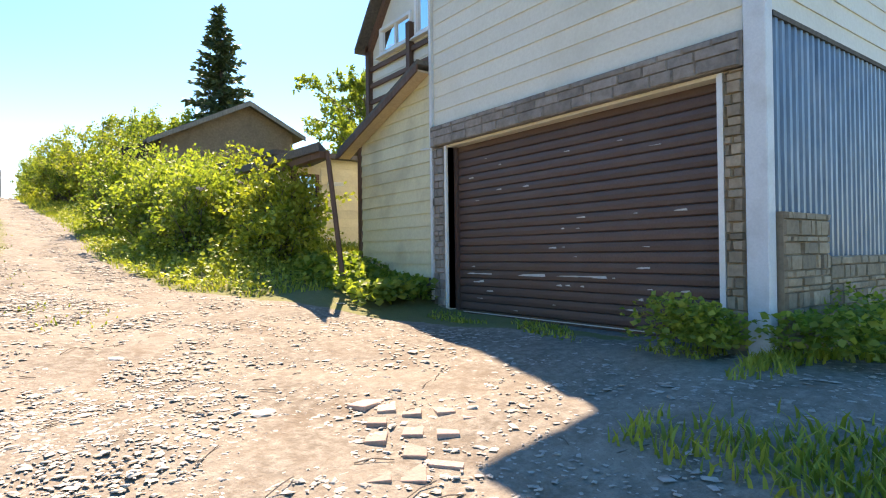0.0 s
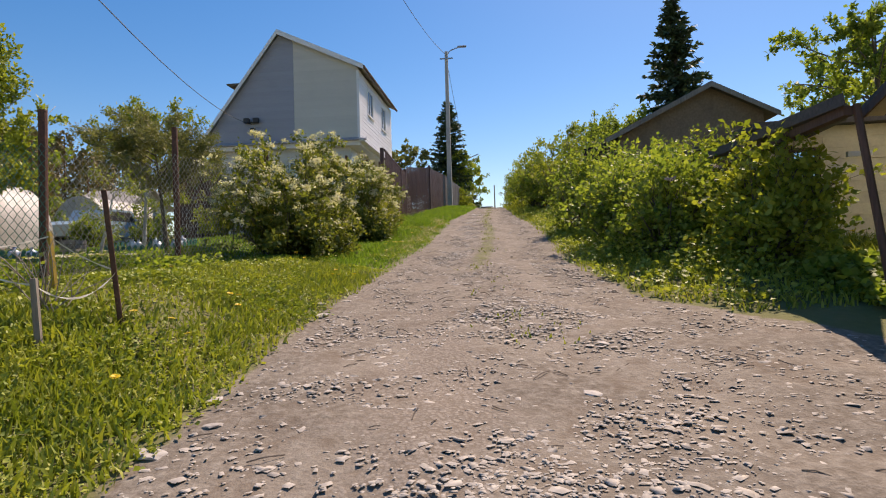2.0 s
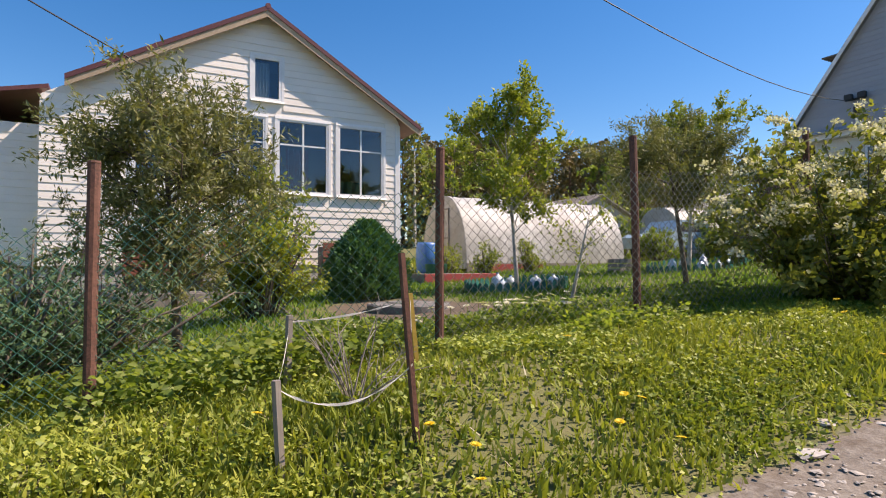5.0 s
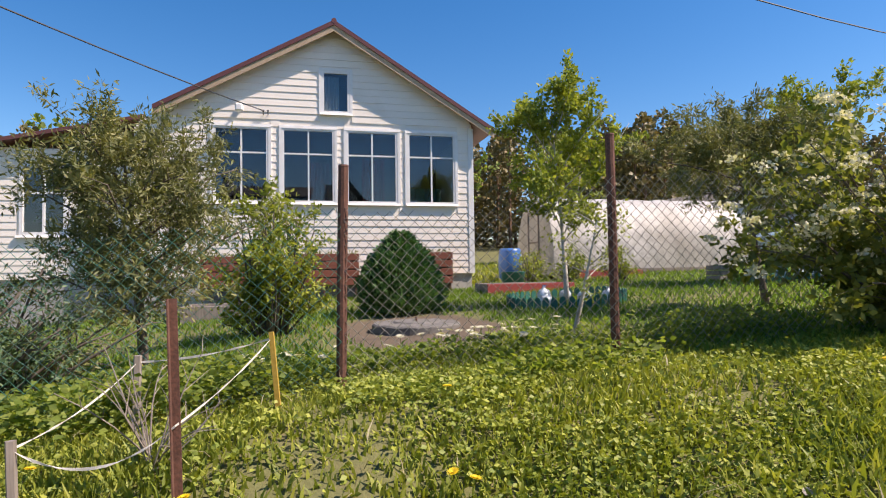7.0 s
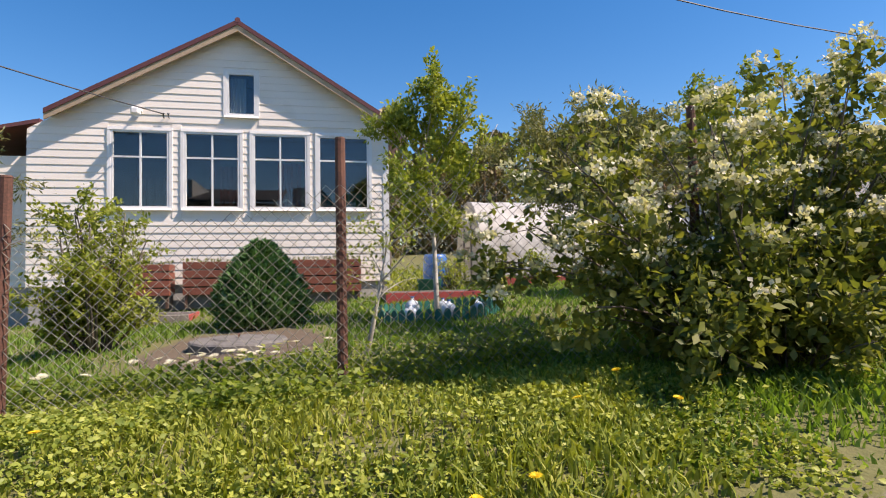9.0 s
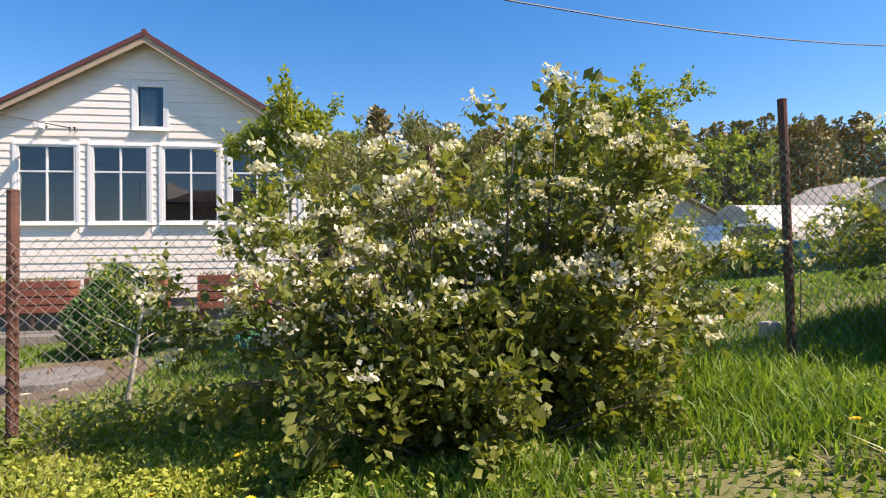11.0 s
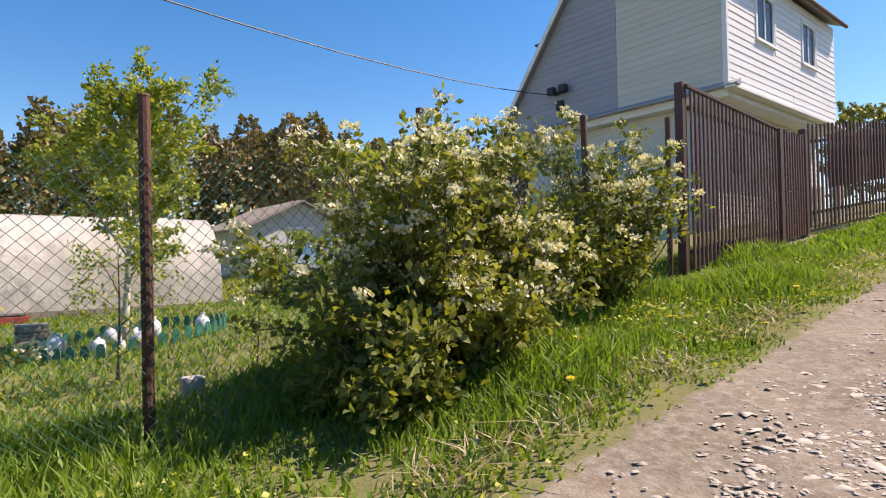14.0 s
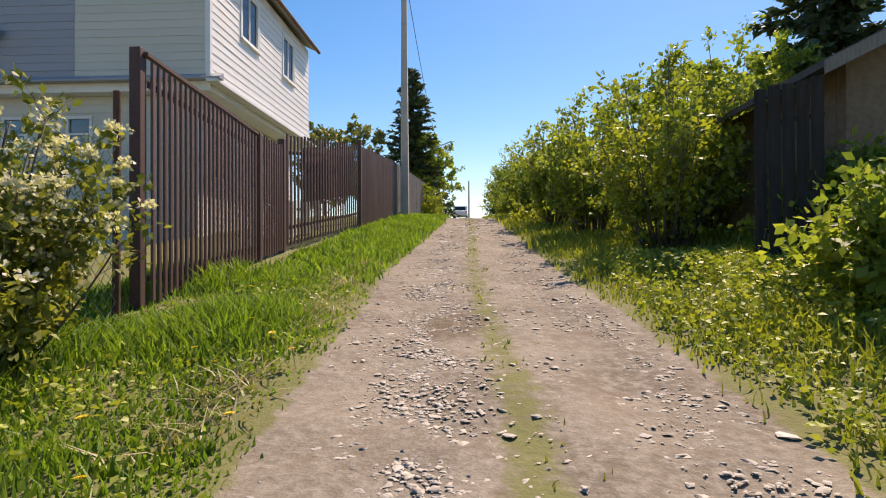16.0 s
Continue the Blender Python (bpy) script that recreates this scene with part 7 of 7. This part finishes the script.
def road_stones():
    rng = np.random.default_rng(12)
    tri = np.array([(4, 5, 6), (4, 6, 7), (0, 1, 5), (0, 5, 4), (1, 2, 6), (1, 6, 5), (2, 3, 7), (2, 7, 6), (3, 0, 4), (3, 4, 7)])

    def heap(name, X, Y, size, label, tall=0.13):
        """Angular flat-topped stones, each with its own skew."""
        n = len(X)
        a = rng.uniform(0, 6.28, n)
        V = np.array([(1, 0.9, -0.6), (-1, 0.9, -0.6), (-1, -0.9, -0.6), (1, -0.9, -0.6), (0.7, 0.6, 1), (-0.7, 0.6, 1), (-0.7, -0.6, 1), (0.7, -0.6, 1)], float)[None] * np.ones((n, 1, 1))
        V = V + rng.normal(size=(n, 8, 3)) * np.array([0.26, 0.26, 0.3])
        V = V * np.stack([size * rng.uniform(0.8, 1.5, n), size * rng.uniform(0.6, 1.1, n), size * tall], 1)[:, None, :]
        c, s = np.cos(a)[:, None], np.sin(a)[:, None]
        W = np.stack([X[:, None] + V[:, :, 0] * c - V[:, :, 1] * s, Y[:, None] + V[:, :, 0] * s + V[:, :, 1] * c, height(X, Y)[:, None] + V[:, :, 2] + 0.002], 2).reshape(-1, 3)
        F = (tri[None] + np.arange(n)[:, None, None] * 8).reshape(-1, 3)
        return tagged(new(name, bulk_mesh(name, W, F, "pebble")), label, "gravel", kind="stuff")
    on_road = lambda x, y: sst(0.0, 0.3, x - road_left(y)) * sst(0.0, 0.3, road_right(y) - x)

    def u_of(x, y):
        return (x - road_left(y)) / (road_right(y) - road_left(y))
    gap = lambda x, y: 0.2 + 0.6 * sst(0.35, 0.7, patch(x, y, 1.1, 2)) * np.exp(-((x + 0.3) / 1.5) ** 2)
    X, Y = scatter(90000, -2.2, 4.5, 1.2, 12, lambda x, y: on_road(x, y) * gap(x, y), 61)
    heap("gravel", X, Y, np.minimum(rng.gamma(1.5, 0.0046, len(X)) + 0.004, 0.034), "grey angular stones pressed into the road")
    X, Y = scatter(70000, -2.2, 1.5, 12, 30, lambda x, y: on_road(x, y) * (0.07 + 0.93 * np.exp(-((u_of(x, y) - 0.3) / 0.1) ** 2) + 0.3 * np.exp(-((u_of(x, y) - 0.85) / 0.1) ** 2)), 62)
    heap("gravel", X, Y, np.minimum(rng.gamma(1.6, 0.005, len(X)) + 0.004, 0.032), "grey angular stones along the wheel track")
    X, Y = scatter(4600, -2.1, 0.5, 30, 60, lambda x, y: on_road(x, y) * 0.6, 63)
    heap("gravel", X, Y, rng.gamma(2.2, 0.01, len(X)) + 0.012, "scattered stones on the upper road")
    # dry twigs and clods of dark earth
    tw = Geo()
    for i in range(120):
        x, y = rng.uniform(-1.8, 2.4), rng.uniform(1.8, 11)
        a, l = rng.uniform(0, 6.28), rng.uniform(0.05, 0.22)
        p = np.array([(x, y, gz(x, y) + 0.012), (x + l * 0.5 * math.cos(a), y + l * 0.5 * math.sin(a + 0.2), gz(x, y) + 0.016), (x + l * math.cos(a), y + l * math.sin(a), gz(x + l * math.cos(a), y + l * math.sin(a)) + 0.01)])
        tw.tube(p, 0.0035, 4)
    tagged(new("twig_litter", mesh_of("twig_litter", tw.v, tw.f, "bark")), "small dry twigs scattered on the road", "twigs", kind="stuff")
    # single flat stones
    kinds = [rock_mesh("flat_stone", 0.09, s, 0.3) for s in range(5)]
    spots = [(1.06, 4.27, 1.2), (-1.9, 5.0, 1.5), (-1.75, 5.35, 1.2), (-1.95, 5.75, 1.0), (-2.05, 8.3, 1.4), (-2.2, 8.7, 1.3), (-1.95, 8.95, 1.1), (-2.3, 9.2, 1.2), (0.45, 5.9, 1.0), (0.7, 7.0, 0.8), (-0.2, 3.2, 1.0),
             (-1.5, 3.9, 1.4), (-1.7, 4.3, 1.3), (1.5, 19.0, 1.0), (0.9, 19.6, 1.0), (-1.5, 16.2, 0.9), (-1.35, 16.5, 1.0), (-0.6, 19.5, 0.7), (0.1, 18.6, 0.9), (2.6, 4.9, 0.9), (3.1, 7.3, 1.0), (-0.7, 6.2, 0.7)]
    for i, (x, y, s) in enumerate(spots):
        o = new("flat_stone", kinds[i % 5])
        o.matrix_world = T((x, y, gz(x, y) + 0.005)) @ pose(0, 0, 0, rng.uniform(-6, 6), rng.uniform(-6, 6), rng.uniform(0, 360)) @ Matrix.Diagonal((s * 0.75, s * 0.75, s * 0.45, 1))
        tagged(o, "pale flat stone lying on the dirt road", "stone", "flat stones on the road")
    # patch of old bricks set in the ground
    me = mesh_of("brick", *(lambda g: (g.v, g.f))(Geo().box(-0.06, 0.06, -0.115, 0.115, -0.05, 0.009, 0.004)), "brick")
    p = thing("brick_patch", (1.75, 3.45, gz(1.75, 3.45)), "worn pale bricks set flat in the ground", "bricks")
    yaw = -36
    c, s = math.cos(radians(yaw)), math.sin(radians(yaw))
    for i, (u, v, a, k) in enumerate(((-0.27, 0.42, -28, 1.2), (-0.14, 0.36, 5, 1), (-0.18, 0.17, 2, 1), (-0.16, -0.06, 0, 1), (0.03, 0.3, 0, 1), (0.05, 0.05, -3, 1.05), (0.07, -0.2, 0, 1.1), (0.07, -0.46, 2, 1.1),
                                      (0.22, 0.32, 15, 1), (0.25, 0.03, 2, 1.1), (0.38, 0.2, 8, 0.7), (-0.1, -0.5, 5, 1), (0.24, -0.38, 80, 0.8))):
        x, y = 1.66 + u * c - v * s, 3.56 + u * s + v * c
        o = new("brick", me)
        o.parent = p
        o.matrix_parent_inverse = T(p["base"]).inverted()
        o.matrix_basis = T((x, y, gz(x, y) - 0.006)) @ pose(0, 0, 0, rng.uniform(-3, 3), rng.uniform(-3, 3) - 0, yaw + a) @ Matrix.Diagonal((k, k, 1, 1))


M["teal_plastic"] = surface("teal_plastic", (0.015, 0.13, 0.1), (0.03, 0.2, 0.16), 30, 3, 0.5, 0.1)
M["blue_plastic"] = surface("blue_plastic", (0.03, 0.12, 0.35), (0.05, 0.17, 0.45), 30, 3, 0.4, 0.05)
M["blue_car"] = surface("blue_car", (0.3, 0.42, 0.48), (0.36, 0.48, 0.54), 30, 2, 0.35, 0.05)
M["clear_plastic"] = surface("clear_plastic", (0.5, 0.57, 0.62), (0.68, 0.74, 0.78), 20, 6, 0.25, 0.1, vary=0.15)
M["pebble"] = surface("pebble", (0.31, 0.28, 0.245), (0.5, 0.465, 0.415), 9, 30, 0.9, 0.4, stain=(0.3, 0.26, 0.21), stain_amt=0.5, vary=0)
chain_link()
brown_fence()
dark_panel()
old_post()
poles()
car()
stakes()
garden()
road_stones()
